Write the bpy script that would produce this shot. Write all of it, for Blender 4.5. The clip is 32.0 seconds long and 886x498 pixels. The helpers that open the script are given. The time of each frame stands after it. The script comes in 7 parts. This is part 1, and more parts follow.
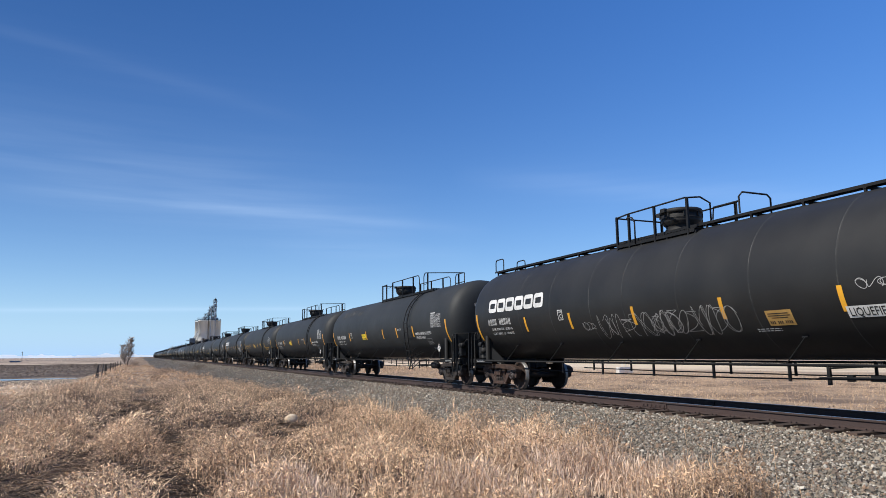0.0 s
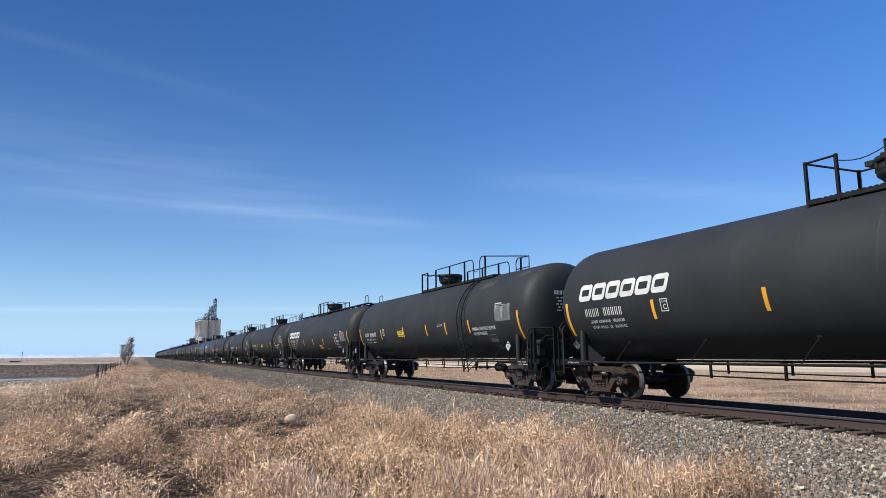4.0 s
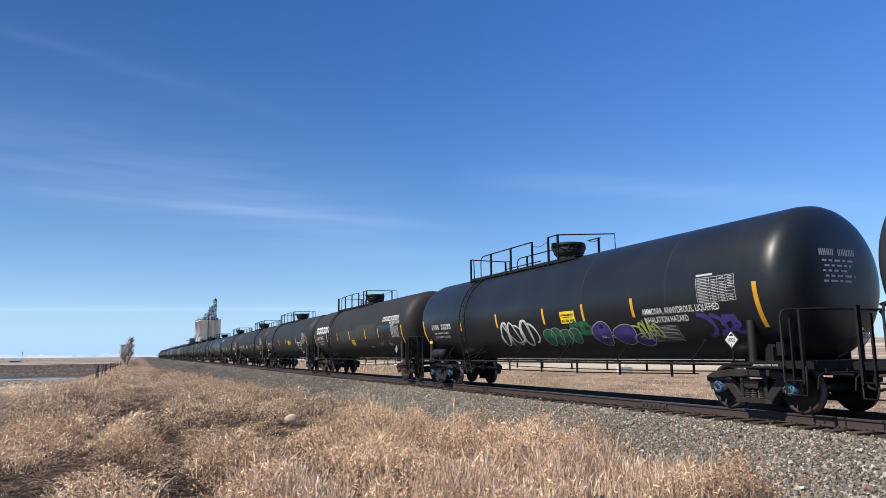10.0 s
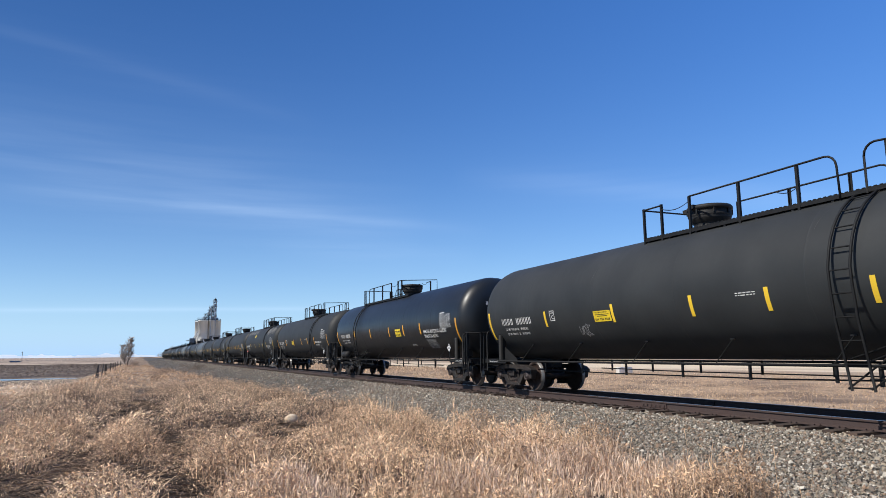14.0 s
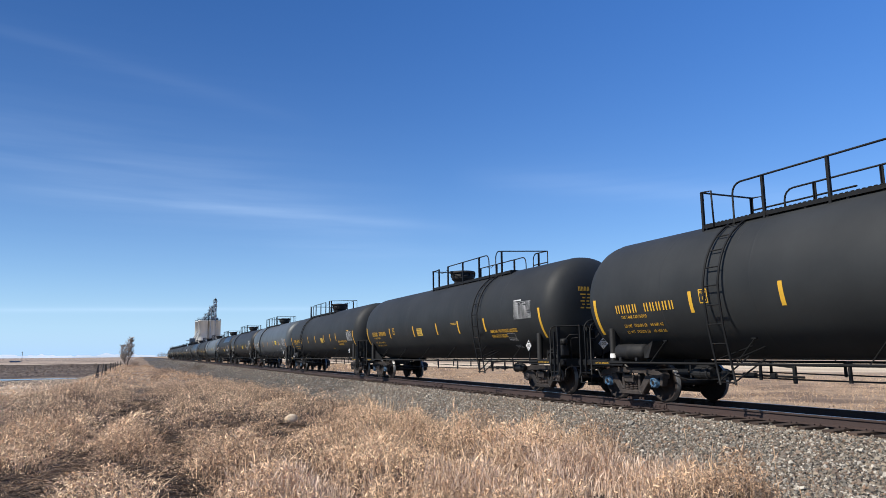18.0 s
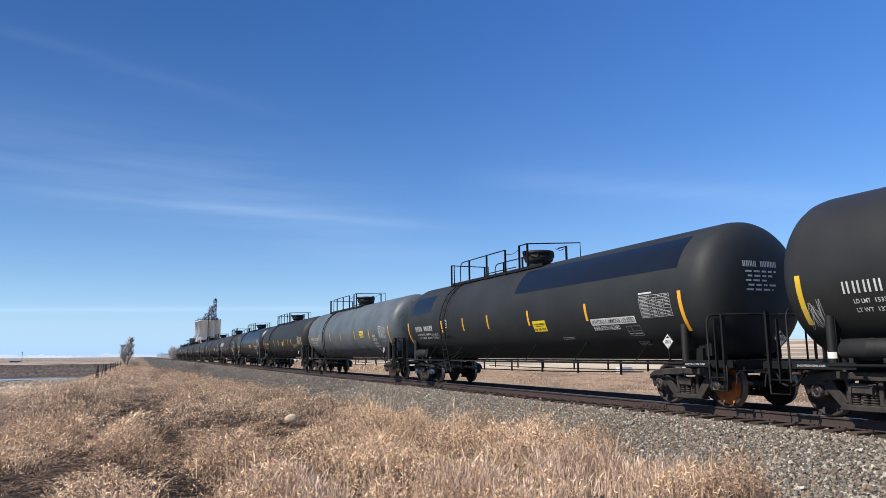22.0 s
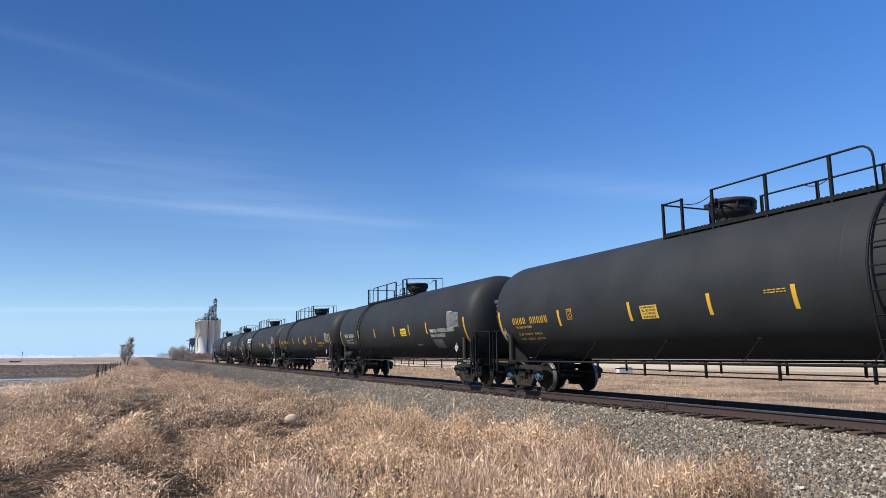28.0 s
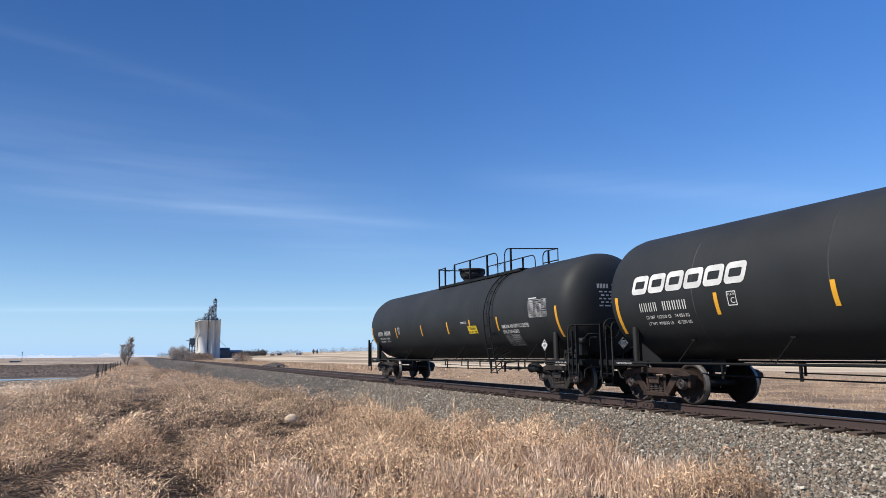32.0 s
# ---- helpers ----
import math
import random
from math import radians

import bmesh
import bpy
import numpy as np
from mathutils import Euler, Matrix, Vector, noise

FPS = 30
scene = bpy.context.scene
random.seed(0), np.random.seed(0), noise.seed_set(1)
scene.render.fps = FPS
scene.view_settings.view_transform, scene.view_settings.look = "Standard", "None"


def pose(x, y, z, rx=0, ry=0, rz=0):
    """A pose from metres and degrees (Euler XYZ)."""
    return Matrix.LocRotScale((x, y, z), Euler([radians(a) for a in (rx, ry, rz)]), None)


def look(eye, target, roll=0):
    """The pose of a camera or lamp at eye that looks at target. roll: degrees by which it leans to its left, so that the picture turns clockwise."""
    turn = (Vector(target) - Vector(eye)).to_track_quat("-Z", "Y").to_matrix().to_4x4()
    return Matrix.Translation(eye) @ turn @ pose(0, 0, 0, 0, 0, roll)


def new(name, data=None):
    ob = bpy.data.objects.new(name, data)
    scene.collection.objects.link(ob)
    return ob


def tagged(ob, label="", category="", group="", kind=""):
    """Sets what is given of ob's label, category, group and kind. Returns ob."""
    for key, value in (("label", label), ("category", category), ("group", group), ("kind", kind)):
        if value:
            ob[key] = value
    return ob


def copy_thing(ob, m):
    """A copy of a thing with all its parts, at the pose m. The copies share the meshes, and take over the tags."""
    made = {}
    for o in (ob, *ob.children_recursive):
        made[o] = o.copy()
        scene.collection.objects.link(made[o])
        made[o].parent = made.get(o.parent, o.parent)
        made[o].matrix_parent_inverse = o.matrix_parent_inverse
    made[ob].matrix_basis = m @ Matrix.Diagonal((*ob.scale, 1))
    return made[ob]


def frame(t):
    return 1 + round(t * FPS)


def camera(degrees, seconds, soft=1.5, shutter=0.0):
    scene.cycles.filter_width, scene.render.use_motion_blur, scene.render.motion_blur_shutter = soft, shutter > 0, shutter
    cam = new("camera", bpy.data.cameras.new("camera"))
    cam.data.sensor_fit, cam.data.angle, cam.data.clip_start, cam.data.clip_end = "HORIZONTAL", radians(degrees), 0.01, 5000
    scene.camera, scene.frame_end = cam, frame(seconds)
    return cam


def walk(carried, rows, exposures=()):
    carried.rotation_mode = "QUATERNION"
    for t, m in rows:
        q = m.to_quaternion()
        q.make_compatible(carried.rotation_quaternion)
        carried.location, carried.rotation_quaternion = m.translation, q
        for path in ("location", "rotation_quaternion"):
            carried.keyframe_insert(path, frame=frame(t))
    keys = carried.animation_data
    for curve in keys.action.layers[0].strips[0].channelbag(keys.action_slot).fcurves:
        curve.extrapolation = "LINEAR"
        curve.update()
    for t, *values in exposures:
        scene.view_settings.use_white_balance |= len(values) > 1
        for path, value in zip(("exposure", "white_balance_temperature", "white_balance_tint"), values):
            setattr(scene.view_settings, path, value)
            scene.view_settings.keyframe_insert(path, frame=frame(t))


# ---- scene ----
TRACK_X = 12.46          # track centre line; rail tops at z = 0
EYE = (0.0, 0.0, 1.215)
cam = camera(65.45, 32.0, soft=0.3)
YAW, PITCH = radians(23.5), radians(8.615)
AIM = (EYE[0] + math.sin(YAW) * math.cos(PITCH), EYE[1] + math.cos(YAW) * math.cos(PITCH), EYE[2] + math.sin(PITCH))
STAND = look(EYE, AIM, -0.59)
scene.view_settings.exposure = 0.15
walk(cam, [(0.0, STAND), (32.0, STAND)], [(0.0, 0.11), (6.0, 0.13), (13.0, 0.15), (20.0, 0.15), (24.0, 0.14), (30.0, 0.13), (32.0, 0.10)])

# ---- daylight ----
SUN_ELEVATION, SUN_ROTATION = radians(46), radians(92)
world = bpy.data.worlds.new("sky")
scene.world = world
world.use_nodes = True
wn, wl = world.node_tree.nodes, world.node_tree.links
wn.clear()


def wmath(op, a, b=None, clamp=False):
    n = wn.new("ShaderNodeMath")
    n.operation, n.use_clamp = op, clamp
    for i, value in enumerate((a, b)):
        if value is None:
            continue
        if isinstance(value, (int, float)):
            n.inputs[i].default_value = value
        else:
            wl.new(value, n.inputs[i])
    return n.outputs[0]


def wdot(direction, vector):
    n = wn.new("ShaderNodeVectorMath")
    n.operation = "DOT_PRODUCT"
    wl.new(direction, n.inputs[0])
    n.inputs[1].default_value = vector
    return n.outputs["Value"]


sky = wn.new("ShaderNodeTexSky")
sky.sky_type, sky.sun_disc = "NISHITA", False
sky.sun_elevation, sky.sun_rotation = SUN_ELEVATION, SUN_ROTATION
sky.altitude, sky.air_density, sky.dust_density, sky.ozone_density = 900, 1.0, 0.0, 4.0
toward = wn.new("ShaderNodeTexCoord").outputs["Generated"]
# thin cirrus streaks: great-circle bands made ragged by stretched noise
stretch = wn.new("ShaderNodeMapping")
stretch.inputs["Scale"].default_value = (3.0, 3.0, 46.0)
stretch.inputs["Rotation"].default_value = (0.0, radians(9), 0.0)
wl.new(toward, stretch.inputs[0])
wisps = wn.new("ShaderNodeTexNoise")
wisps.inputs["Scale"].default_value, wisps.inputs["Detail"].default_value = 1.7, 7
wl.new(stretch.outputs[0], wisps.inputs["Vector"])
ragged = wmath("SUBTRACT", wmath("MULTIPLY", wisps.outputs["Fac"], 1.3), 0.0, clamp=True)
# band normal, middle of the streak, half length, half width, density
CIRRUS = [((-0.0198, 0.2035, -0.9789), (0.1372, 0.9704, 0.1990), 0.34, 0.0075, 0.15),
          ((-0.1271, 0.2321, -0.9643), (0.0276, 0.9723, 0.2264), 0.36, 0.0460, 0.10),
          ((-0.1667, 0.3566, -0.9193), (-0.0349, 0.9296, 0.3670), 0.26, 0.0090, 0.030),
          ((0.0209, 0.0618, -0.9979), (0.0170, 0.9964, 0.0629), 0.40, 0.0026, 0.20),
          ((0.0348, 0.2595, -0.9651), (0.6629, 0.7195, 0.2240), 0.30, 0.0150, 0.09),
          ((-0.0088, 0.1558, -0.9878), (0.3003, 0.9426, 0.1460), 0.16, 0.0120, 0.06)]
cover = None
for band, middle, half, width, density in CIRRUS:
    off = wmath("DIVIDE", wdot(toward, band), width)
    across = wmath("DIVIDE", 1.0, wmath("ADD", 1.0, wmath("POWER", wmath("ABSOLUTE", off), 2.2)))
    side = math.cos(half)
    along = wmath("DIVIDE", wmath("SUBTRACT", wdot(toward, middle), side), 1 - side, clamp=True)
    one = wmath("MULTIPLY", wmath("MULTIPLY", across, along), density)
    cover = one if cover is None else wmath("ADD", cover, one)
veil = wmath("MULTIPLY", cover, ragged)
whiten = wn.new("ShaderNodeMix")
whiten.data_type = "RGBA"
wl.new(veil, whiten.inputs["Factor"])
clear = wn.new("ShaderNodeHueSaturation")
clear.inputs["Saturation"].default_value = 1.25
clear.inputs["Hue"].default_value = 0.510
wl.new(sky.outputs[0], clear.inputs["Color"])
# pale blue haze low over the horizon
low = wmath("POWER", 2.718, wmath("MULTIPLY", wmath("ABSOLUTE", wdot(toward, (0, 0, 1))), -11.0))
haze = wn.new("ShaderNodeMix")
haze.data_type = "RGBA"
wl.new(wmath("MULTIPLY", low, 0.85), haze.inputs["Factor"])
wl.new(clear.outputs[0], haze.inputs["A"])
haze.inputs["B"].default_value = (3.15, 5.6, 9.1, 1)
wl.new(haze.outputs["Result"], whiten.inputs["A"])
whiten.inputs["B"].default_value = (7.6, 9.3, 11.6, 1)
back = wn.new("ShaderNodeBackground")
back.inputs["Strength"].default_value = 0.110
wl.new(whiten.outputs["Result"], back.inputs["Color"])
wl.new(back.outputs[0], wn.new("ShaderNodeOutputWorld").inputs["Surface"])

sun = new("sun", bpy.data.lights.new("sun", "SUN"))
sun.data.energy, sun.data.angle, sun.data.color = 4.8, radians(0.53), (1.0, 0.95, 0.87)
SUN_FROM = Vector((-math.cos(SUN_ELEVATION) * math.sin(SUN_ROTATION), math.cos(SUN_ELEVATION) * math.cos(SUN_ROTATION), math.sin(SUN_ELEVATION)))
sun.matrix_world = look(SUN_FROM * 50, (0, 0, 0))


# ---- materials ----
def material(name, color, rough=0.6, metal=0.0, vary=0.25, scale=3.0, fine=40.0, bump=0.0, tint=None, stretch=(1, 1, 1),
             island=0.0, random_tone=0.0, spread=0.12, coat=0.0):
    """Colour with two scales of variation, from the object's own coordinates in metres."""
    m = bpy.data.materials.new(name)
    m.use_nodes = True
    n, l = m.node_tree.nodes, m.node_tree.links
    b = n["Principled BSDF"]
    b.inputs["Roughness"].default_value, b.inputs["Metallic"].default_value = rough, metal
    b.inputs["Coat Weight"].default_value = coat
    tc = n.new("ShaderNodeTexCoord")
    mp = n.new("ShaderNodeMapping")
    mp.inputs["Scale"].default_value = stretch
    l.new(tc.outputs["Object"], mp.inputs[0])
    big, small = n.new("ShaderNodeTexNoise"), n.new("ShaderNodeTexNoise")
    for tex, sc in ((big, scale), (small, fine)):
        tex.inputs["Scale"].default_value, tex.inputs["Detail"].default_value = sc, 5
        l.new(mp.outputs[0], tex.inputs["Vector"])
    mix = n.new("ShaderNodeMix")
    mix.data_type = "RGBA"
    other = tint or tuple(c * (1 - vary) for c in color)
    mix.inputs["A"].default_value, mix.inputs["B"].default_value = (*color, 1), (*other, 1)
    ramp = n.new("ShaderNodeMapRange")
    ramp.inputs["From Min"].default_value, ramp.inputs["From Max"].default_value = 0.5 - spread, 0.5 + spread
    l.new(big.outputs["Fac"], ramp.inputs["Value"])
    l.new(ramp.outputs[0], mix.inputs["Factor"])
    tone = n.new("ShaderNodeMath")
    tone.operation = "MULTIPLY_ADD"
    tone.inputs[1].default_value, tone.inputs[2].default_value = 2 * vary, 1 - vary
    l.new(small.outputs["Fac"], tone.inputs[0])
    level = tone.outputs[0]
    for amount, node, socket in ((island, "ShaderNodeNewGeometry", "Random Per Island"), (random_tone, "ShaderNodeObjectInfo", "Random")):
        if amount:
            spot = n.new(node)
            one, two = n.new("ShaderNodeMath"), n.new("ShaderNodeMath")
            one.operation, two.operation = "MULTIPLY_ADD", "MULTIPLY"
            one.inputs[1].default_value, one.inputs[2].default_value = 2 * amount, 1 - amount
            l.new(spot.outputs[socket], one.inputs[0])
            l.new(one.outputs[0], two.inputs[0])
            l.new(level, two.inputs[1])
            level = two.outputs[0]
    hue = n.new("ShaderNodeMix")
    hue.data_type, hue.blend_type = "RGBA", "MULTIPLY"
    hue.inputs["Factor"].default_value = 1.0
    l.new(mix.outputs["Result"], hue.inputs["A"])
    l.new(level, hue.inputs["B"])
    l.new(hue.outputs["Result"], b.inputs["Base Color"])
    if bump:
        bp = n.new("ShaderNodeBump")
        bp.inputs["Strength"].default_value, bp.inputs["Distance"].default_value = bump, 0.02
        l.new(small.outputs["Fac"], bp.inputs["Height"])
        l.new(bp.outputs[0], b.inputs["Normal"])
    return m


def tank_paint(name, color, dust, rough=0.42, spec=0.32, patch=None, streak=0.35):
    """Weathered tank enamel: dusty film, down-running streaks, optional repainted or rusty patches."""
    m = material(name, color, rough, vary=0.10, scale=0.7, fine=9.0, tint=dust, spread=0.22, random_tone=0.10)
    n, l = m.node_tree.nodes, m.node_tree.links
    b = n["Principled BSDF"]
    tc = n.new("ShaderNodeTexCoord")
    mp = n.new("ShaderNodeMapping")
    mp.inputs["Scale"].default_value = (3.2, 0.7, 0.7)
    l.new(tc.outputs["Object"], mp.inputs[0])
    runs = n.new("ShaderNodeTexNoise")
    runs.inputs["Scale"].default_value, runs.inputs["Detail"].default_value = 2.2, 6
    l.new(mp.outputs[0], runs.inputs["Vector"])
    span = n.new("ShaderNodeMapRange")
    span.inputs["From Min"].default_value, span.inputs["From Max"].default_value, span.inputs["To Max"].default_value = 0.46, 0.95, streak * 0.45
    l.new(runs.outputs["Fac"], span.inputs["Value"])
    mix = n.new("ShaderNodeMix")
    mix.data_type = "RGBA"
    l.new(span.outputs[0], mix.inputs["Factor"])
    l.new(b.inputs["Base Color"].links[0].from_socket, mix.inputs["A"])
    mix.inputs["B"].default_value = (*dust, 1)
    out = mix.outputs["Result"]
    if patch:
        blot = n.new("ShaderNodeTexNoise")
        blot.inputs["Scale"].default_value, blot.inputs["Detail"].default_value = 0.42, 2
        l.new(tc.outputs["Object"], blot.inputs["Vector"])
        edge = n.new("ShaderNodeMapRange")
        edge.inputs["From Min"].default_value, edge.inputs["From Max"].default_value, edge.inputs["To Max"].default_value = 0.54, 0.58, 0.8
        l.new(blot.outputs["Fac"], edge.inputs["Value"])
        two = n.new("ShaderNodeMix")
        two.data_type = "RGBA"
        l.new(edge.outputs[0], two.inputs["Factor"])
        l.new(out, two.inputs["A"])
        two.inputs["B"].default_value = (*patch, 1)
        out = two.outputs["Result"]
    l.new(out, b.inputs["Base Color"])
    worn = n.new("ShaderNodeMapRange")
    worn.inputs["To Min"].default_value, worn.inputs["To Max"].default_value = rough - 0.02, rough + 0.10
    l.new(runs.outputs["Fac"], worn.inputs["Value"])
    l.new(worn.outputs[0], b.inputs["Roughness"])
    dent = n.new("ShaderNodeTexNoise")
    dent.inputs["Scale"].default_value = 0.9
    l.new(tc.outputs["Object"], dent.inputs["Vector"])
    bp = n.new("ShaderNodeBump")
    bp.inputs["Strength"].default_value, bp.inputs["Distance"].default_value = 0.10, 0.03
    l.new(dent.outputs["Fac"], bp.inputs["Height"])
    l.new(bp.outputs[0], b.inputs["Normal"])
    b.inputs["Specular IOR Level"].default_value = spec
    return m


PAINT = {
    "black": tank_paint("black_enamel", (0.0172, 0.0194, 0.0207), (0.0305, 0.0330, 0.0340), rough=0.57, streak=0.18),
    "gloss": tank_paint("blue_black_enamel", (0.0080, 0.0100, 0.0128), (0.0150, 0.0178, 0.0210), rough=0.36, spec=0.5, streak=0.2),
    "dusty": tank_paint("dusty_black_enamel", (0.016, 0.0163, 0.0165), (0.030, 0.030, 0.029), rough=0.48),
    "brown": tank_paint("sun_bleached_brown_black_enamel", (0.0205, 0.0192, 0.0165), (0.034, 0.030, 0.0245), rough=0.55, patch=(0.032, 0.029, 0.024)),
    "patched": tank_paint("patched_black_enamel", (0.0165, 0.0186, 0.0215), (0.031, 0.0325, 0.035), rough=0.44, patch=(0.034, 0.033, 0.034), streak=0.25),
    "grey": tank_paint("weathered_grey_enamel", (0.090, 0.105, 0.115), (0.054, 0.063, 0.069), rough=0.45, spec=0.45, streak=0.7),
    "pale": tank_paint("pale_grey_enamel", (0.140, 0.161, 0.172), (0.066, 0.077, 0.084), rough=0.45, spec=0.45, streak=0.8),
}
SEAM = {"faint": material("weld_seam_enamel", (0.020, 0.0225, 0.024), 0.6, vary=0.3, scale=2, fine=25),
        "chalky": material("chalky_weld_seam", (0.060, 0.060, 0.057), 0.75, vary=0.6, scale=1.6, fine=14, tint=(0.020, 0.021, 0.0215), spread=0.10),
        "pale": material("grey_weld_seam", (0.17, 0.185, 0.19), 0.65, vary=0.35, scale=2, fine=20, tint=(0.10, 0.115, 0.122))}
BLACK = material("black_steel", (0.0105, 0.0108, 0.0115), 0.5, vary=0.3, scale=4, fine=60)
FITTING = material("dusty_black_fitting", (0.0125, 0.0128, 0.0135), 0.5, vary=0.3, scale=5, fine=50, tint=(0.022, 0.0215, 0.021))
RUST = material("rust_brown_cast_steel", (0.070, 0.043, 0.033), 0.85, vary=0.35, scale=5, fine=60, bump=0.35, tint=(0.038, 0.025, 0.020), random_tone=0.3)
GREY_CAST = material("dusty_grey_cast_steel", (0.050, 0.041, 0.036), 0.85, vary=0.35, scale=5, fine=60, bump=0.35, tint=(0.029, 0.0245, 0.0225), random_tone=0.35)
BLACK_CAST = material("black_painted_cast_steel", (0.021, 0.0195, 0.0185), 0.75, vary=0.3, scale=5, fine=60, bump=0.3, tint=(0.032, 0.028, 0.025), random_tone=0.3)
# wheel steel darker than the rims: shade behind the side frames in its colour
DISC = material("shade_dark_wheel_steel", (0.016, 0.0115, 0.0095), 0.9, vary=0.3, scale=7, fine=80, tint=(0.026, 0.019, 0.016), random_tone=0.3)
RIM = material("scaled_wheel_rim_steel", (0.046, 0.032, 0.026), 0.8, vary=0.35, scale=6, fine=60, tint=(0.030, 0.021, 0.017), random_tone=0.35)
FACE = material("rusty_wheel_face_steel", (0.036, 0.0225, 0.0175), 0.9, vary=0.35, scale=6, fine=80, tint=(0.022, 0.0155, 0.013), random_tone=0.35)
TREAD = material("polished_tread_steel", (0.20, 0.195, 0.19), 0.42, 0.6, vary=0.2)
WHITE = material("white_marking_paint", (0.72, 0.72, 0.70), 0.6, vary=0.12, scale=2, fine=30, tint=(0.55, 0.55, 0.53))
AMBER = material("amber_reflective_sheet", (0.80, 0.40, 0.035), 0.4, vary=0.08, scale=3, fine=30, tint=(0.70, 0.33, 0.03), random_tone=0.15)
LEMON = material("yellow_reflective_sheet", (0.82, 0.55, 0.04), 0.4, vary=0.08, scale=3, fine=30, tint=(0.74, 0.47, 0.035), random_tone=0.1)
YELLOW = material("yellow_marking_paint", (0.72, 0.41, 0.035), 0.6, vary=0.12, scale=3, fine=30)
SIGN_YELLOW = material("yellow_sign_sheet", (0.85, 0.62, 0.03), 0.45, vary=0.1, scale=2, fine=25)
INK = material("black_print", (0.02, 0.02, 0.02), 0.6, vary=0.1)
CAPS = material("greasy_bearing_cap", (0.060, 0.043, 0.039), 0.55, vary=0.35, scale=9, fine=70, tint=(0.030, 0.024, 0.023), random_tone=0.4)
BLUE = material("blue_bearing_paint", (0.06, 0.17, 0.30), 0.55, vary=0.35, scale=9, fine=60, tint=(0.03, 0.05, 0.08))
# rut straw darker than standing grass, with the ruts' shade in its colour
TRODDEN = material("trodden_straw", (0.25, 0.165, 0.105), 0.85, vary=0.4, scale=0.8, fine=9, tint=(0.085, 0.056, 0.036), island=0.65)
SPRING = material("bare_spring_steel", (0.060, 0.043, 0.036), 0.8, vary=0.3, scale=7, fine=70)
ORANGE = material("orange_wheel_paint", (0.55, 0.15, 0.03), 0.7, vary=0.35, scale=5, fine=40)
RAIL = material("rusty_rail_steel", (0.055, 0.033, 0.028), 0.75, vary=0.3, scale=2, fine=50, bump=0.2, tint=(0.048, 0.032, 0.028))
RAILTOP = material("worn_rail_top", (0.34, 0.33, 0.33), 0.3, 1.0, vary=0.12)
TIE = material("creosoted_timber", (0.098, 0.066, 0.049), 0.9, vary=0.4, scale=3, fine=45, bump=0.5, stretch=(0.3, 1, 1), random_tone=0.35)
STONE = material("grey_ballast_stone", (0.335, 0.30, 0.25), 0.85, vary=0.25, scale=8, fine=90, tint=(0.23, 0.215, 0.19))
# bed darker than its stones: the shade in the gaps is in this colour
BALLAST_SHADED = material("ballast_bed", (0.062, 0.054, 0.045), 0.95, vary=0.75, scale=2.6, fine=15, bump=1.0, tint=(0.085, 0.075, 0.064), spread=0.09)


def stone_colours(m):
    """Mixed quarry stone: each piece takes its own colour."""
    n, l = m.node_tree.nodes, m.node_tree.links
    ramp = n.new("ShaderNodeValToRGB")
    tones = [(0.28, 0.245, 0.192), (0.08, 0.075, 0.066), (0.39, 0.32, 0.232), (0.160, 0.153, 0.135), (0.34, 0.226, 0.148), (0.105, 0.10, 0.09), (0.63, 0.57, 0.475), (0.195, 0.182, 0.153), (0.18, 0.122, 0.086), (0.37, 0.338, 0.282)]
    while len(ramp.color_ramp.elements) < len(tones):
        ramp.color_ramp.elements.new(0.5)
    for i, c in enumerate(tones):
        ramp.color_ramp.elements[i].position = i / (len(tones) - 1)
        ramp.color_ramp.elements[i].color = (*c, 1)
    l.new(n.new("ShaderNodeNewGeometry").outputs["Random Per Island"], ramp.inputs[0])
    last = n["Principled BSDF"].inputs["Base Color"].links[0].from_node
    l.new(ramp.outputs[0], last.inputs["A"])


stone_colours(STONE)
for m in (BLACK, FITTING, DISC, FACE, RUST, GREY_CAST, BLACK_CAST):
    m.node_tree.nodes["Principled BSDF"].inputs["Specular IOR Level"].default_value = 0.28
    m.node_tree.nodes["Principled BSDF"].inputs["Roughness"].default_value = 0.65


def part(name, bm, mat, parent, label=""):
    me = bpy.data.meshes.new(name)
    bm.to_mesh(me)
    bm.free()
    return mesh_part(name, me, mat, parent, label)


def mesh_part(name, me, mat, parent, label=""):
    for one in mat if isinstance(mat, (list, tuple)) else [mat]:
        if one.name not in me.materials:
            me.materials.append(one)
    ob = new(name, me)
    ob.parent = parent
    if label:
        tagged(ob, label)
    return ob


def base(name, at=(0, 0, 0)):
    ob = new(name)
    ob.location = at
    ob.empty_display_size = 0.3
    return ob


# ---- mesh helpers ----
def box(bm, centre, size, turn=None, slot=0, taper=1.0):
    m = Matrix.Translation(centre) @ (turn.to_4x4() if turn else Matrix())
    x, y, z = (s / 2 for s in size)
    vs = [bm.verts.new(m @ Vector((sx * x * (taper if sz > 0 else 1), sy * y * (taper if sz > 0 else 1), sz * z)))
          for sx in (-1, 1) for sy in (-1, 1) for sz in (-1, 1)]
    for q in ((0, 1, 3, 2), (4, 6, 7, 5), (0, 4, 5, 1), (2, 3, 7, 6), (0, 2, 6, 4), (1, 5, 7, 3)):
        bm.faces.new([vs[i] for i in q]).material_index = slot


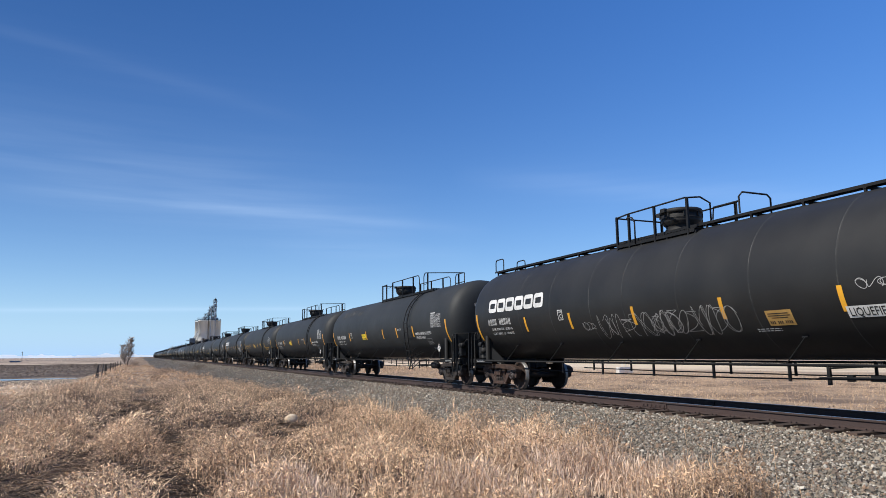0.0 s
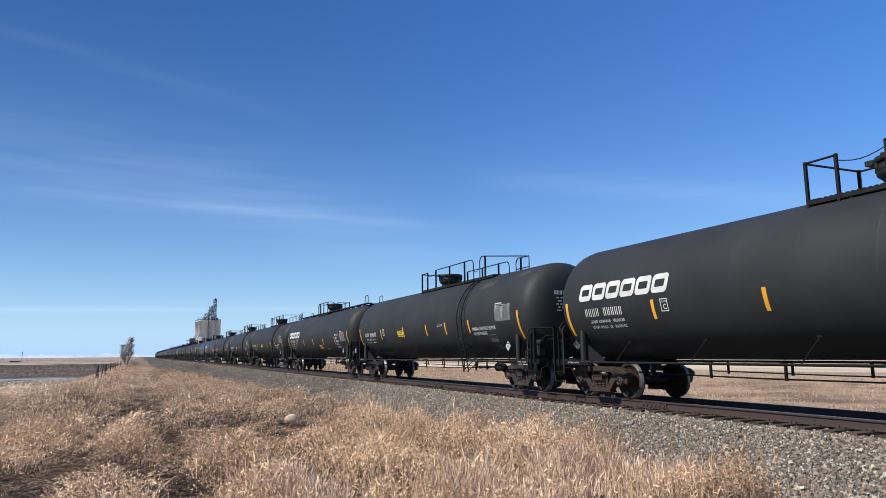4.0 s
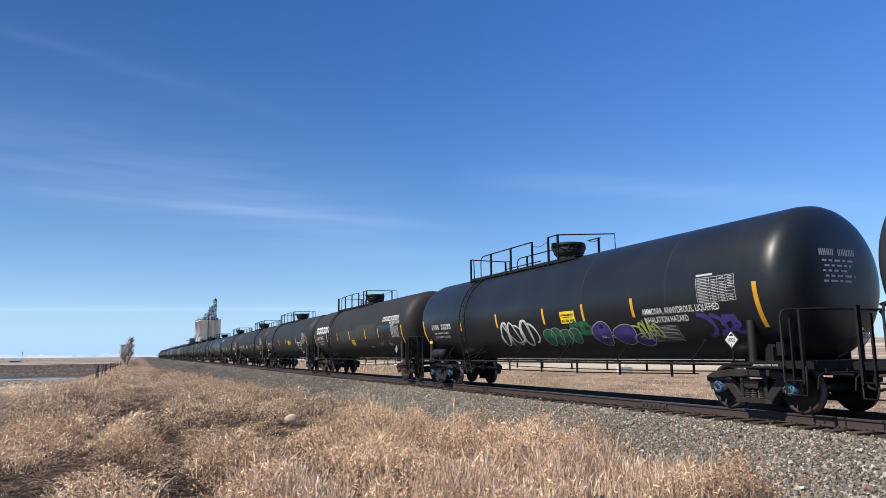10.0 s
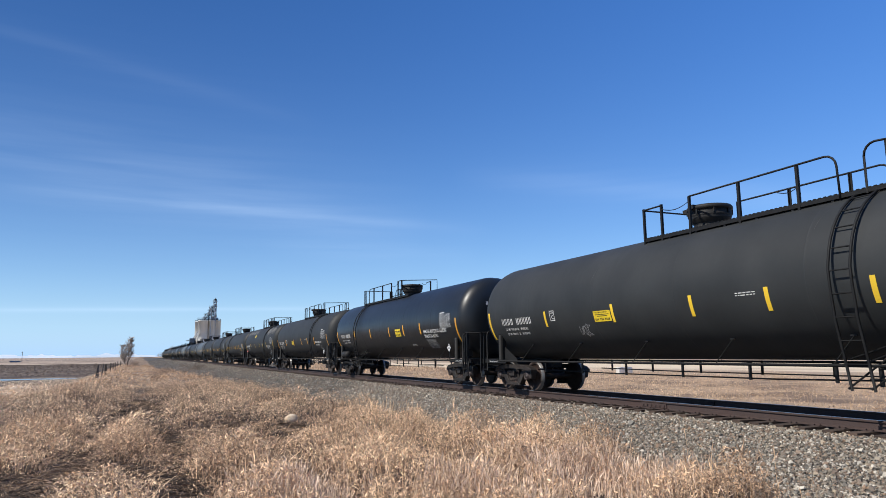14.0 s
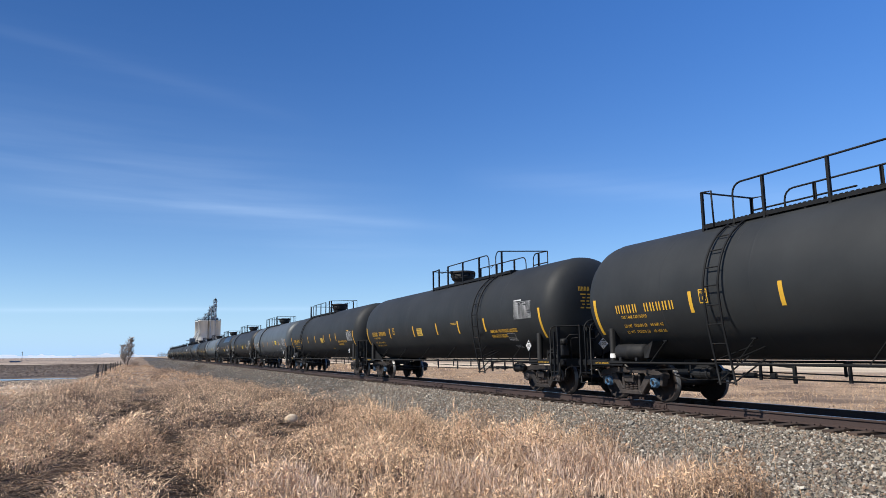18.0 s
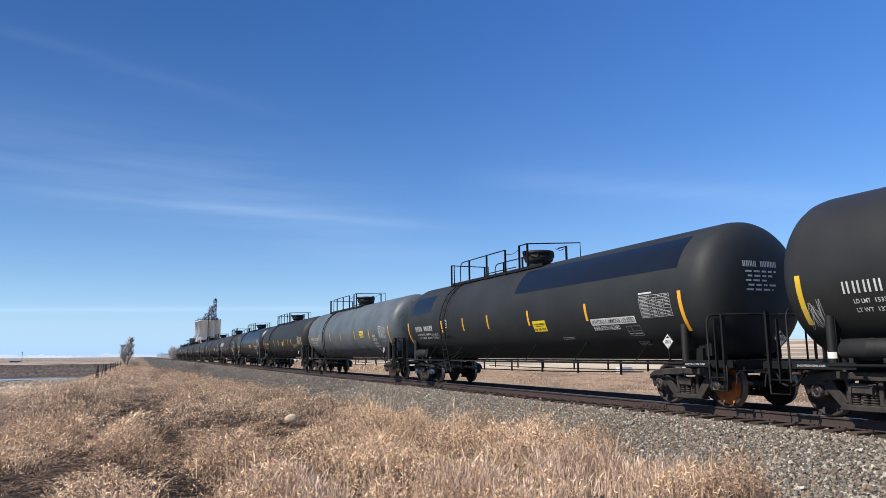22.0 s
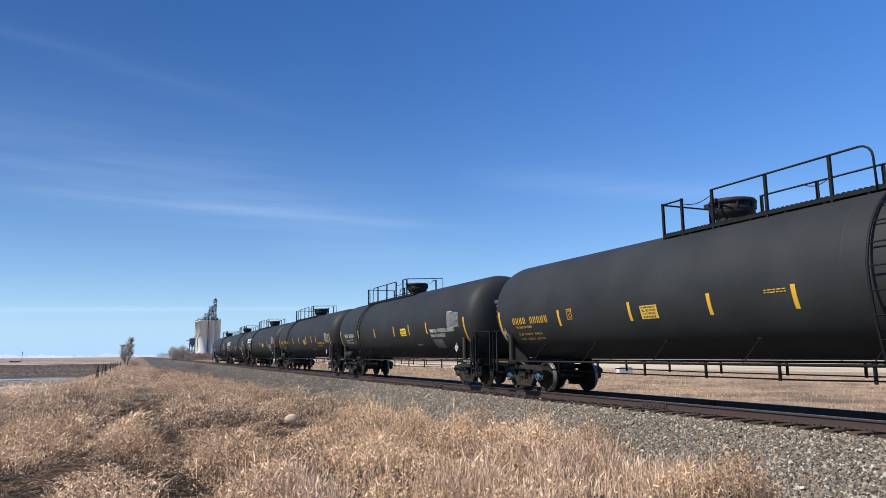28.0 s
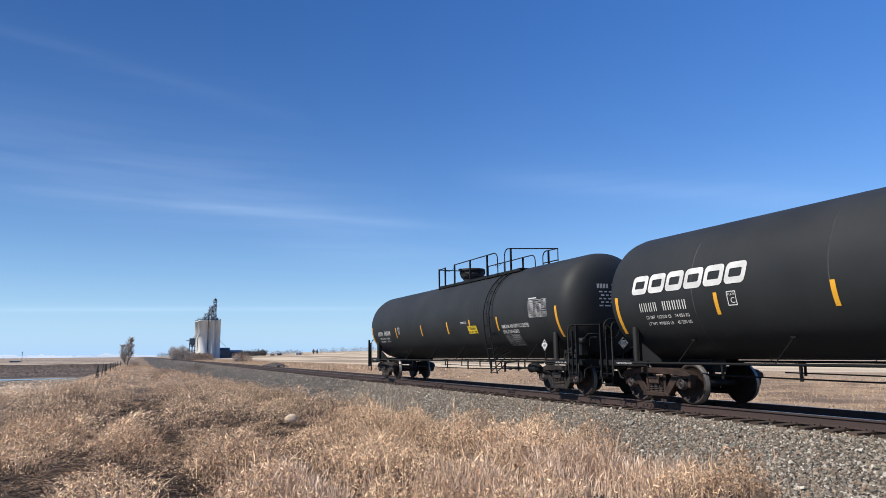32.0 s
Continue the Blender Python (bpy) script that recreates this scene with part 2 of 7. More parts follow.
def tube(bm, points, r, sides=6, slot=0, cap=True):
    pts = [Vector(p) for p in points]
    rings = []
    up = Vector((0, 0, 1))
    for i, p in enumerate(pts):
        d = (pts[min(i + 1, len(pts) - 1)] - pts[max(i - 1, 0)]).normalized()
        ref = up if abs(d.z) < 0.95 else Vector((1, 0, 0))
        if i and abs(d.dot(last)) < 0.98:
            ref = last
        u = d.cross(ref).normalized()
        v = u.cross(d)
        last = ref
        rings.append([bm.verts.new(p + (u * math.cos(a) + v * math.sin(a)) * r) for a in (2 * math.pi * j / sides for j in range(sides))])
    for a, b in zip(rings, rings[1:]):
        k = min(range(sides), key=lambda s: sum((a[j].co - b[(j + s) % sides].co).length for j in range(sides)))
        for j in range(sides):
            f = bm.faces.new((a[j], a[(j + 1) % sides], b[(j + 1 + k) % sides], b[(j + k) % sides]))
            f.smooth, f.material_index = True, slot
    if cap:
        for ring in (rings[0], rings[-1]):
            bm.faces.new(ring).material_index = slot


def lathe(bm, profile, sides, axis="z", centre=(0, 0, 0), slots=None, smooth=True):
    """Turns (along, radius) pairs round an axis."""
    c = Vector(centre)
    rings = []
    for along, r in profile:
        ring = []
        for j in range(sides):
            a = 2 * math.pi * j / sides
            p, q = r * math.cos(a), r * math.sin(a)
            ring.append(bm.verts.new(c + Vector({"z": (p, q, along), "x": (along, p, q), "y": (q, along, p)}[axis])))
        rings.append(ring)
    for i, (a, b) in enumerate(zip(rings, rings[1:])):
        for j in range(sides):
            f = bm.faces.new((a[j], a[(j + 1) % sides], b[(j + 1) % sides], b[j]))
            f.smooth = smooth
            f.material_index = slots[i] if slots else 0
    for ring in (rings[0], rings[-1]):
        if (ring[0].co - ring[1].co).length > 1e-4:
            bm.faces.new(ring)


def arc(centre, r, a0, a1, n, plane="xz"):
    """Points of an arc, for bent pipes; angles in degrees."""
    out = []
    for i in range(n + 1):
        a = radians(a0 + (a1 - a0) * i / n)
        p, q = r * math.cos(a), r * math.sin(a)
        out.append(Vector(centre) + Vector({"xz": (p, 0, q), "yz": (0, p, q), "xy": (p, q, 0)}[plane]))
    return out


def bulk(name, verts, faces, mat, smooth=False):
    """One mesh from arrays: verts (n, 3), faces (m, 3 or 4)."""
    me = bpy.data.meshes.new(name)
    n, k = faces.shape
    me.vertices.add(len(verts))
    me.vertices.foreach_set("co", np.ascontiguousarray(verts, dtype=np.float32).ravel())
    me.loops.add(n * k)
    me.loops.foreach_set("vertex_index", np.ascontiguousarray(faces, dtype=np.int32).ravel())
    me.polygons.add(n)
    me.polygons.foreach_set("loop_start", np.arange(0, n * k, k, dtype=np.int32))
    me.polygons.foreach_set("loop_total", np.full(n, k, dtype=np.int32))
    me.polygons.foreach_set("use_smooth", np.full(n, bool(smooth)))
    me.update(calc_edges=True)
    me.validate()
    for one in mat if isinstance(mat, (list, tuple)) else [mat]:
        me.materials.append(one)
    return new(name, me)


def soft_noise(x, y, scale, seed=0):
    """Smooth value noise on arrays, -1 to 1."""
    rng = np.random.RandomState(seed)
    table = rng.rand(256, 256) * 2 - 1
    u, v = x / scale, y / scale
    i, j = np.floor(u).astype(int), np.floor(v).astype(int)
    a, b = u - i, v - j
    a, b = a * a * (3 - 2 * a), b * b * (3 - 2 * b)
    g = lambda p, q: table[p % 256, q % 256]
    return (g(i, j) * (1 - a) + g(i + 1, j) * a) * (1 - b) + (g(i, j + 1) * (1 - a) + g(i + 1, j + 1) * a) * b

# ---- ground ----
def smooth_step(v, a, b):
    t = np.clip((v - a) / (b - a), 0, 1)
    return t * t * (3 - 2 * t)


BED = [(-4.95, -0.86), (-3.2, -0.530), (-1.9, -0.240), (-1.42, -0.258), (-1.25, -0.262), (1.25, -0.245), (1.42, -0.225), (1.9, -0.240), (3.2, -0.545), (4.4, -0.86)]


def apron(y):
    """How far the foot of the ballast spreads west, farther down the line."""
    return np.clip((np.asarray(y, float) - 34) * 0.047, 0, 5.2)


def bed_height(x, y=0.0):
    """Top of the ballast embankment across the track."""
    px = np.asarray(x, float) - TRACK_X
    px = np.where(px < -3.2, -3.2 + (px + 3.2) * 1.75 / (1.75 + apron(y)), px)
    return np.interp(px, [p[0] for p in BED], [p[1] for p in BED], left=-9.0, right=-9.0)


def ground_height(x, y):
    """The land: a verge beside the embankment, a lower field to the west, a long rise to the east."""
    x, y = np.asarray(x, float), np.asarray(y, float)
    z = -0.78 + 0.06 * soft_noise(x, y, 3.1, 3) + 0.035 * soft_noise(x, y, 0.9, 4)
    z = z + 0.36 * np.exp(-(x ** 2 + y ** 2) / 30.0)
    far = smooth_step(y, 30, 60)
    z = z - 0.72 * smooth_step(-x, 3.6, 6.8) * far - 0.14 * np.exp(-((x + 28) / 24.0) ** 4 - ((y - 107) / 7.0) ** 4)
    z = z - 0.10 * smooth_step(x, -4, 3) * smooth_step(y, 60, 120)
    z = z - 0.15 * smooth_step(x, TRACK_X + 2.5, TRACK_X + 7)
    rise = np.clip(x - 90, 0, 420) * 0.0265
    z = z + rise + 0.5 * smooth_step(x, 60, 200) * soft_noise(x, y, 130.0, 5)
    z = z + smooth_step(-x, 120, 900) * 1.6 * (0.6 + 0.4 * soft_noise(x, y, 300.0, 6)) * smooth_step(y, 250, 900)
    return np.where((x - TRACK_X < 4.8) & (x - TRACK_X > -4.4 - apron(y)), np.minimum(z, bed_height(x, y) - 0.07), z)


def grid_axis(edges):
    out = []
    for a, b, step in edges:
        out.extend(np.arange(a, b, step))
    out.append(edges[-1][1])
    return np.array(out)


FIELD = bpy.data.materials.new("prairie_ground")
FIELD.use_nodes = True


def paint_field(m):
    """Dry verge with shade under its grass in the colour, pale stubble strips, ploughed brown soil, by place on the
    land.
    """
    n, l = m.node_tree.nodes, m.node_tree.links
    b = n["Principled BSDF"]
    b.inputs["Roughness"].default_value = 0.95
    at = n.new("ShaderNodeNewGeometry").outputs["Position"]
    sep = n.new("ShaderNodeSeparateXYZ")
    l.new(at, sep.inputs[0])

    def calc(op, a, c=None, clamp=False):
        k = n.new("ShaderNodeMath")
        k.operation, k.use_clamp = op, clamp
        for i, v in enumerate((a, c)):
            if v is None:
                continue
            if isinstance(v, (int, float)):
                k.inputs[i].default_value = v
            else:
                l.new(v, k.inputs[i])
        return k.outputs[0]

    def fuzz(scale, squash=(1, 1, 1), detail=5):
        mp, tex = n.new("ShaderNodeMapping"), n.new("ShaderNodeTexNoise")
        mp.inputs["Scale"].default_value = squash
        l.new(at, mp.inputs[0])
        tex.inputs["Scale"].default_value, tex.inputs["Detail"].default_value = scale, detail
        l.new(mp.outputs[0], tex.inputs["Vector"])
        return tex.outputs["Fac"]

    def blend(fac, a, c):
        k = n.new("ShaderNodeMix")
        k.data_type = "RGBA"
        l.new(fac, k.inputs["Factor"])
        for name, v in (("A", a), ("B", c)):
            if isinstance(v, tuple):
                k.inputs[name].default_value = (*v, 1)
            else:
                l.new(v, k.inputs[name])
        return k.outputs["Result"]

    def ramp(v, a, c):
        k = n.new("ShaderNodeMapRange")
        k.interpolation_type = "SMOOTHSTEP"
        k.inputs["From Min"].default_value, k.inputs["From Max"].default_value = a, c
        l.new(v, k.inputs["Value"])
        return k.outputs[0]

    x, y = sep.outputs["X"], sep.outputs["Y"]
    wavy_x = calc("ADD", x, calc("MULTIPLY", calc("SUBTRACT", fuzz(0.08), 0.5), 8.0))
    wavy_y = calc("ADD", y, calc("MULTIPLY", calc("SUBTRACT", fuzz(0.03), 0.5), 60.0))
    # near verge soil darkened to stand for shade between the blades
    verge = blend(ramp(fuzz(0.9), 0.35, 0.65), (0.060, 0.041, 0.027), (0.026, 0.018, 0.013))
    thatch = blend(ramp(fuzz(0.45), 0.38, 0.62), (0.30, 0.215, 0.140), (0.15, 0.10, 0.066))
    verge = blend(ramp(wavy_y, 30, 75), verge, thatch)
    stubble = blend(ramp(fuzz(0.5, (0.6, 1.0, 1)), 0.40, 0.60), (0.66, 0.53, 0.395), (0.42, 0.315, 0.215))
    soil = blend(ramp(fuzz(0.20, (0.10, 1.0, 1)), 0.44, 0.60), (0.060, 0.043, 0.034), (0.20, 0.155, 0.115))
    tan = blend(ramp(fuzz(0.012, (0.35, 3.6, 1)), 0.44, 0.56), (0.50, 0.39, 0.29), (0.135, 0.095, 0.072))
    west = blend(ramp(wavy_y, 74, 82), stubble, soil)
    west = blend(ramp(wavy_y, 285, 330), west, tan)
    east = blend(ramp(fuzz(0.030, (1.0, 0.22, 1), 3), 0.45, 0.55), (0.64, 0.515, 0.36), (0.34, 0.25, 0.17))
    near_east = blend(ramp(fuzz(0.35), 0.40, 0.60), (0.36, 0.255, 0.165), (0.17, 0.115, 0.075))
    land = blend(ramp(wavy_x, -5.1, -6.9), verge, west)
    land = blend(ramp(x, TRACK_X + 3.0, TRACK_X + 5.0), land, near_east)
    land = blend(ramp(wavy_x, 42, 48), land, east)
    grain = calc("ADD", calc("MULTIPLY", fuzz(9.0), 0.7), 0.65)
    k = n.new("ShaderNodeMix")
    k.data_type, k.blend_type = "RGBA", "MULTIPLY"
    k.inputs["Factor"].default_value = 1.0
    l.new(land, k.inputs["A"])
    l.new(grain, k.inputs["B"])
    l.new(k.outputs["Result"], b.inputs["Base Color"])
    bp = n.new("ShaderNodeBump")
    bp.inputs["Strength"].default_value, bp.inputs["Distance"].default_value = 0.9, 0.12
    l.new(fuzz(5.0), bp.inputs["Height"])
    l.new(bp.outputs[0], b.inputs["Normal"])


paint_field(FIELD)
gx = grid_axis([(-4500, -400, 340), (-400, -60, 34), (-60, -12, 3), (-12, 24, 0.4), (24, 60, 2.5), (60, 560, 25), (560, 4500, 330)])
gy = grid_axis([(-600, -20, 90), (-20, 60, 0.8), (60, 240, 6), (240, 1000, 40), (1000, 4800, 380)])
mx, my = np.meshgrid(gx, gy)
verts = np.stack([mx, my, ground_height(mx, my)], -1).reshape(-1, 3)
cols, rows_n = len(gx), len(gy)
i0 = (np.arange(rows_n - 1)[:, None] * cols + np.arange(cols - 1)[None, :]).ravel()
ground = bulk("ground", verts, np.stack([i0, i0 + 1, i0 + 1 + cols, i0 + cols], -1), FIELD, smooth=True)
tagged(ground, "dry prairie ground with brown grass, stubble and ploughed soil", "ground", kind="structure")

# ---- track ----
BED_FROM, BED_TO = -40.0, 1500.0
ys = grid_axis([(BED_FROM, 150, 2.0), (150, 300, 20), (300, BED_TO, 100)])
bv = np.array([[TRACK_X + px - (float(apron(y)) if px < -4 else 0), y, pz] for y in ys for px, pz in BED])
k = len(BED)
i0 = (np.arange(len(ys) - 1)[:, None] * k + np.arange(k - 1)[None, :]).ravel()
bed = bulk("ballast_bed", bv, np.stack([i0, i0 + 1, i0 + 1 + k, i0 + k], -1), BALLAST_SHADED)
tagged(bed, "grey crushed stone ballast embankment under the rails", "ballast", kind="structure")

railway = tagged(base("railway_track", (TRACK_X, 0, 0)), "rusty steel rails spiked to weathered timber sleepers in grey ballast", "railway track")
RAIL_SHAPE = [(-0.070, -0.185), (0.070, -0.185), (0.070, -0.172), (0.012, -0.155), (0.009, -0.048), (0.036, -0.036), (0.037, -0.008), (0.028, 0.0),
              (-0.028, 0.0), (-0.037, -0.008), (-0.036, -0.036), (-0.009, -0.048), (-0.012, -0.155), (-0.070, -0.172)]
for side in (-1, 1):
    bm = bmesh.new()
    ends = []
    for y in (BED_FROM, BED_TO):
        ends.append([bm.verts.new((side * 0.754 + px, y, pz)) for px, pz in RAIL_SHAPE])
    n = len(RAIL_SHAPE)
    for j in range(n):
        f = bm.faces.new((ends[0][j], ends[0][(j + 1) % n], ends[1][(j + 1) % n], ends[1][j]))
        f.material_index = 1 if j == 7 else 0
    part("rail", bm, (RAIL, RAILTOP), railway)
tie_bm = bmesh.new()
box(tie_bm, (0, 0, -0.275), (2.59, 0.23, 0.16))
tie_mesh = bpy.data.meshes.new("sleeper")
tie_bm.to_mesh(tie_mesh)
tie_bm.free()
tie_mesh.materials.append(TIE)

# ---- tank cars: x forward along the train, -y the side toward the sun ----
R, ZC = 1.56, 2.57
STRAIGHT, HEAD = 8.72, 0.64
PITCH_LEN, SPEED = 20.15, 21.66
TRUCK_AT = 7.97
WHEEL = 0.465


def head_x(r):
    """How far the dished end stands out at radius r from the tank's axis."""
    c = min(1.0, max(0.0, r / R)) ** (1 / 0.55)
    return STRAIGHT + HEAD * math.sqrt(max(0.0, 1 - c * c)) ** 0.9


def tank_bm(rings=()):
    bm = bmesh.new()
    half = []
    for i in range(12):
        a = math.pi / 2 * (i / 11) ** 0.75
        r = R * math.cos(a) ** 0.55 if i < 11 else 0.0
        half.append((STRAIGHT + HEAD * math.sin(a) ** 0.9, max(r, 0.002)))
    prof = [(-x, r) for x, r in reversed(half)]
    for ring in sorted(rings):
        prof += [(ring - 0.05, R), (ring - 0.022, R), (ring - 0.010, R + 0.0014), (ring + 0.010, R + 0.0014), (ring + 0.022, R), (ring + 0.05, R)]
    prof += half
    slots = [0] * (len(prof) - 1)
    for j in range(len(rings)):
        slots[12 + 6 * j + 2] = 1
    lathe(bm, prof, 56, "x", (0, 0, ZC), slots=slots)
    return bm


def wheelset_bm():
    bm = bmesh.new()
    for s in (-1, 1):
        prof = [(0.680, 0.10), (0.682, 0.40), (0.690, WHEEL + 0.025), (0.712, WHEEL + 0.012), (0.722, WHEEL), (0.815, WHEEL - 0.004),
                (0.820, WHEEL - 0.05), (0.775, WHEEL - 0.075), (0.742, 0.27), (0.775, 0.15), (0.830, 0.13), (0.832, 0.09)]
        face = 3 if s < 0 else 0
        lathe(bm, [(s * a, r) for a, r in prof], 22, "y", slots=[face, face, face, 1, 1, 4, 4] + [face] * 4)
        lathe(bm, [(s * 1.03, 0.125), (s * 1.12, 0.125), (s * 1.135, 0.112), (s * 1.135, 0.085), (s * 1.12, 0.075), (s * 1.12, 0.05), (s * 1.145, 0.045)], 14, "y", slots=[2, 2, 2, 2, 2, 2])
        for j in range(3):
            a = 2 * math.pi * j / 3
            box(bm, (0.095 * math.cos(a), s * 1.145, 0.095 * math.sin(a)), (0.032, 0.03, 0.032), slot=2)
    lathe(bm, [(-1.05, 0.075), (-0.85, 0.085), (0, 0.08), (0.85, 0.085), (1.05, 0.075)], 12, "y")
    return bm


def side_frame_bm():
    """Cast three-piece truck side: arched top, sloping tension members, open spring window."""
    bm = bmesh.new()
    w = 0.13

    def plate(points, width):
        a = [bm.verts.new((x, -width / 2, z)) for x, z in points]
        b = [bm.verts.new((x, width / 2, z)) for x, z in points]
        bm.faces.new(a)
        bm.faces.new(list(reversed(b)))
        for i in range(len(points)):
            j = (i + 1) % len(points)
            bm.faces.new((a[j], a[i], b[i], b[j]))
    plate([(-1.21, 0.56), (-1.21, 0.67), (-1.06, 0.755), (-0.60, 0.825), (0.60, 0.825), (1.06, 0.755), (1.21, 0.67), (1.21, 0.56), (1.06, 0.605), (0.60, 0.675), (-0.60, 0.675), (-1.06, 0.605)], w + 0.11)
    for s in (-1, 1):
        plate([(s * 0.80, 0.60), (s * 0.60, 0.69), (s * 0.29, 0.29), (s * 0.43, 0.19)][::s], w + 0.06)
        plate([(s * 0.345, 0.69), (s * 0.255, 0.69), (s * 0.255, 0.27), (s * 0.335, 0.27)][::s], w + 0.03)
        plate([(s * 1.20, 0.62), (s * 1.07, 0.62), (s * 1.055, 0.43), (s * 1.13, 0.38)][::s], w + 0.04)
        plate([(s * 0.77, 0.64), (s * 0.67, 0.66), (s * 0.69, 0.40), (s * 0.745, 0.40)][::s], w + 0.04)
        plate([(s * 1.05, 0.575), (s * 1.05, 0.64), (s * 0.73, 0.655), (s * 0.73, 0.575)][::s], w + 0.07)
    plate([(-0.46, 0.16), (0.46, 0.16), (0.44, 0.20), (0.35, 0.265), (-0.35, 0.265), (-0.44, 0.20)], w + 0.13)
    bmesh.ops.recalc_face_normals(bm, faces=bm.faces[:])
    long_edges = [e for e in bm.edges if e.calc_length() > 0.1 and e.calc_face_angle(0) > 0.5]
    bmesh.ops.bevel(bm, geom=long_edges, offset=0.014, segments=1, affect="EDGES")
    return bm


def spring_bm():
    bm = bmesh.new()
    prof = []
    for i in range(5):
        z = 0.262 + 0.043 * i
        prof += [(z, 0.050), (z + 0.010, 0.082), (z + 0.026, 0.082), (z + 0.035, 0.050)]
    lathe(bm, prof, 7, "z")
    return bm


def make_truck(parent, x, caps):
    truck = base("truck", (x, 0, 0))
    truck.parent = parent
    for s in (-1, 1):
        f = part("side_frame", side_frame_bm(), RUST, truck)
        f.location = (0, s * 1.0, 0)
        for sx in (-0.165, 0.0, 0.165):
            g = part("spring", spring_bm(), SPRING, truck)
            g.location = (sx, s * 1.035, 0)
    bm = bmesh.new()
    box(bm, (0, 0, 0.54), (0.46, 2.24, 0.18), taper=0.96)
    for s in (-1, 1):
        box(bm, (0, s * 1.13, 0.545), (0.40, 0.05, 0.15))
        box(bm, (0, s * 1.165, 0.60), (0.46, 0.03, 0.045))
        for dx in (-0.19, 0.19):
            box(bm, (dx, s * 1.15, 0.53), (0.05, 0.06, 0.14))
    box(bm, (0, 0, 0.74), (0.5, 0.6, 0.1))
    part("bolster", bm, RUST, truck)
    for s in (-1, 1):
        bm = bmesh.new()
        box(bm, (s * 0.42, 0, 0.42), (0.1, 1.5, 0.12))
        for e in (-1, 1):
            box(bm, (s * 0.44, e * 0.75, 0.43), (0.07, 0.14, 0.3))
        part("brake_beam", bm, BLACK, truck)
        w = part("wheelset", wheelset_bm(), (DISC, TREAD, caps, FACE, RIM), truck)
        w.matrix_parent_inverse = Matrix.Translation((s * 0.889, 0, WHEEL)) @ Matrix.Rotation(0.9 * s + x, 4, "Y")
    return truck


def railing(parent, runs, name="handrail", r=0.0215):
    for pts in runs:
        bm = bmesh.new()
        tube(bm, pts, r, 6)
        part(name, bm, BLACK, parent)


def post_bm():
    bm = bmesh.new()
    box(bm, (0, 0, 0.47), (0.056, 0.016, 0.95))
    box(bm, (0.02, 0.024, 0.47), (0.016, 0.048, 0.95))
    return bm


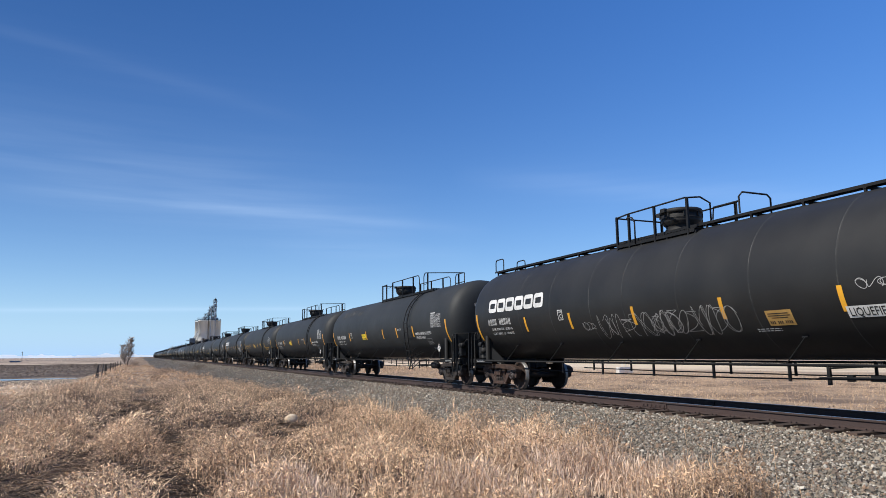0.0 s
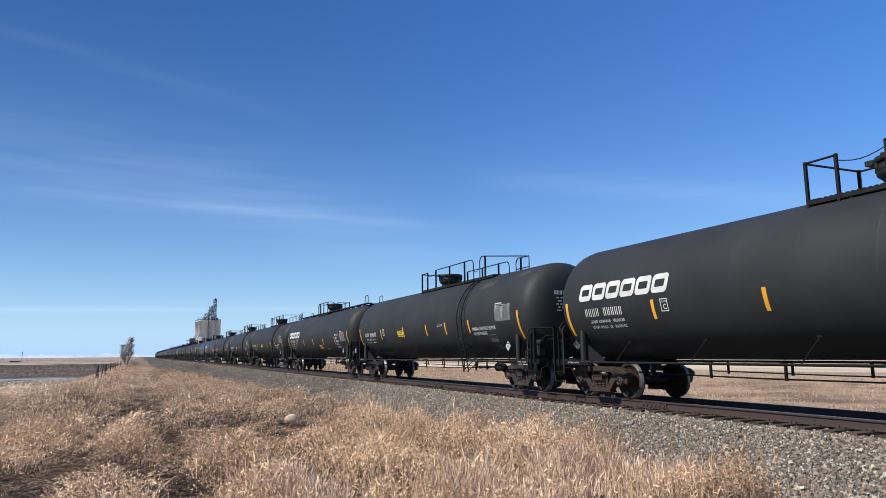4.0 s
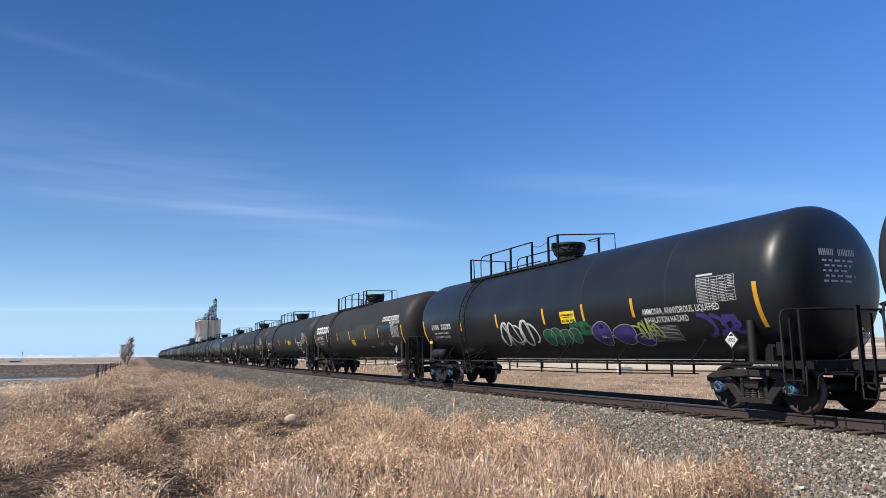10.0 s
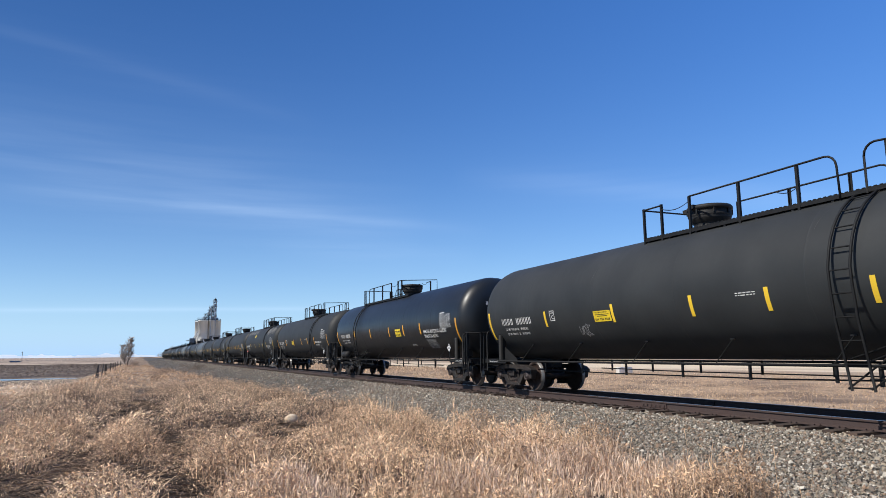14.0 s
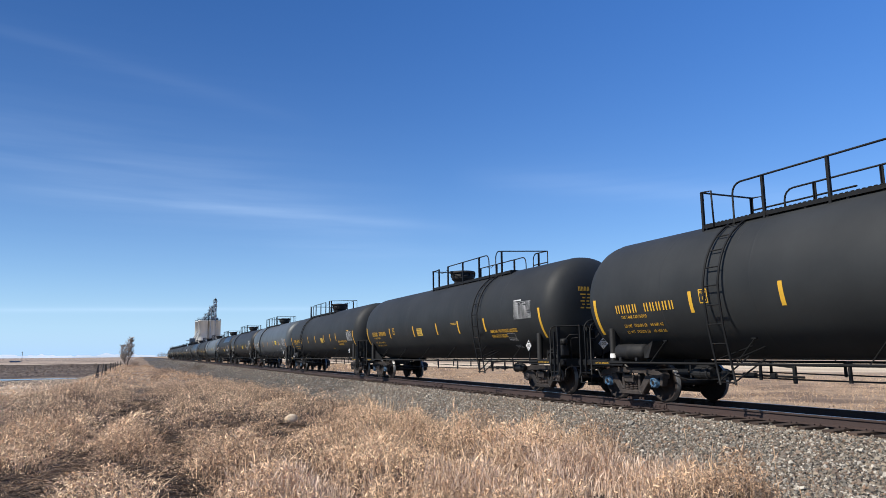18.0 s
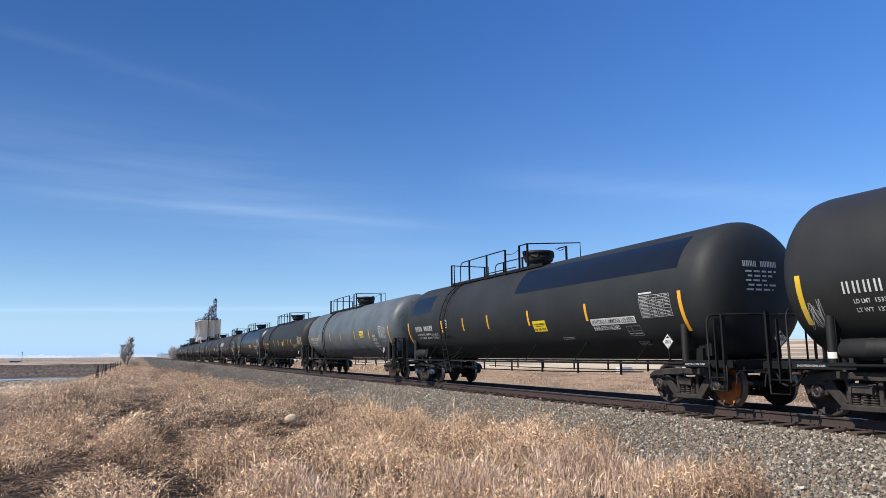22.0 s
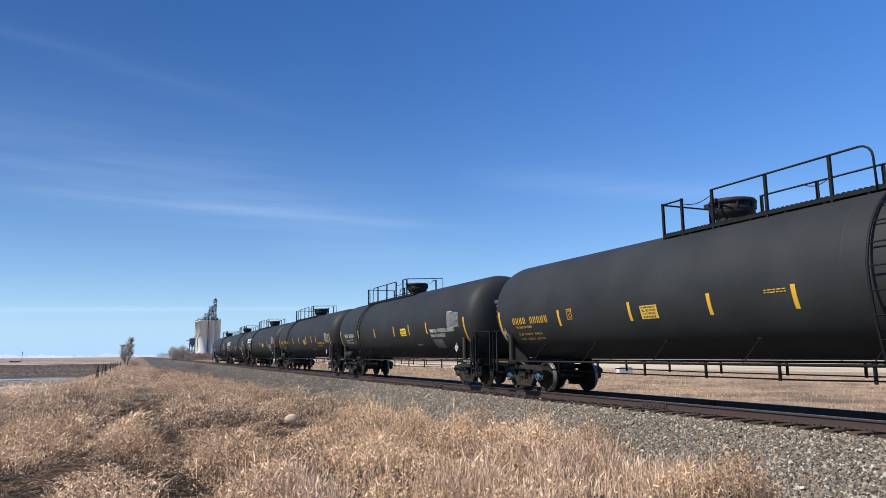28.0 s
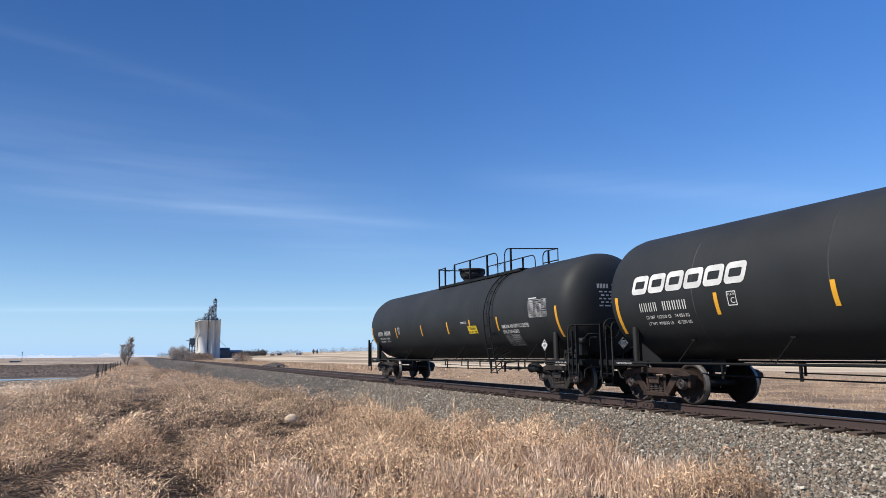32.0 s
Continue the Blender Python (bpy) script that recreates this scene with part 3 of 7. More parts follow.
def car_common(car, caps):
    """Underframe, trucks, couplers, end platforms, steps and brake gear that all the cars share."""
    for x in (-TRUCK_AT, TRUCK_AT):
        make_truck(car, x, caps)
    for e in (-1, 1):
        bm = bmesh.new()
        box(bm, (e * 8.35, 0, 0.88), (2.7, 0.42, 0.30))
        box(bm, (e * 9.62, 0, 0.92), (0.14, 2.7, 0.20))
        part("draft_sill", bm, BLACK, car)
        bm = bmesh.new()
        box(bm, (e * 9.80, 0, 0.84), (0.30, 0.14, 0.16))
        box(bm, (e * 10.0, 0.04, 0.84), (0.17, 0.26, 0.27), taper=0.85)
        box(bm, (e * 10.05, -0.10, 0.84), (0.2, 0.10, 0.24))
        part("coupler", bm, RUST, car)
        bm = bmesh.new()
        tube(bm, [(e * 9.7, -0.3, 0.78), (e * 9.9, -0.33, 0.52), (e * 10.05, -0.34, 0.48)], 0.03, 6)
        part("brake_hose", bm, BLACK, car)
        bm = bmesh.new()
        tube(bm, [(e * 9.72, -1.42, 0.52), (e * 9.72, -1.38, 0.74), (e * 9.72, -1.25, 0.80), (e * 9.74, -0.35, 0.80), (e * 9.86, -0.10, 0.92)], 0.016, 5)
        for y in (-1.15, -0.6):
            box(bm, (e * 9.70, y, 0.83), (0.05, 0.04, 0.10))
        part("uncoupling_lever", bm, BLACK, car)
        for s in (-1, 1):
            bm = bmesh.new()
            box(bm, (e * 9.05, s * 1.18, 0.985), (1.25, 0.55, 0.05))
            box(bm, (e * 8.75, s * 1.42, 0.93), (1.9, 0.06, 0.12))
            part("end_platform", bm, BLACK, car)
            bm = bmesh.new()
            lathe(bm, [(0.97, 0.075), (1.80, 0.075), (1.81, 0.05)], 10, "z", (e * 8.28, s * 1.36, 0))
            box(bm, (e * 8.20, s * 1.27, 1.38), (0.02, 0.14, 0.82))
            g = [bm.verts.new((e * 8.2, s * 1.24, 1.42)), bm.verts.new((e * 8.2, s * 1.24, 0.95)), bm.verts.new((e * 7.78, s * 1.0, 0.95)), bm.verts.new((e * 7.82, s * 1.02, 1.04))]
            bm.faces.new(g)
            h = [bm.verts.new(v.co + Vector((0, s * 0.02, 0))) for v in g]
            bm.faces.new(list(reversed(h)))
            for i in range(4):
                bm.faces.new((g[i], h[i], h[(i + 1) % 4], g[(i + 1) % 4]))
            part("bolster_post", bm, BLACK, car)
            # corner grab rail and sill step
            y, top = s * 1.47, 1.97
            grab = [(e * 9.08, y, 0.62), (e * 9.08, y, top - 0.14), (e * 9.085, y - s * 0.04, top - 0.045), (e * 9.10, y - s * 0.13, top)]
            grab += [(e * 9.45, y - s * 0.5, top), (e * 9.62, y - s * 0.8, top), (e * 9.62, s * 0.01, top)]
            bm = bmesh.new()
            tube(bm, grab, 0.022, 6)
            part("grab_rail", bm, BLACK, car)
            bm = bmesh.new()
            box(bm, (e * 9.52, y, 1.28), (0.045, 0.09, 1.34))
            box(bm, (e * 9.30, y, 1.20), (0.03, 0.06, 1.2))
            part("corner_stanchion", bm, BLACK, car)
            bm = bmesh.new()
            tube(bm, [(e * 9.1, y, 0.92), (e * 9.1, y, 0.40), (e * 9.55, y, 0.40), (e * 9.55, y, 0.92)], 0.022, 5)
            tube(bm, [(e * 9.1, y, 0.66), (e * 9.55, y, 0.66)], 0.018, 5)
            part("sill_step", bm, BLACK, car)
    for s in (-1, 1):
        bm = bmesh.new()
        tube(bm, [(-8.3, s * 1.44, 0.94), (8.3, s * 1.44, 0.94)], 0.032, 6)
        part("side_rail", bm, BLACK, car)
        bm = bmesh.new()
        tube(bm, [(-6.2, s * 1.18, 0.70), (-2.6, s * 1.18, 0.66), (2.6, s * 1.18, 0.66), (6.6, s * 1.18, 0.72)], 0.016, 5)
        part("brake_pipe", bm, BLACK, car)
        for x in (-5.7, -3.8, -1.9, 0.1, 2.0, 3.9, 5.8):
            bm = bmesh.new()
            box(bm, (x, s * 1.22, 0.80), (0.06, 0.03, 0.34))
            box(bm, (x + 0.03, s * 1.32, 0.95), (0.03, 0.24, 0.04))
            part("rail_hanger", bm, BLACK, car)
        for x in (-6.7, -4.1, -1.3, 1.4, 4.1, 6.7):
            bm = bmesh.new()
            tube(bm, [(x - 0.08, s * 1.44, 0.95), (x + 0.12, s * 1.13, 1.44)], 0.013, 5)
            box(bm, (x + 0.12, s * 1.12, 1.455), (0.12, 0.04, 0.03))
            part("rail_strut", bm, BLACK, car)
    bm = bmesh.new()
    for i, (x, y, z) in enumerate(((8.55, -1.12, 1.14), (8.72, -1.02, 1.24), (8.45, -0.95, 1.2))):
        box(bm, (x, y, z), (0.2, 0.2, 0.26), taper=0.85)
    tube(bm, [(8.6, -1.1, 1.2), (8.3, -1.05, 1.05), (7.9, -0.9, 0.9)], 0.02, 5)
    part("brake_valve", bm, BLACK, car)


def hand_brake(car, e=1):
    """Wheel and gear box on one end of the car."""
    bm = bmesh.new()
    ring = [(e * 9.66, -0.40 + 0.27 * math.cos(a), 1.86 + 0.27 * math.sin(a)) for a in (2 * math.pi * i / 20 for i in range(21))]
    tube(bm, ring, 0.026, 6, cap=False)
    for i in range(5):
        a = 2 * math.pi * i / 5
        tube(bm, [(e * 9.62, -0.40, 1.86), (e * 9.66, -0.40 + 0.26 * math.cos(a), 1.86 + 0.26 * math.sin(a))], 0.02, 4)
    part("hand_brake_wheel", bm, BLACK, car)
    bm = bmesh.new()
    box(bm, (e * 9.54, -0.40, 1.76), (0.15, 0.30, 0.46), taper=0.8)
    box(bm, (e * 9.52, -0.40, 1.32), (0.06, 0.22, 0.74))
    for i in range(9):
        box(bm, (e * 9.60, -0.52, 1.50 - 0.062 * i), (0.035, 0.02 if i % 2 else 0.045, 0.055))
    part("hand_brake_gear", bm, BLACK, car)


def control_valve(car, e=1):
    """Air brake valve, its pipes and bracket on one end platform."""
    bm = bmesh.new()
    box(bm, (e * 9.22, -1.10, 1.28), (0.22, 0.20, 0.30), taper=0.9)
    lathe(bm, [(-0.16, 0.05), (-0.15, 0.09), (0.12, 0.10), (0.14, 0.05)], 10, "x", (e * 9.22, -1.12, 1.52))
    lathe(bm, [(1.05, 0.07), (1.14, 0.08), (1.16, 0.05), (1.30, 0.05)], 10, "z", (e * 9.02, -1.16, 0.0))
    if e < 0:
        lathe(bm, [(-0.13, 0.03), (-0.12, 0.10), (0.0, 0.115), (0.10, 0.10), (0.12, 0.04)], 12, "y", (e * 8.86, -1.18, 1.30))
        box(bm, (e * 9.04, -1.12, 1.40), (0.16, 0.16, 0.20), taper=0.8)
        box(bm, (e * 9.05, -1.10, 1.12), (0.55, 0.18, 0.14))
    part("control_valve", bm, FITTING, car)
    bm = bmesh.new()
    for y, z, x0, x1 in ((-1.22, 1.20, 8.5, 9.2), (-1.05, 1.42, 8.6, 9.25), (-0.85, 1.62, 9.2, 9.6)):
        tube(bm, [(e * x0, y, 1.0), (e * (x0 + 0.04), y, z - 0.05), (e * (x0 + 0.10), y, z), (e * x1, y, z)], 0.018, 5)
    tube(bm, [(e * 9.25, -1.1, 1.55), (e * 9.38, -1.0, 1.72), (e * 9.55, -0.6, 1.72), (e * 9.56, -0.48, 1.6)], 0.015, 5)
    part("brake_piping", bm, BLACK, car)


def brake_cylinder(car, e=1, at=6.80):
    """Cylinder with a ribbed head, its push rod and levers, inboard of one truck."""
    bm = bmesh.new()
    lathe(bm, [(e * (at + u), r) for u, r in ((-0.30, 0.04), (-0.29, 0.11), (-0.23, 0.12), (-0.22, 0.145), (-0.17, 0.145), (-0.16, 0.115), (-0.02, 0.115), (-0.01, 0.13), (0.19, 0.13), (0.22, 0.085), (0.32, 0.08), (0.33, 0.04))], 16, "x", (0, -1.20, 0.74), smooth=False)
    box(bm, (e * at, -1.1, 0.90), (0.36, 0.24, 0.06))
    part("brake_cylinder", bm, FITTING, car)
    bm = bmesh.new()
    tube(bm, [(e * (at - 2.4), -1.06, 0.70), (e * (at - 0.38), -1.20, 0.74)], 0.025, 6)
    box(bm, (e * (at - 1.2), -1.13, 0.72), (0.30, 0.08, 0.10))
    box(bm, (e * (at - 1.75), -1.10, 0.71), (0.12, 0.07, 0.11))
    box(bm, (e * (at - 2.2), -1.06, 0.74), (0.06, 0.05, 0.32))
    tube(bm, [(e * (at - 2.2), -1.06, 0.88), (e * (at - 1.5), -0.9, 0.92)], 0.018, 5)
    if e < 0:
        tube(bm, [(e * (at + 0.33), -1.20, 0.74), (e * (at + 0.9), -1.16, 0.80), (e * (at + 1.6), -1.10, 0.78)], 0.022, 5)
        box(bm, (e * (at + 0.62), -1.17, 0.76), (0.30, 0.07, 0.11))
        box(bm, (e * (at - 0.62), -1.15, 0.70), (0.22, 0.16, 0.20), taper=0.8)
        tube(bm, [(e * (at - 0.5), -1.22, 0.62), (e * (at + 0.4), -1.24, 0.58), (e * (at + 0.9), -1.2, 0.66)], 0.016, 5)
    part("brake_rod", bm, BLACK, car)


def dome(parent):
    bm = bmesh.new()
    lathe(bm, [(4.00, 0.40), (4.16, 0.40), (4.20, 0.37), (4.25, 0.40), (4.33, 0.485), (4.36, 0.49), (4.56, 0.495), (4.57, 0.48)], 28)
    d = part("valve_housing", bm, FITTING, parent)
    bm = bmesh.new()
    lathe(bm, [(4.55, 0.495), (4.555, 0.53), (4.62, 0.53), (4.66, 0.50), (4.69, 0.26)], 28)
    box(bm, (0, -0.55, 4.61), (0.16, 0.10, 0.10))
    box(bm, (-0.51, -0.2, 4.61), (0.16, 0.18, 0.10))
    part("lid", bm, FITTING, d)
    bm = bmesh.new()
    lathe(bm, [(4.40, 0.495), (4.41, 0.508), (4.44, 0.508), (4.45, 0.495)], 28)
    for j in range(8):
        a = 2 * math.pi * j / 8 + 0.2
        box(bm, (0.50 * math.cos(a), 0.50 * math.sin(a), 4.50), (0.05, 0.05, 0.12))
    part("clamp_band", bm, FITTING, d)
    return d


def ladder_path(x, s=-1):
    """Stile of a side ladder: straight up to the tank's flank, then bent over its shoulder."""
    pts = [(x + 0.04, s * (R - 0.14), 0.52), (x + 0.03, s * (R - 0.06), 1.0), (x, s * (R + 0.06), 1.7), (x, s * (R + 0.12), 2.3), (x, s * (R + 0.13), 2.6)]
    for a in range(12, 62, 8):
        rr = R + 0.11 - 0.0012 * a
        pts.append((x, s * rr * math.cos(radians(a)), ZC + rr * math.sin(radians(a))))
    return pts


def side_ladder(parent, x0):
    lad = base("side_ladder")
    lad.parent = parent
    for x in (x0, x0 + 0.41):
        bm = bmesh.new()
        tube(bm, ladder_path(x), 0.026, 5)
        part("stile", bm, BLACK, lad)
    path = [Vector(p) for p in ladder_path(x0)]
    length = [0.0]
    for a, b in zip(path, path[1:]):
        length.append(length[-1] + (b - a).length)
    d = 0.05
    while d < length[-1]:
        i = max(j for j in range(len(length)) if length[j] <= d)
        i = min(i, len(path) - 2)
        p = path[i].lerp(path[i + 1], (d - length[i]) / (length[i + 1] - length[i]))
        bm = bmesh.new()
        tube(bm, [(x0 - 0.01, p.y, p.z), (x0 + 0.42, p.y, p.z)], 0.014, 5)
        part("rung", bm, BLACK, lad)
        d += 0.40
    bm = bmesh.new()
    y = -(R - 0.10)
    for dx, z0, z1 in ((0.41, 0.55, 1.05), (0.41, 1.0, 1.28), (0.0, 0.55, 1.1), (0.1, 1.05, 1.3)):
        tube(bm, [(x0 + dx, y, z0), (x0 + dx + 0.55, y + 0.35, z1)], 0.018, 5)
    part("ladder_brace", bm, BLACK, lad)
    return lad


def deck_bm(x0, x1):
    bm = bmesh.new()
    for s in (-1, 1):
        box(bm, ((x0 + x1) / 2, s * 0.56, 4.005), (x1 - x0, 0.42, 0.03))
        box(bm, ((x0 + x1) / 2, s * 0.775, 4.01), (x1 - x0, 0.025, 0.085))
        n = int((x1 - x0) / 0.8)
        for i in range(n + 1):
            box(bm, (x0 + (x1 - x0) * i / n, s * 0.74, 3.93), (0.06, 0.06, 0.14))
    for i in range(int((x1 - x0) / 0.11)):
        box(bm, (x0 + 0.11 * i + 0.05, -0.786, 4.056), (0.06, 0.012, 0.016))
    box(bm, (x0 + 0.12, 0, 4.06), (0.24, 1.5, 0.03))
    box(bm, (x1 - 0.12, 0, 4.06), (0.24, 1.5, 0.03))
    return bm


def platform_long(parent, m):
    """Walkway with handrails from the valve housing to the ladder; m = 1 with the ladder ahead, -1 with it behind."""
    p = base("service_platform")
    p.parent = parent
    a, b = sorted((m * -1.45, m * (5.55 if m > 0 else 5.68)))
    part("deck", deck_bm(a, b), BLACK, p)
    zt, y = 4.82, 0.79
    posts = (-1.45, -0.8, 0.16, 1.63, 3.1, 4.92) if m > 0 else (5.65, 3.95, 2.45, 1.0, 0.0, -0.55)
    for s in (-1, 1):
        for x in posts:
            if s > 0 and x in (-0.8, 0.0):
                continue
            q = part("rail_post", post_bm(), BLACK, p)
            q.location = (m * x, s * y, 3.88)
            if s > 0:
                q.rotation_euler = (0, 0, math.pi)
    for s in (-1, 1):
        if m > 0:
            bend = [tuple(v) for v in arc((3.72, s * y, zt - 0.24), 0.24, 90, 0, 4)]
            runs = [[(0.16, s * y, zt), (3.1, s * y, zt), *bend, (3.98, s * y, 3.95)],
                    [(4.50, s * y, 3.95), (4.50, s * y, zt - 0.2), *[tuple(v) for v in arc((4.72, s * y, zt - 0.2), 0.22, 180, 90, 4)], (5.5 if s > 0 else 4.92, s * y, zt)] + ([(5.5, y, 3.95)] if s > 0 else []),
                    [(-1.45, s * y, zt - 0.03), (-0.8, s * y, zt - 0.03)]]
        else:
            bend = [tuple(v) for v in arc((-4.50, s * y, zt - 0.24), 0.24, 180, 90, 4)]
            runs = [[(-4.74, s * y, 3.95), *bend, (-3.95, s * y, zt), (-1.0, s * y, zt)],
                    [(0.0, s * y, zt), (0.55, s * y, zt)], [(-5.65, s * y, zt), (-5.35, s * y, zt - 0.02), (-5.32, s * y, 3.95)]]
        railing(p, runs)
    if m > 0:
        railing(p, [[(4.92, -y, zt), (5.5, y, zt)], [(-1.45, -y, zt - 0.03), (-1.45, y, zt - 0.03)], [(4.55, y, 4.42), (5.5, y, 4.42)]])
    else:
        railing(p, [[(0.55, -y, zt), (1.35, y, zt), (1.35, y, 3.9)], [(-5.65, -y, zt), (-5.65, y, zt)], [(-5.65, y, zt - .3), (-3.0, y, zt - .3)]])
    for x0, x1 in ((-0.8, 0.16), (1.63, 2.3)) if m > 0 else ((-1.0, 0.0), (0.6, 1.3)):
        bm = bmesh.new()
        pts = [(x0 + (x1 - x0) * i / 6, -y if x0 < 0.5 else 0.3, 4.70 - 0.10 * math.sin(math.pi * i / 6)) for i in range(7)]
        tube(bm, pts, 0.010, 4)
        part("safety_chain", bm, BLACK, p)
    return p


def platform_short(parent):
    """Running board along the whole roof, with a small railed deck at the valve housing and end hoops."""
    p = base("running_board")
    p.parent = parent
    bm = bmesh.new()
    for s in (-1, 1):
        box(bm, (0, s * 0.30, 4.185), (18.6, 0.30, 0.025))
        box(bm, (0, s * 0.46, 4.175), (18.6, 0.018, 0.06))
    part("walkway", bm, BLACK, p)
    for i in range(15):
        x = -9.1 + 18.2 * i / 14
        if abs(x) < 0.5:
            continue
        bm = bmesh.new()
        box(bm, (x, 0, 4.145), (0.06, 0.94, 0.05))
        box(bm, (x, 0, 4.09 if abs(x) < 8.8 else 3.98), (0.06, 0.5, 0.12 if abs(x) < 8.8 else 0.32))
        for s in (-1, 1):
            box(bm, (x, s * 0.44, 4.12), (0.05, 0.04, 0.16))
        part("support", bm, BLACK, p)
    part("deck", deck_bm(-1.6, 1.25), BLACK, p)
    zt, y = 4.82, 0.79
    for s in (-1, 1):
        for x in (-1.6, -1.1, -0.1, 1.05):
            q = part("rail_post", post_bm(), BLACK, p)
            q.location = (x, s * y, 3.88)
            if s > 0:
                q.rotation_euler = (0, 0, math.pi)
        railing(p, [[(-1.6, s * y, zt - .03), (-1.1, s * y, zt), (-0.1, s * y, zt), (1.0, s * y, zt)],
                    [(-1.15, s * y, zt - .1), (-0.95, s * y, zt - .12), (-0.85, s * y, zt - .25), (-0.85, s * y, 4.0)]])
    railing(p, [[(-1.6, -y, zt - .03), (-1.6, y, zt - .03)], [(1.0, -y, zt), (1.2, -0.5, zt), (1.3, -0.3, zt - 0.15), (1.3, -0.3, 4.2)]])
    for e in (-1, 1):
        for s in (-1, 1):
            x = e * 9.0 + 0.05
            w = 0.30
            pts = [(x - w, s * 0.45, 4.17), (x - w, s * 0.45, 4.50), *arc((x - w + 0.12, s * 0.45, 4.50), 0.12, 180, 90, 4), *arc((x + w - 0.12, s * 0.45, 4.50), 0.12, 90, 0, 4), (x + w, s * 0.45, 4.17)]
            railing(p, [pts], "end_hoop")
    railing(p, [[(1.5, -0.45, 4.22), (1.55, -0.45, 4.5), (2.3, -0.45, 4.5)], [(2.3, -0.45, 4.22), (2.3, -0.45, 4.6), (2.4, -0.45, 4.68), (2.4, 0.3, 4.68), (2.4, 0.4, 4.6), (2.4, 0.4, 4.22)]])
    return p


def end_ladder(parent):
    lad = base("end_ladder")
    lad.parent = parent
    prof = []
    for z in (4.25, 4.1, 3.9, 3.6, 3.2, 2.4, 1.6, 1.0):
        r = math.hypot(z - ZC, 0.75)
        prof.append((max(head_x(min(r, R)), STRAIGHT if z < 4.05 else 8.9) + 0.10, z))
    for y in (0.42, 0.84):
        bm = bmesh.new()
        tube(bm, [(x, y, z) for x, z in prof], 0.022, 5)
        part("stile", bm, BLACK, lad)
    for i in range(9):
        z = 1.25 + 0.34 * i
        x = np.interp(z, [q[1] for q in reversed(prof)], [q[0] for q in reversed(prof)])
        bm = bmesh.new()
        tube(bm, [(x, 0.40, z), (x, 0.86, z)], 0.013, 5)
        part("rung", bm, BLACK, lad)


def reservoir(parent, x, y=-1.12, wedge=False):
    bm = bmesh.new()
    lathe(bm, [(-0.56, 0.04), (-0.54, 0.13), (-0.47, 0.185), (-0.02, 0.19), (0, 0.197), (0.02, 0.19), (0.47, 0.185), (0.54, 0.13), (0.56, 0.04)], 18, "x", (x, y, 1.21))
    for dx in (-0.3, 0.3):
        box(bm, (x + dx, y, 1.03), (0.08, 0.3, 0.08))
    part("air_reservoir", bm, FITTING, parent)
    if wedge:
        # angular cover standing at the inner end
        bm = bmesh.new()
        lower = [bm.verts.new((x + u, y + v, 1.06)) for u, v in ((0.58, -0.12), (0.72, -0.12), (0.72, 0.16), (0.58, 0.16))]
        upper = [bm.verts.new((x + u, y + v, z)) for u, v, z in ((0.60, -0.16, 1.30), (0.88, -0.10, 1.46), (0.88, 0.18, 1.46), (0.60, 0.16, 1.30))]
        bm.faces.new(lower)
        bm.faces.new(list(reversed(upper)))
        for i in range(4):
            bm.faces.new((lower[i], upper[i], upper[(i + 1) % 4], lower[(i + 1) % 4]))
        bmesh.ops.recalc_face_normals(bm, faces=bm.faces[:])
        part("valve_cover", bm, FITTING, parent)


def make_car(style, caps):
    car = base("tank_car")
    rings = {"short": (-5.75, -3.9, -1.95, -0.55, 1.35, 3.4, 5.3, 7.0), "ahead": (-6.1, -2.8, 0.3, 3.7, 6.2), "behind": (-6.2, -3.6, -0.6, 2.8, 6.1)}[style]
    part("tank", tank_bm(rings), (PAINT["black"], SEAM["faint"]), car)
    car_common(car, caps)
    if style == "behind":
        brake_cylinder(car, -1, 5.35)
    else:
        brake_cylinder(car)
    cap = dome(car)
    if style == "short":
        cap.location.z = 0.10
        platform_short(car)
        end_ladder(car)
        hand_brake(car)
    elif style == "ahead":
        platform_long(car, 1)
        side_ladder(car, 4.27)
        hand_brake(car)
        control_valve(car)
    else:
        platform_long(car, -1)
        side_ladder(car, -4.82)
    return car


# style, paint, markings, letter colour, air tanks; the order is the order of the train
TRAIN = [
    ("short", "dusty", "white"), ("ahead", "black", "white"), ("ahead", "black", "white"), ("ahead", "black", "yellow"),
    ("ahead", "black", "white"), ("ahead", "black", "white"), ("short", "black", "white"), ("ahead", "black", "white"),
    ("ahead", "black", "white"), ("ahead", "black", "white"), ("short", "patched", "white"), ("behind", "gloss", "white"),
    ("behind", "brown", "white"), ("behind", "black", "white"), ("ahead", "black", "white"), ("ahead", "black", "white"),
    ("behind", "gloss", "white"), ("ahead", "black", "white"), ("ahead", "black", "white"), ("behind", "black", "yellow"),
    ("ahead", "black", "yellow"), ("behind", "black", "yellow"), ("behind", "grey", "white"), ("behind", "dusty", "white"),
    ("behind", "black", "white"), ("behind", "pale", "white"), ("behind", "black", "yellow"), ("behind", "gloss", "white"),
    ("ahead", "brown", "white"), ("behind", "black", "white"), ("ahead", "black", "yellow"), ("behind", "black", "white"),
    ("behind", "black", "yellow"), ("behind", "black", "white"), ("ahead", "black", "white"), ("ahead", "black", "white"),
]


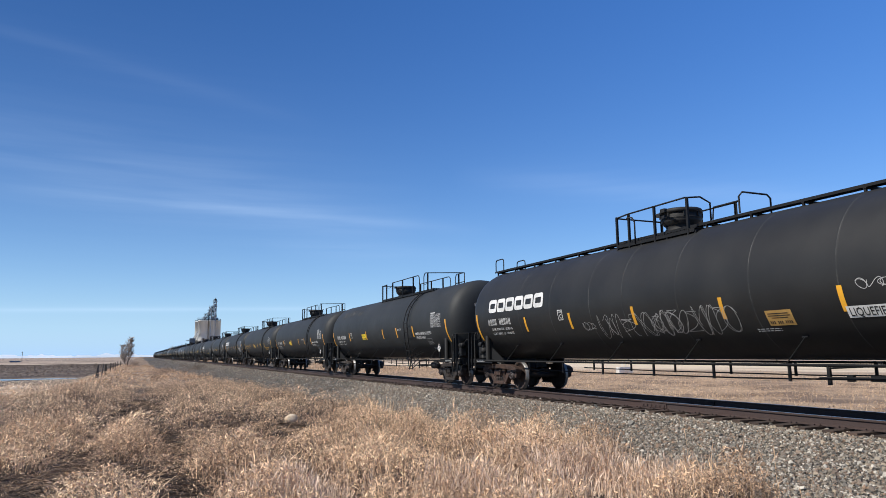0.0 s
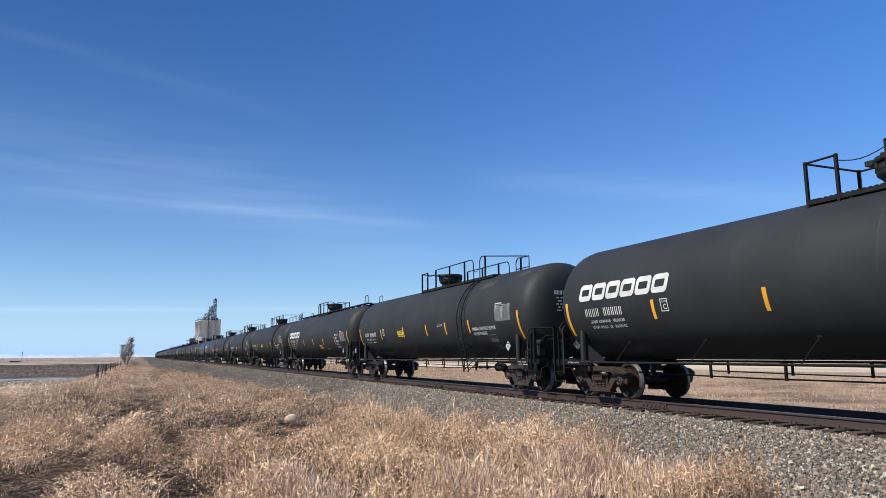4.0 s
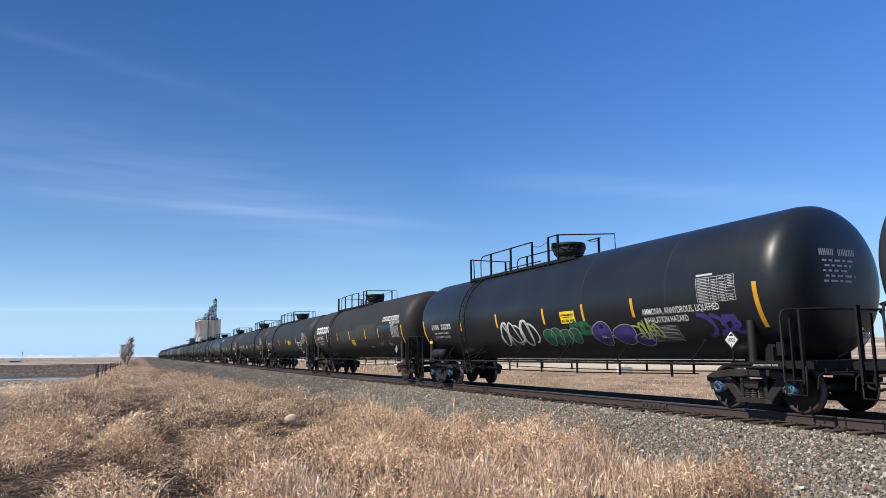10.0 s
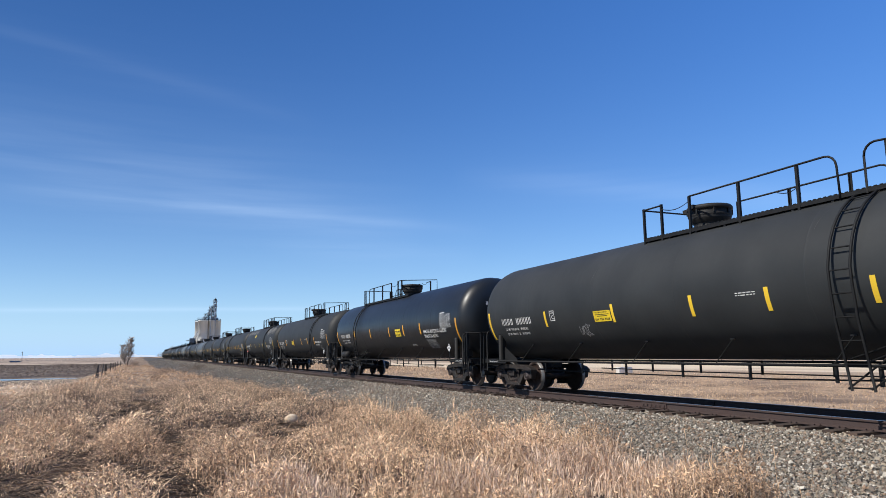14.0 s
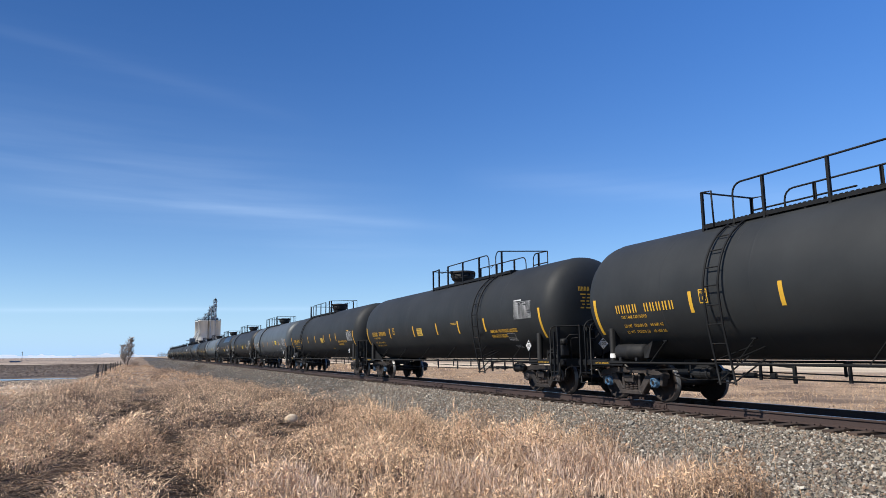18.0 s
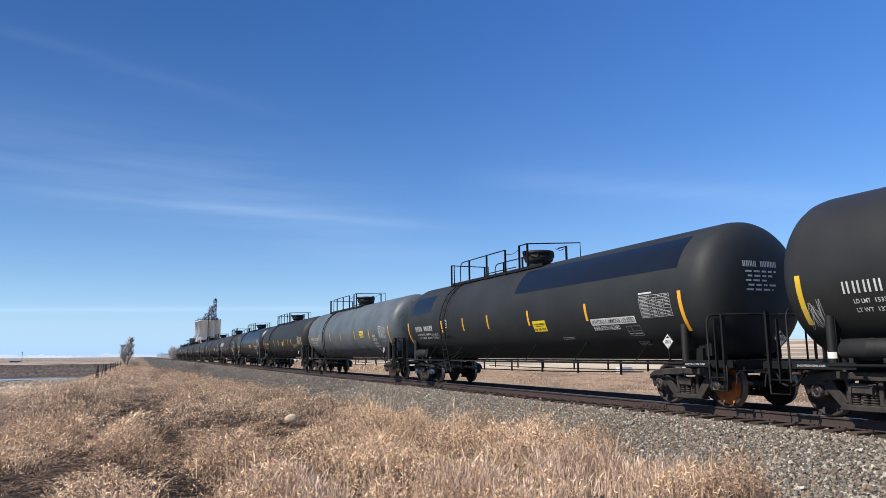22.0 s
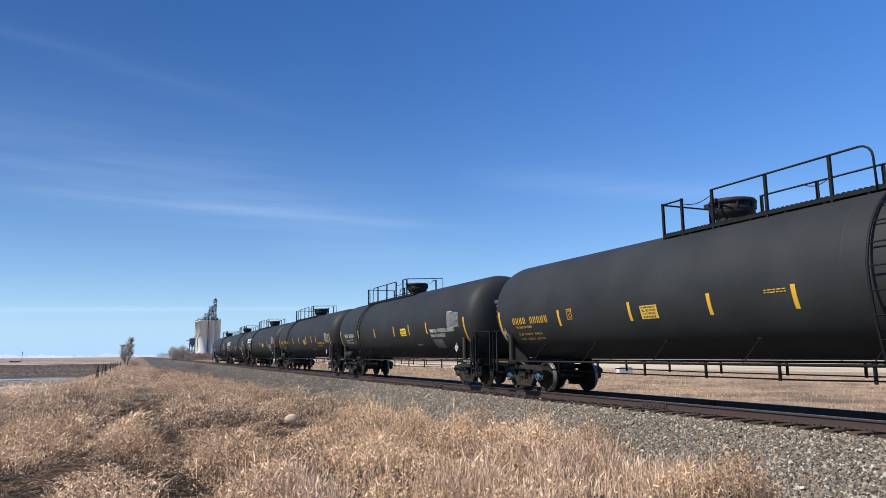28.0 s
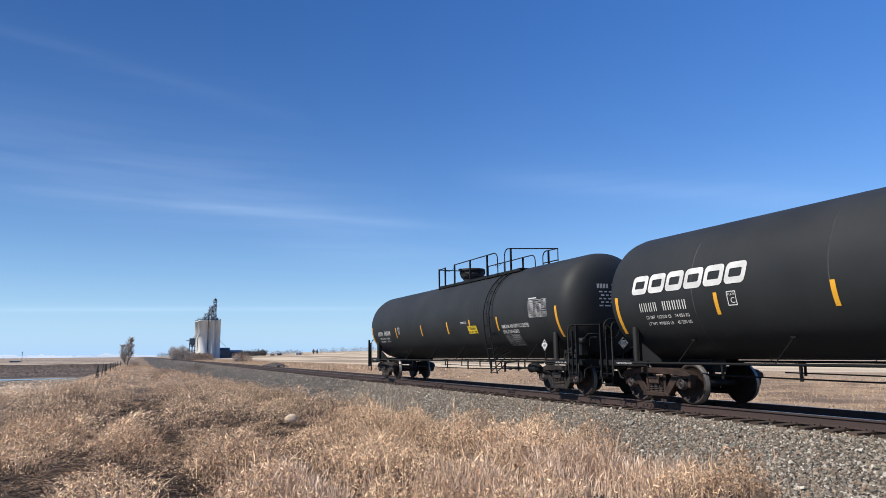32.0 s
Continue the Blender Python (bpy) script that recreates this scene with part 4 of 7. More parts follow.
# metres by which the train runs ahead of an even speed, by the clock
PACE = [(0, 0.04), (1.1, -0.11), (2.0, -0.19), (2.9, -0.24), (3.5, -0.31), (5.7, -0.19), (6.7, -0.18), (7.6, -0.12), (8.5, -0.05), (9.4, 0.0), (14.1, 0.02),
        (16.9, 0.04), (20.6, 0.03), (21.5, 0.06), (22.0, 0.18), (22.5, -0.25), (23.4, -0.26), (24.3, -0.38), (25.3, -0.32), (27.5, -0.26), (29.9, -0.28), (30.8, -0.15), (32, -0.03)]


def car_y(k, t):
    return 4.395 - float(np.interp(t, [p[0] for p in PACE], [p[1] for p in PACE])) + PITCH_LEN * (k - 6) - SPEED * (t - 6.0)


def car_pose(k, t):
    return pose(TRACK_X, car_y(k, t), 0, 0, 0, -90)


models = {s: make_car(s, CAPS) for s in ("short", "ahead", "behind")}
tank_meshes = {}
cars = []
used = set()
for k, (style, paint, letters) in enumerate(TRAIN):
    model = models[style]
    car = model if style not in used else copy_thing(model, car_pose(k, 0))
    used.add(style)
    car.matrix_basis = car_pose(k, 0)
    tank = next(o for o in car.children if o.name.startswith("tank"))
    seam = "pale" if paint in ("grey", "pale") else "chalky" if k in (0, 2, 6, 9, 10, 12, 27, 31, 33, 34) else "faint"
    if (style, paint, seam) not in tank_meshes:
        me = tank.data.copy()
        me.materials[0], me.materials[1] = PAINT[paint], SEAM[seam]
        tank_meshes[style, paint, seam] = me
    tank.data = tank_meshes[style, paint, seam]
    tagged(car, "black railway tank car with white lettering", "tank car", "tank cars of the train")
    cars.append(car)


# ---- lettering, reflectors and signs on the tanks ----
def on_tank(s, z0, h, off=0.006):
    """A point on the tank's near flank: s along it, h metres up the curve from height z0."""
    a = math.asin((z0 - ZC) / R) + h / R
    return (s, -(R + off) * math.cos(a), ZC + (R + off) * math.sin(a))


def patch_faces(bm, s0, s1, z0, h0, h1, off=0.006, slot=0, slant=0.0):
    n = max(1, math.ceil(abs(h1 - h0) / 0.07))
    rows = []
    for i in range(n + 1):
        h = h0 + (h1 - h0) * i / n
        rows.append([bm.verts.new(on_tank(s + slant * h, z0, h, off)) for s in (s0, s1)])
    for a, b in zip(rows, rows[1:]):
        f = bm.faces.new((a[0], a[1], b[1], b[0]))
        f.material_index = slot


mark_cache = {}


def mark(name, key, build, mat, parent, label=""):
    """A marking whose mesh is made once and then shared."""
    key = (name, key, mat.name if not isinstance(mat, tuple) else tuple(m.name for m in mat))
    if key not in mark_cache:
        bm = bmesh.new()
        build(bm)
        me = bpy.data.meshes.new(name)
        bm.to_mesh(me)
        bm.free()
        for m in mat if isinstance(mat, tuple) else (mat,):
            me.materials.append(m)
        mark_cache[key] = me
    ob = new(name, mark_cache[key])
    ob.parent = parent
    if label:
        tagged(ob, label)
    if name in ("weight_lettering", "reporting_mark", "notice_lettering", "data_table", "spring_table", "notice_panel", "head_lettering", "rubbed_patch", "rust_stain", "slogan_lettering", "scratch", "hazard_lettering", "shoe_lettering", "spray_paint"):
        tagged(ob, kind="stuff")
    return ob


glyph_cache = {}


def glyphs(text, size):
    """Vertices and faces of a line of text in the built-in font, its capitals size metres high."""
    if (text, size) not in glyph_cache:
        cu = bpy.data.curves.new("text", "FONT")
        cu.body, cu.size, cu.resolution_u, cu.offset = text, size / 0.69, 2, size * 0.013
        ob = bpy.data.objects.new("text", cu)
        me = bpy.data.meshes.new_from_object(ob)
        glyph_cache[text, size] = ([tuple(v.co) for v in me.vertices], [tuple(p.vertices) for p in me.polygons])
        bpy.data.objects.remove(ob)
        bpy.data.meshes.remove(me)
        bpy.data.curves.remove(cu)
    return glyph_cache[text, size]


def text_faces(bm, text, size, place, slot=0, width=None):
    vs, fs = glyphs(text, size)
    if not vs:
        return
    k = (width / max(v[0] for v in vs)) if width else 1.0
    made = [bm.verts.new(place(v[0] * k, v[1])) for v in vs]
    for f in fs:
        try:
            bm.faces.new([made[i] for i in f]).material_index = slot
        except ValueError:
            pass


def digit_bars(bm, s0, s1, z0, h, count, gap_at=4, slot=0):
    """Reporting marks and weights as plain upright bars, one to a character."""
    step = (s1 - s0) / count
    for i in range(count):
        if i == gap_at:
            continue
        a = s0 + step * i
        for f in (0.12, 0.56):
            patch_faces(bm, a + step * f, a + step * (f + 0.19), z0, 0, h, slot=slot)


def small_lines(bm, s0, s1, z0, lines, h=0.06, pitch=0.11, seed=1, slot=0):
    rng = random.Random(seed)
    for i in range(lines):
        a = s0
        while a < s1:
            w = rng.uniform(0.04, 0.13)
            patch_faces(bm, a, min(a + w, s1), z0, -pitch * i, -pitch * i + h, slot=slot)
            a += w + 0.025


LIGHT_CAR = ("153400", "69 550", "132600", "60 150")
WEIGHTS = {6: ("163500", "74150", "99500", "45150"), 7: ("153900", "69 750", "132100", "59 950"), 8: ("153600", "69 600", "132400", "60 100"), 9: LIGHT_CAR,
           10: ("162400", "73650", "100600", "45650"), 11: ("162000", "73 500", "124000", "56 250"), 12: ("164600", "74 650", "98400", "44 650"), 13: ("161700", "73 350", "124300", "56 400"),
           14: ("154400", "70 000", "131600", "59 700"), 18: ("153300", "69 500", "132700", "60 200"), 19: ("153500", "69 600", "132500", "60 100"), 20: LIGHT_CAR, 21: LIGHT_CAR,
           22: ("164000", "74400", "99000", "44900"), 23: ("153300", "69 500", "132700", "60 200"), 24: ("153600", "69 600", "132400", "60 100"), 25: ("163700", "74250", "99300", "45050"),
           26: ("153900", "69 800", "132100", "59 900"), 27: ("161900", "73 450", "124100", "56 300"), 29: ("161400", "73 250", "124600", "56 500"), 30: ("153600", "69 600", "132400", "60 100"),
           33: ("163700", "74 250", "99300", "45 050"), 34: ("163200", "74 050", "99800", "45 250")}


def weight_lines(bm, mz, k):
    """Load limit and light weight: the words as they stand, the figures as bars."""
    for i, word in enumerate(("LD LMT", "LT WT")):
        z, tall = mz - 0.17 - 0.145 * i, 0.078

        def put(text, at, width):
            text_faces(bm, text, tall, lambda u, v: on_tank(-7.72 + at + u, z, v), width=width)
        put(word, 0.0, 0.30)
        put("LBS" if k in (6, 22, 25) else "LB", 0.74, 0.16 if k in (6, 22, 25) else 0.10)
        put("KGS" if k in (6, 22, 25) else "KG", 1.30, 0.17 if k in (6, 22, 25) else 0.11)
        if k in WEIGHTS:
            put(WEIGHTS[k][2 * i], 0.36, 0.34)
            put(WEIGHTS[k][2 * i + 1], 0.96, 0.30)
            continue
        for a, n in ((0.36, 6 - i), (0.96, 2), (1.10, 3)):
            for j in range(n):
                for f in (0.0, 0.034):
                    patch_faces(bm, -7.72 + a + 0.062 * j + f, -7.72 + a + 0.062 * j + f + 0.012, z, 0, tall)
    if k == 6:
        z = mz - 0.17 - 0.29
        text_faces(bm, "NEW   07-1993", 0.06, lambda u, v: on_tank(-7.62 + u, z, v), width=0.9)


def emblem_block(bm, s0, w, z0, h, slant):
    """One heavy slotted block: a company emblem is drawn as a row of plain shapes."""
    t = h * 0.30

    def rounded(x0, y0, x1, y1, r):
        out = []
        for cx, cy, a in ((x1 - r, y0 + r, -90), (x1 - r, y1 - r, 0), (x0 + r, y1 - r, 90), (x0 + r, y0 + r, 180)):
            out += [(cx + r * math.cos(radians(a + g)), cy + r * math.sin(radians(a + g))) for g in (0, 30, 60, 90)]
        return out
    inner = rounded(s0 + t * 0.8, t, s0 + w - t * 0.8, h - t, 0.03)
    outer = rounded(s0, 0, s0 + w, h, 0.10)
    rings = [[bm.verts.new(on_tank(x + slant * y, z0, y, 0.010)) for x, y in ring] for ring in (outer, inner)]
    n = len(outer)
    for i in range(n):
        j = (i + 1) % n
        bm.faces.new((rings[0][i], rings[0][j], rings[1][j], rings[1][i]))


def table_marks(bm, s0, z_top, w, h, rows, cols, slot=0):
    t = 0.009
    for i in range(rows + 1):
        patch_faces(bm, s0, s0 + w, z_top, -h * i / rows - t / 2, -h * i / rows + t / 2, slot=slot)
    for f in [0, 0.36] + [0.36 + 0.64 * (j + 1) / cols for j in range(cols)]:
        patch_faces(bm, s0 + w * f - t / 2, s0 + w * f + t / 2, z_top, -h, 0, slot=slot)
    rng = random.Random(rows)
    for i in range(rows):
        for f0, f1 in [(0.03, 0.3)] + [(0.36 + 0.64 * j / cols + 0.05, 0.36 + 0.64 * (j + 1) / cols - 0.05) for j in range(cols)]:
            if rng.random() < 0.85:
                patch_faces(bm, s0 + w * f0, s0 + w * f1, z_top, -h * (i + 0.64) / rows, -h * (i + 0.40) / rows, slot=slot)


def diamond_placard(parent, at, turn=0):
    pl = base("placard", at)
    pl.parent = parent
    pl.rotation_euler = (0, 0, radians(turn))
    bm = bmesh.new()
    c = 0.19
    for d, y, slot in ((c, 0.0, 1), (c * 0.86, -0.004, 0)):
        q = [bm.verts.new(p) for p in ((-d, y, 0), (0, y, -d), (d, y, 0), (0, y, d))]
        bm.faces.new(q).material_index = slot
        if slot == 1:
            r = [bm.verts.new(v.co + Vector((0, 0.012, 0))) for v in q]
            bm.faces.new(list(reversed(r))).material_index = 1
            for i in range(4):
                bm.faces.new((q[i], r[i], r[(i + 1) % 4], q[(i + 1) % 4])).material_index = 1
    part("board", bm, (WHITE, INK), pl)
    bm = bmesh.new()
    text_faces(bm, "1005", 0.085, lambda u, v: (u - 0.105, -0.008, v - 0.045), width=0.21)
    text_faces(bm, "2", 0.045, lambda u, v: (u - 0.015, -0.008, v - 0.135))
    tri = [bm.verts.new(p) for p in ((-0.075, -0.008, 0.075), (0.075, -0.008, 0.075), (0.02, -0.008, 0.13), (-0.03, -0.008, 0.1))]
    bm.faces.new(tri)
    part("placard_number", bm, INK, pl)
    bm = bmesh.new()
    box(bm, (0, 0.03, -0.25), (0.03, 0.03, 0.34))
    part("placard_stalk", bm, BLACK, pl)
    return pl


def ribbon(bm, pts, width, z0, off=0.008, slot=0):
    """A painted stroke along (s, h) points on the tank."""
    row = None
    for i, p in enumerate(pts):
        a, b = pts[max(0, i - 1)], pts[min(len(pts) - 1, i + 1)]
        dx, dy = b[0] - a[0], b[1] - a[1]
        l = math.hypot(dx, dy) or 1
        w = width / 2
        now = [bm.verts.new(on_tank(p[0] + q * dy / l * w, z0, p[1] - q * dx / l * w, off)) for q in (-1, 1)]
        if row:
            bm.faces.new((row[0], row[1], now[1], now[0])).material_index = slot
        row = now


def scrawl(bm, s0, s1, z0, size, seed, width=0.018, loops=7, slot=0, off=0.008):
    """Spray-painted loops with no meaning."""
    rng = random.Random(seed)
    for j in range(loops):
        cx = s0 + (s1 - s0) * (j + 0.5) / loops
        ph, n1, n2 = rng.uniform(0, 6.3), rng.choice((1, 2, 2, 3)), rng.choice((1, 2, 3))
        rx, ry = (s1 - s0) / loops * rng.uniform(0.45, 0.8), size * rng.uniform(0.3, 0.55)
        tilt, turn = rng.uniform(-0.3, 0.3), rng.uniform(0.5, 0.95)
        pts = []
        for i in range(40):
            a = 2 * math.pi * turn * i / 39 + ph
            x, y = rx * math.cos(n1 * a) + rx * 0.2 * math.cos(2 * a + ph), ry * math.sin(n2 * a) + ry * 0.12 * math.sin(3 * a)
            pts.append((cx + x + tilt * y, y))
        ribbon(bm, pts, width, z0, off, slot)


def blob(bm, cx, cy, rx, ry, z0, off, slot, seed):
    rng = random.Random(seed)
    k = [rng.uniform(0.8, 1.15) for _ in range(4)]
    ring = []
    for i in range(22):
        a = 2 * math.pi * i / 22
        m = 1 + 0.10 * math.sin(2 * a + k[0] * 6) + 0.08 * math.sin(3 * a + k[1] * 6)
        ring.append((cx + rx * m * math.cos(a), cy + ry * m * math.sin(a)))
    centre = bm.verts.new(on_tank(cx, z0, cy, off))
    vs = [bm.verts.new(on_tank(x, z0, y, off)) for x, y in ring]
    for i in range(len(vs)):
        bm.faces.new((centre, vs[i], vs[(i + 1) % len(vs)])).material_index = slot
    ribbon(bm, ring + ring[:1], 0.022, z0, off + 0.003, 0)


def scuffs(bm, spots, seed):
    """Pale worn flecks rubbed through the enamel on the shoulder of the tank."""
    rng = random.Random(seed)
    for s, z, w, h in spots:
        for _ in range(int(1500 * w * h) + 60):
            x, y = rng.gauss(0, w * 0.27), rng.gauss(0, h * 0.27)
            l, a = rng.uniform(0.012, 0.045), rng.gauss(0.5, 0.5)
            dx, dy = l * math.cos(a), l * math.sin(a)
            ribbon(bm, [(s + x - dx, y - dy), (s + x, y + rng.uniform(-.004, .004)), (s + x + dx, y + dy)], rng.uniform(0.006, 0.018), z, 0.006)


SCUFF = material("rubbed_grey_film", (0.072, 0.073, 0.072), 0.8, vary=0.4, scale=6, fine=30, tint=(0.034, 0.035, 0.035))
CHALK = material("rubbed_chalky_film", (0.20, 0.20, 0.195), 0.8, vary=0.4, scale=6, fine=30, tint=(0.10, 0.10, 0.098))
FAINT = material("faint_scratch", (0.07, 0.07, 0.069), 0.6, vary=0.4)
TABLE = material("worn_white_stencil", (0.56, 0.56, 0.55), 0.6, vary=0.2, scale=4, fine=30)
SCRAWL_PALE = material("pale_spray_paint", (0.42, 0.42, 0.41), 0.7, vary=0.2)
PINK = material("faded_red_spray_paint", (0.50, 0.13, 0.13), 0.7, vary=0.2)
PURPLE = material("purple_spray_paint", (0.070, 0.045, 0.24), 0.6, vary=0.25, scale=4)
GREEN = material("green_spray_paint", (0.02, 0.15, 0.07), 0.6, vary=0.3, scale=4)
LIME = material("lime_spray_paint", (0.42, 0.50, 0.12), 0.6, vary=0.2)
NAVY = material("dark_blue_repaint", (0.0065, 0.0095, 0.0165), 0.34, vary=0.15, scale=1.5)
REPAINT = material("fresh_black_repaint", (0.034, 0.0372, 0.041), 0.50, vary=0.15, scale=1.5)
SPLASH = material("dark_oil_splash", (0.055, 0.062, 0.066), 0.6, vary=0.2)
STAIN = material("rusty_shoulder_stain", (0.052, 0.034, 0.026), 0.8, vary=0.4, scale=5, fine=25, tint=(0.030, 0.024, 0.021))
OLIVE = material("faded_olive_repaint", (0.042, 0.0425, 0.0375), 0.6, vary=0.2, scale=1.2, fine=12)
AMBER_SIGN = material("faded_yellow_sign", (0.74, 0.48, 0.08), 0.6, vary=0.15, scale=5)
TAN_SIGN = material("faded_ochre_sign", (0.50, 0.30, 0.09), 0.6, vary=0.2, scale=5)


def letter_car(car, k, style, paint, letters):
    ink = YELLOW if letters == "yellow" else WHITE
    bars = YELLOW if letters == "yellow" else LEMON if k in (14, 15, 18, 23) else AMBER
    up = 0.10 if style == "behind" else 0.0
    spots = {"short": (-5.45, -2.75, -0.12, 2.65, 4.95), "ahead": (-5.17, -1.97, 0.8, 2.82, 4.95), "behind": (-5.08, -2.2, 0.78, 2.8, 4.88)}[style]
    if letters == "yellow":
        spots = (-5.15, -2.0, 0.62, 2.72, 4.9) if style == "ahead" else (-5.25, -2.9, -0.75, 1.75, 3.45, 4.8)
    if paint in ("grey", "pale"):
        spots = (-5.82, -2.75, -0.2, 2.75, 5.45)
    if k == 6:
        spots = (-5.78, -3.15, -0.18, 2.7, 5.72)
    if k == 12:
        spots = (-5.4, -2.8, -0.15, 2.9, 5.15)
    if k == 24:
        spots = (-5.0, -3.0, -1.0, 1.75, 4.8)
    if k == 34:
        spots = (-5.45, -2.75, -0.2, 2.6, 4.9)
    if k == 33:
        spots = (-5.32, -2.62, 0.5, 2.7, 4.88)
    if k == 0:
        spots = (-5.4, -2.95, -0.22, 2.6, 5.3)
    low = {"short": 1.86, "ahead": 1.96, "behind": 2.04}[style]
    for s in spots:
        o = mark("reflector", "bar", lambda bm: patch_faces(bm, -0.05, 0.05, 2.0, 0, 0.47), bars, car)
        turn = math.asin((low - ZC) / R) - math.asin((2.0 - ZC) / R)
        o.matrix_basis = Matrix.Translation((s, 0, ZC)) @ Matrix.Rotation(-turn, 4, "X") @ Matrix.Translation((0, 0, -ZC))
    for s in (-8.70, 8.75 if style == "short" else 8.40 if k in (7, 24, 27) else 8.50 if k == 23 else 8.62):
        mark("reflector", ("end", s), lambda bm: patch_faces(bm, s - 0.055, s + 0.055, 1.66, 0, 0.95), bars, car)
    logo = k in (0, 4, 6, 10, 12, 28, 33, 34)
    if logo:
        slant = 0.22 if k in (4, 33, 34) else 0.0
        w0, w1 = (-7.75 if style == "short" else -8.1, -4.2 if style == "short" else -4.6) if k not in (12, 33) else (-8.05, -4.72) if k == 12 else (-8.14, -4.74)
        w0, w1, lz = (-7.98, -4.42, 2.49) if k == 6 else (w0, w1, 2.56)
        step = (w1 - w0) / 6
        for i in range(6):
            mark("emblem_block", ("logo", slant, w0, w1, lz, i), lambda bm: emblem_block(bm, w0 + step * i, step - 0.05, lz, 0.44, slant), WHITE, car)
    mz = (2.14 if logo else 2.10) + up * 0.5
    mark("reporting_mark", ("mark", mz, logo, letters, k in (1, 5, 7, 8, 9, 14, 18)), lambda bm: digit_bars(bm, -7.88, -6.30 if logo else -5.75 if letters == "yellow" else -5.98, mz, 0.21, 11 if k in (1, 5, 7, 8, 9, 14, 18) else 10), ink, car)
    mark("weight_lettering", ("w", mz, letters, k if k in WEIGHTS else -1), lambda bm: weight_lines(bm, mz - (0.17 if letters == "yellow" else 0), k), ink, car)
    if letters == "yellow":
        mark("slogan_lettering", ("slogan", mz), lambda bm: text_faces(bm, "THE TANK CAR PEOPLE", 0.075, lambda u, v: on_tank(-7.72 + u, mz - 0.13, v), width=0.95), ink, car)
    ps = -5.42 if k == 6 else -5.52 if k in (22, 25) else -3.5 if style == "short" else -5.14 if k in (33, 34) else -4.98 if k in (19, 21, 26, 32) else -4.90 if style == "ahead" and letters == "white" else -4.72

    def plate_box(bm):
        for a, b, c, d in ((0, 0.24, 0, 0.02), (0, 0.24, 0.28, 0.30), (0, 0.02, 0.02, 0.28), (0.22, 0.24, 0.02, 0.28)):
            patch_faces(bm, ps + a, ps + b, 2.12 + up, c, d)
        text_faces(bm, "PLATE", 0.045, lambda u, v: on_tank(ps + 0.03 + u, 2.12 + up, 0.21 + v), width=0.18)
        text_faces(bm, "C", 0.12, lambda u, v: on_tank(ps + 0.075 + u, 2.12 + up, 0.05 + v))
    if not (style == "behind" and letters == "white" and paint not in ("grey", "pale") and not logo and k != 24):
        mark("clearance_plate", (ps, up, letters), plate_box, ink, car)
    # emergency sign
    sx = {"short": (0.35, 1.62), "ahead": (-2.78, 2.0), "behind": (1.68, 2.02)}[style]
    if k in (0,):
        sx = (3.62, 1.68)
    if k == 6:
        sx = (1.38, 1.62)
    if k in (34, 35, 4):
        sx = (2.62, 1.92)
    if k == 34:
        sx = (0.35, 1.92)
    if k == 18:
        sx = (-2.45, 3.02)
    if letters == "yellow":
        sx = (-1.60, 1.98) if style == "ahead" else (0.85, 1.98)
    if k == 12:
        sx = (0.1, 1.72)
    if k == 24:
        sx = (1.95, 1.84)
    if paint in ("grey", "pale"):
        sx = (3.75, 2.12)
    sign = TAN_SIGN if k in (0, 28) else AMBER_SIGN if letters == "yellow" else SIGN_YELLOW

    q = 0.82 if letters == "yellow" or k in (0, 12) else 1

    squat = (0.86 if style == "behind" else 0.72) if q == 1 else q

    def emergency(bm):
        patch_faces(bm, sx[0], sx[0] + 0.72 * q, sx[1], 0, 0.40 * squat)
        if k == 18:
            return
        if letters == "yellow":
            for i, line in enumerate(("FOR CHEMICAL EMERGENCY", "SPILL, LEAK, EXPOSURE", "OR ACCIDENT, CALL")):
                text_faces(bm, line, 0.045, lambda u, v: on_tank(sx[0] + 0.03 + 0.02 * i + u, sx[1], 0.262 - 0.075 * i + v, 0.010), 1, 0.53 - 0.04 * i)
            for i in range(8):
                patch_faces(bm, sx[0] + 0.08 + 0.055 * i, sx[0] + 0.11 + 0.055 * i, sx[1], 0.03, 0.075, 0.010, 1)
            return
        if q == 1:
            text_faces(bm, "FOR CHEMICAL EMERGENCY", 0.038, lambda u, v: on_tank(sx[0] + 0.04 + u, sx[1], 0.230 + v, 0.010), 1, 0.64)
        for i, (a, b) in enumerate(((0.06, 0.62), (0.06, 0.66), (0.14, 0.58))):
            h = (0.31 - 0.055 * i) * squat
            if q < 1 or i:
                patch_faces(bm, sx[0] + a * q, sx[0] + b * q, sx[1], h, h + 0.016, 0.010, 1)
        for i in range(12):
            if i not in (3, 7):
                patch_faces(bm, sx[0] + (0.05 + 0.052 * i) * q, sx[0] + (0.08 + 0.052 * i) * q, sx[1], 0.05 * squat, 0.13 * squat, 0.010, 1)
    mark("emergency_sign", (sx, letters), emergency, (sign, INK), car, "yellow emergency contact sign with printed lines")
    nx = 2.95 if k == 1 else 2.0 if style == "ahead" else 3.2
    mark("notice_lettering", ("n", style, nx), lambda bm: small_lines(bm, nx + 0.06, nx + (0.56 if style == "ahead" else 0.62), 2.34 if style == "ahead" else 1.62, 2, 0.019, 0.048, 3), ink, car)
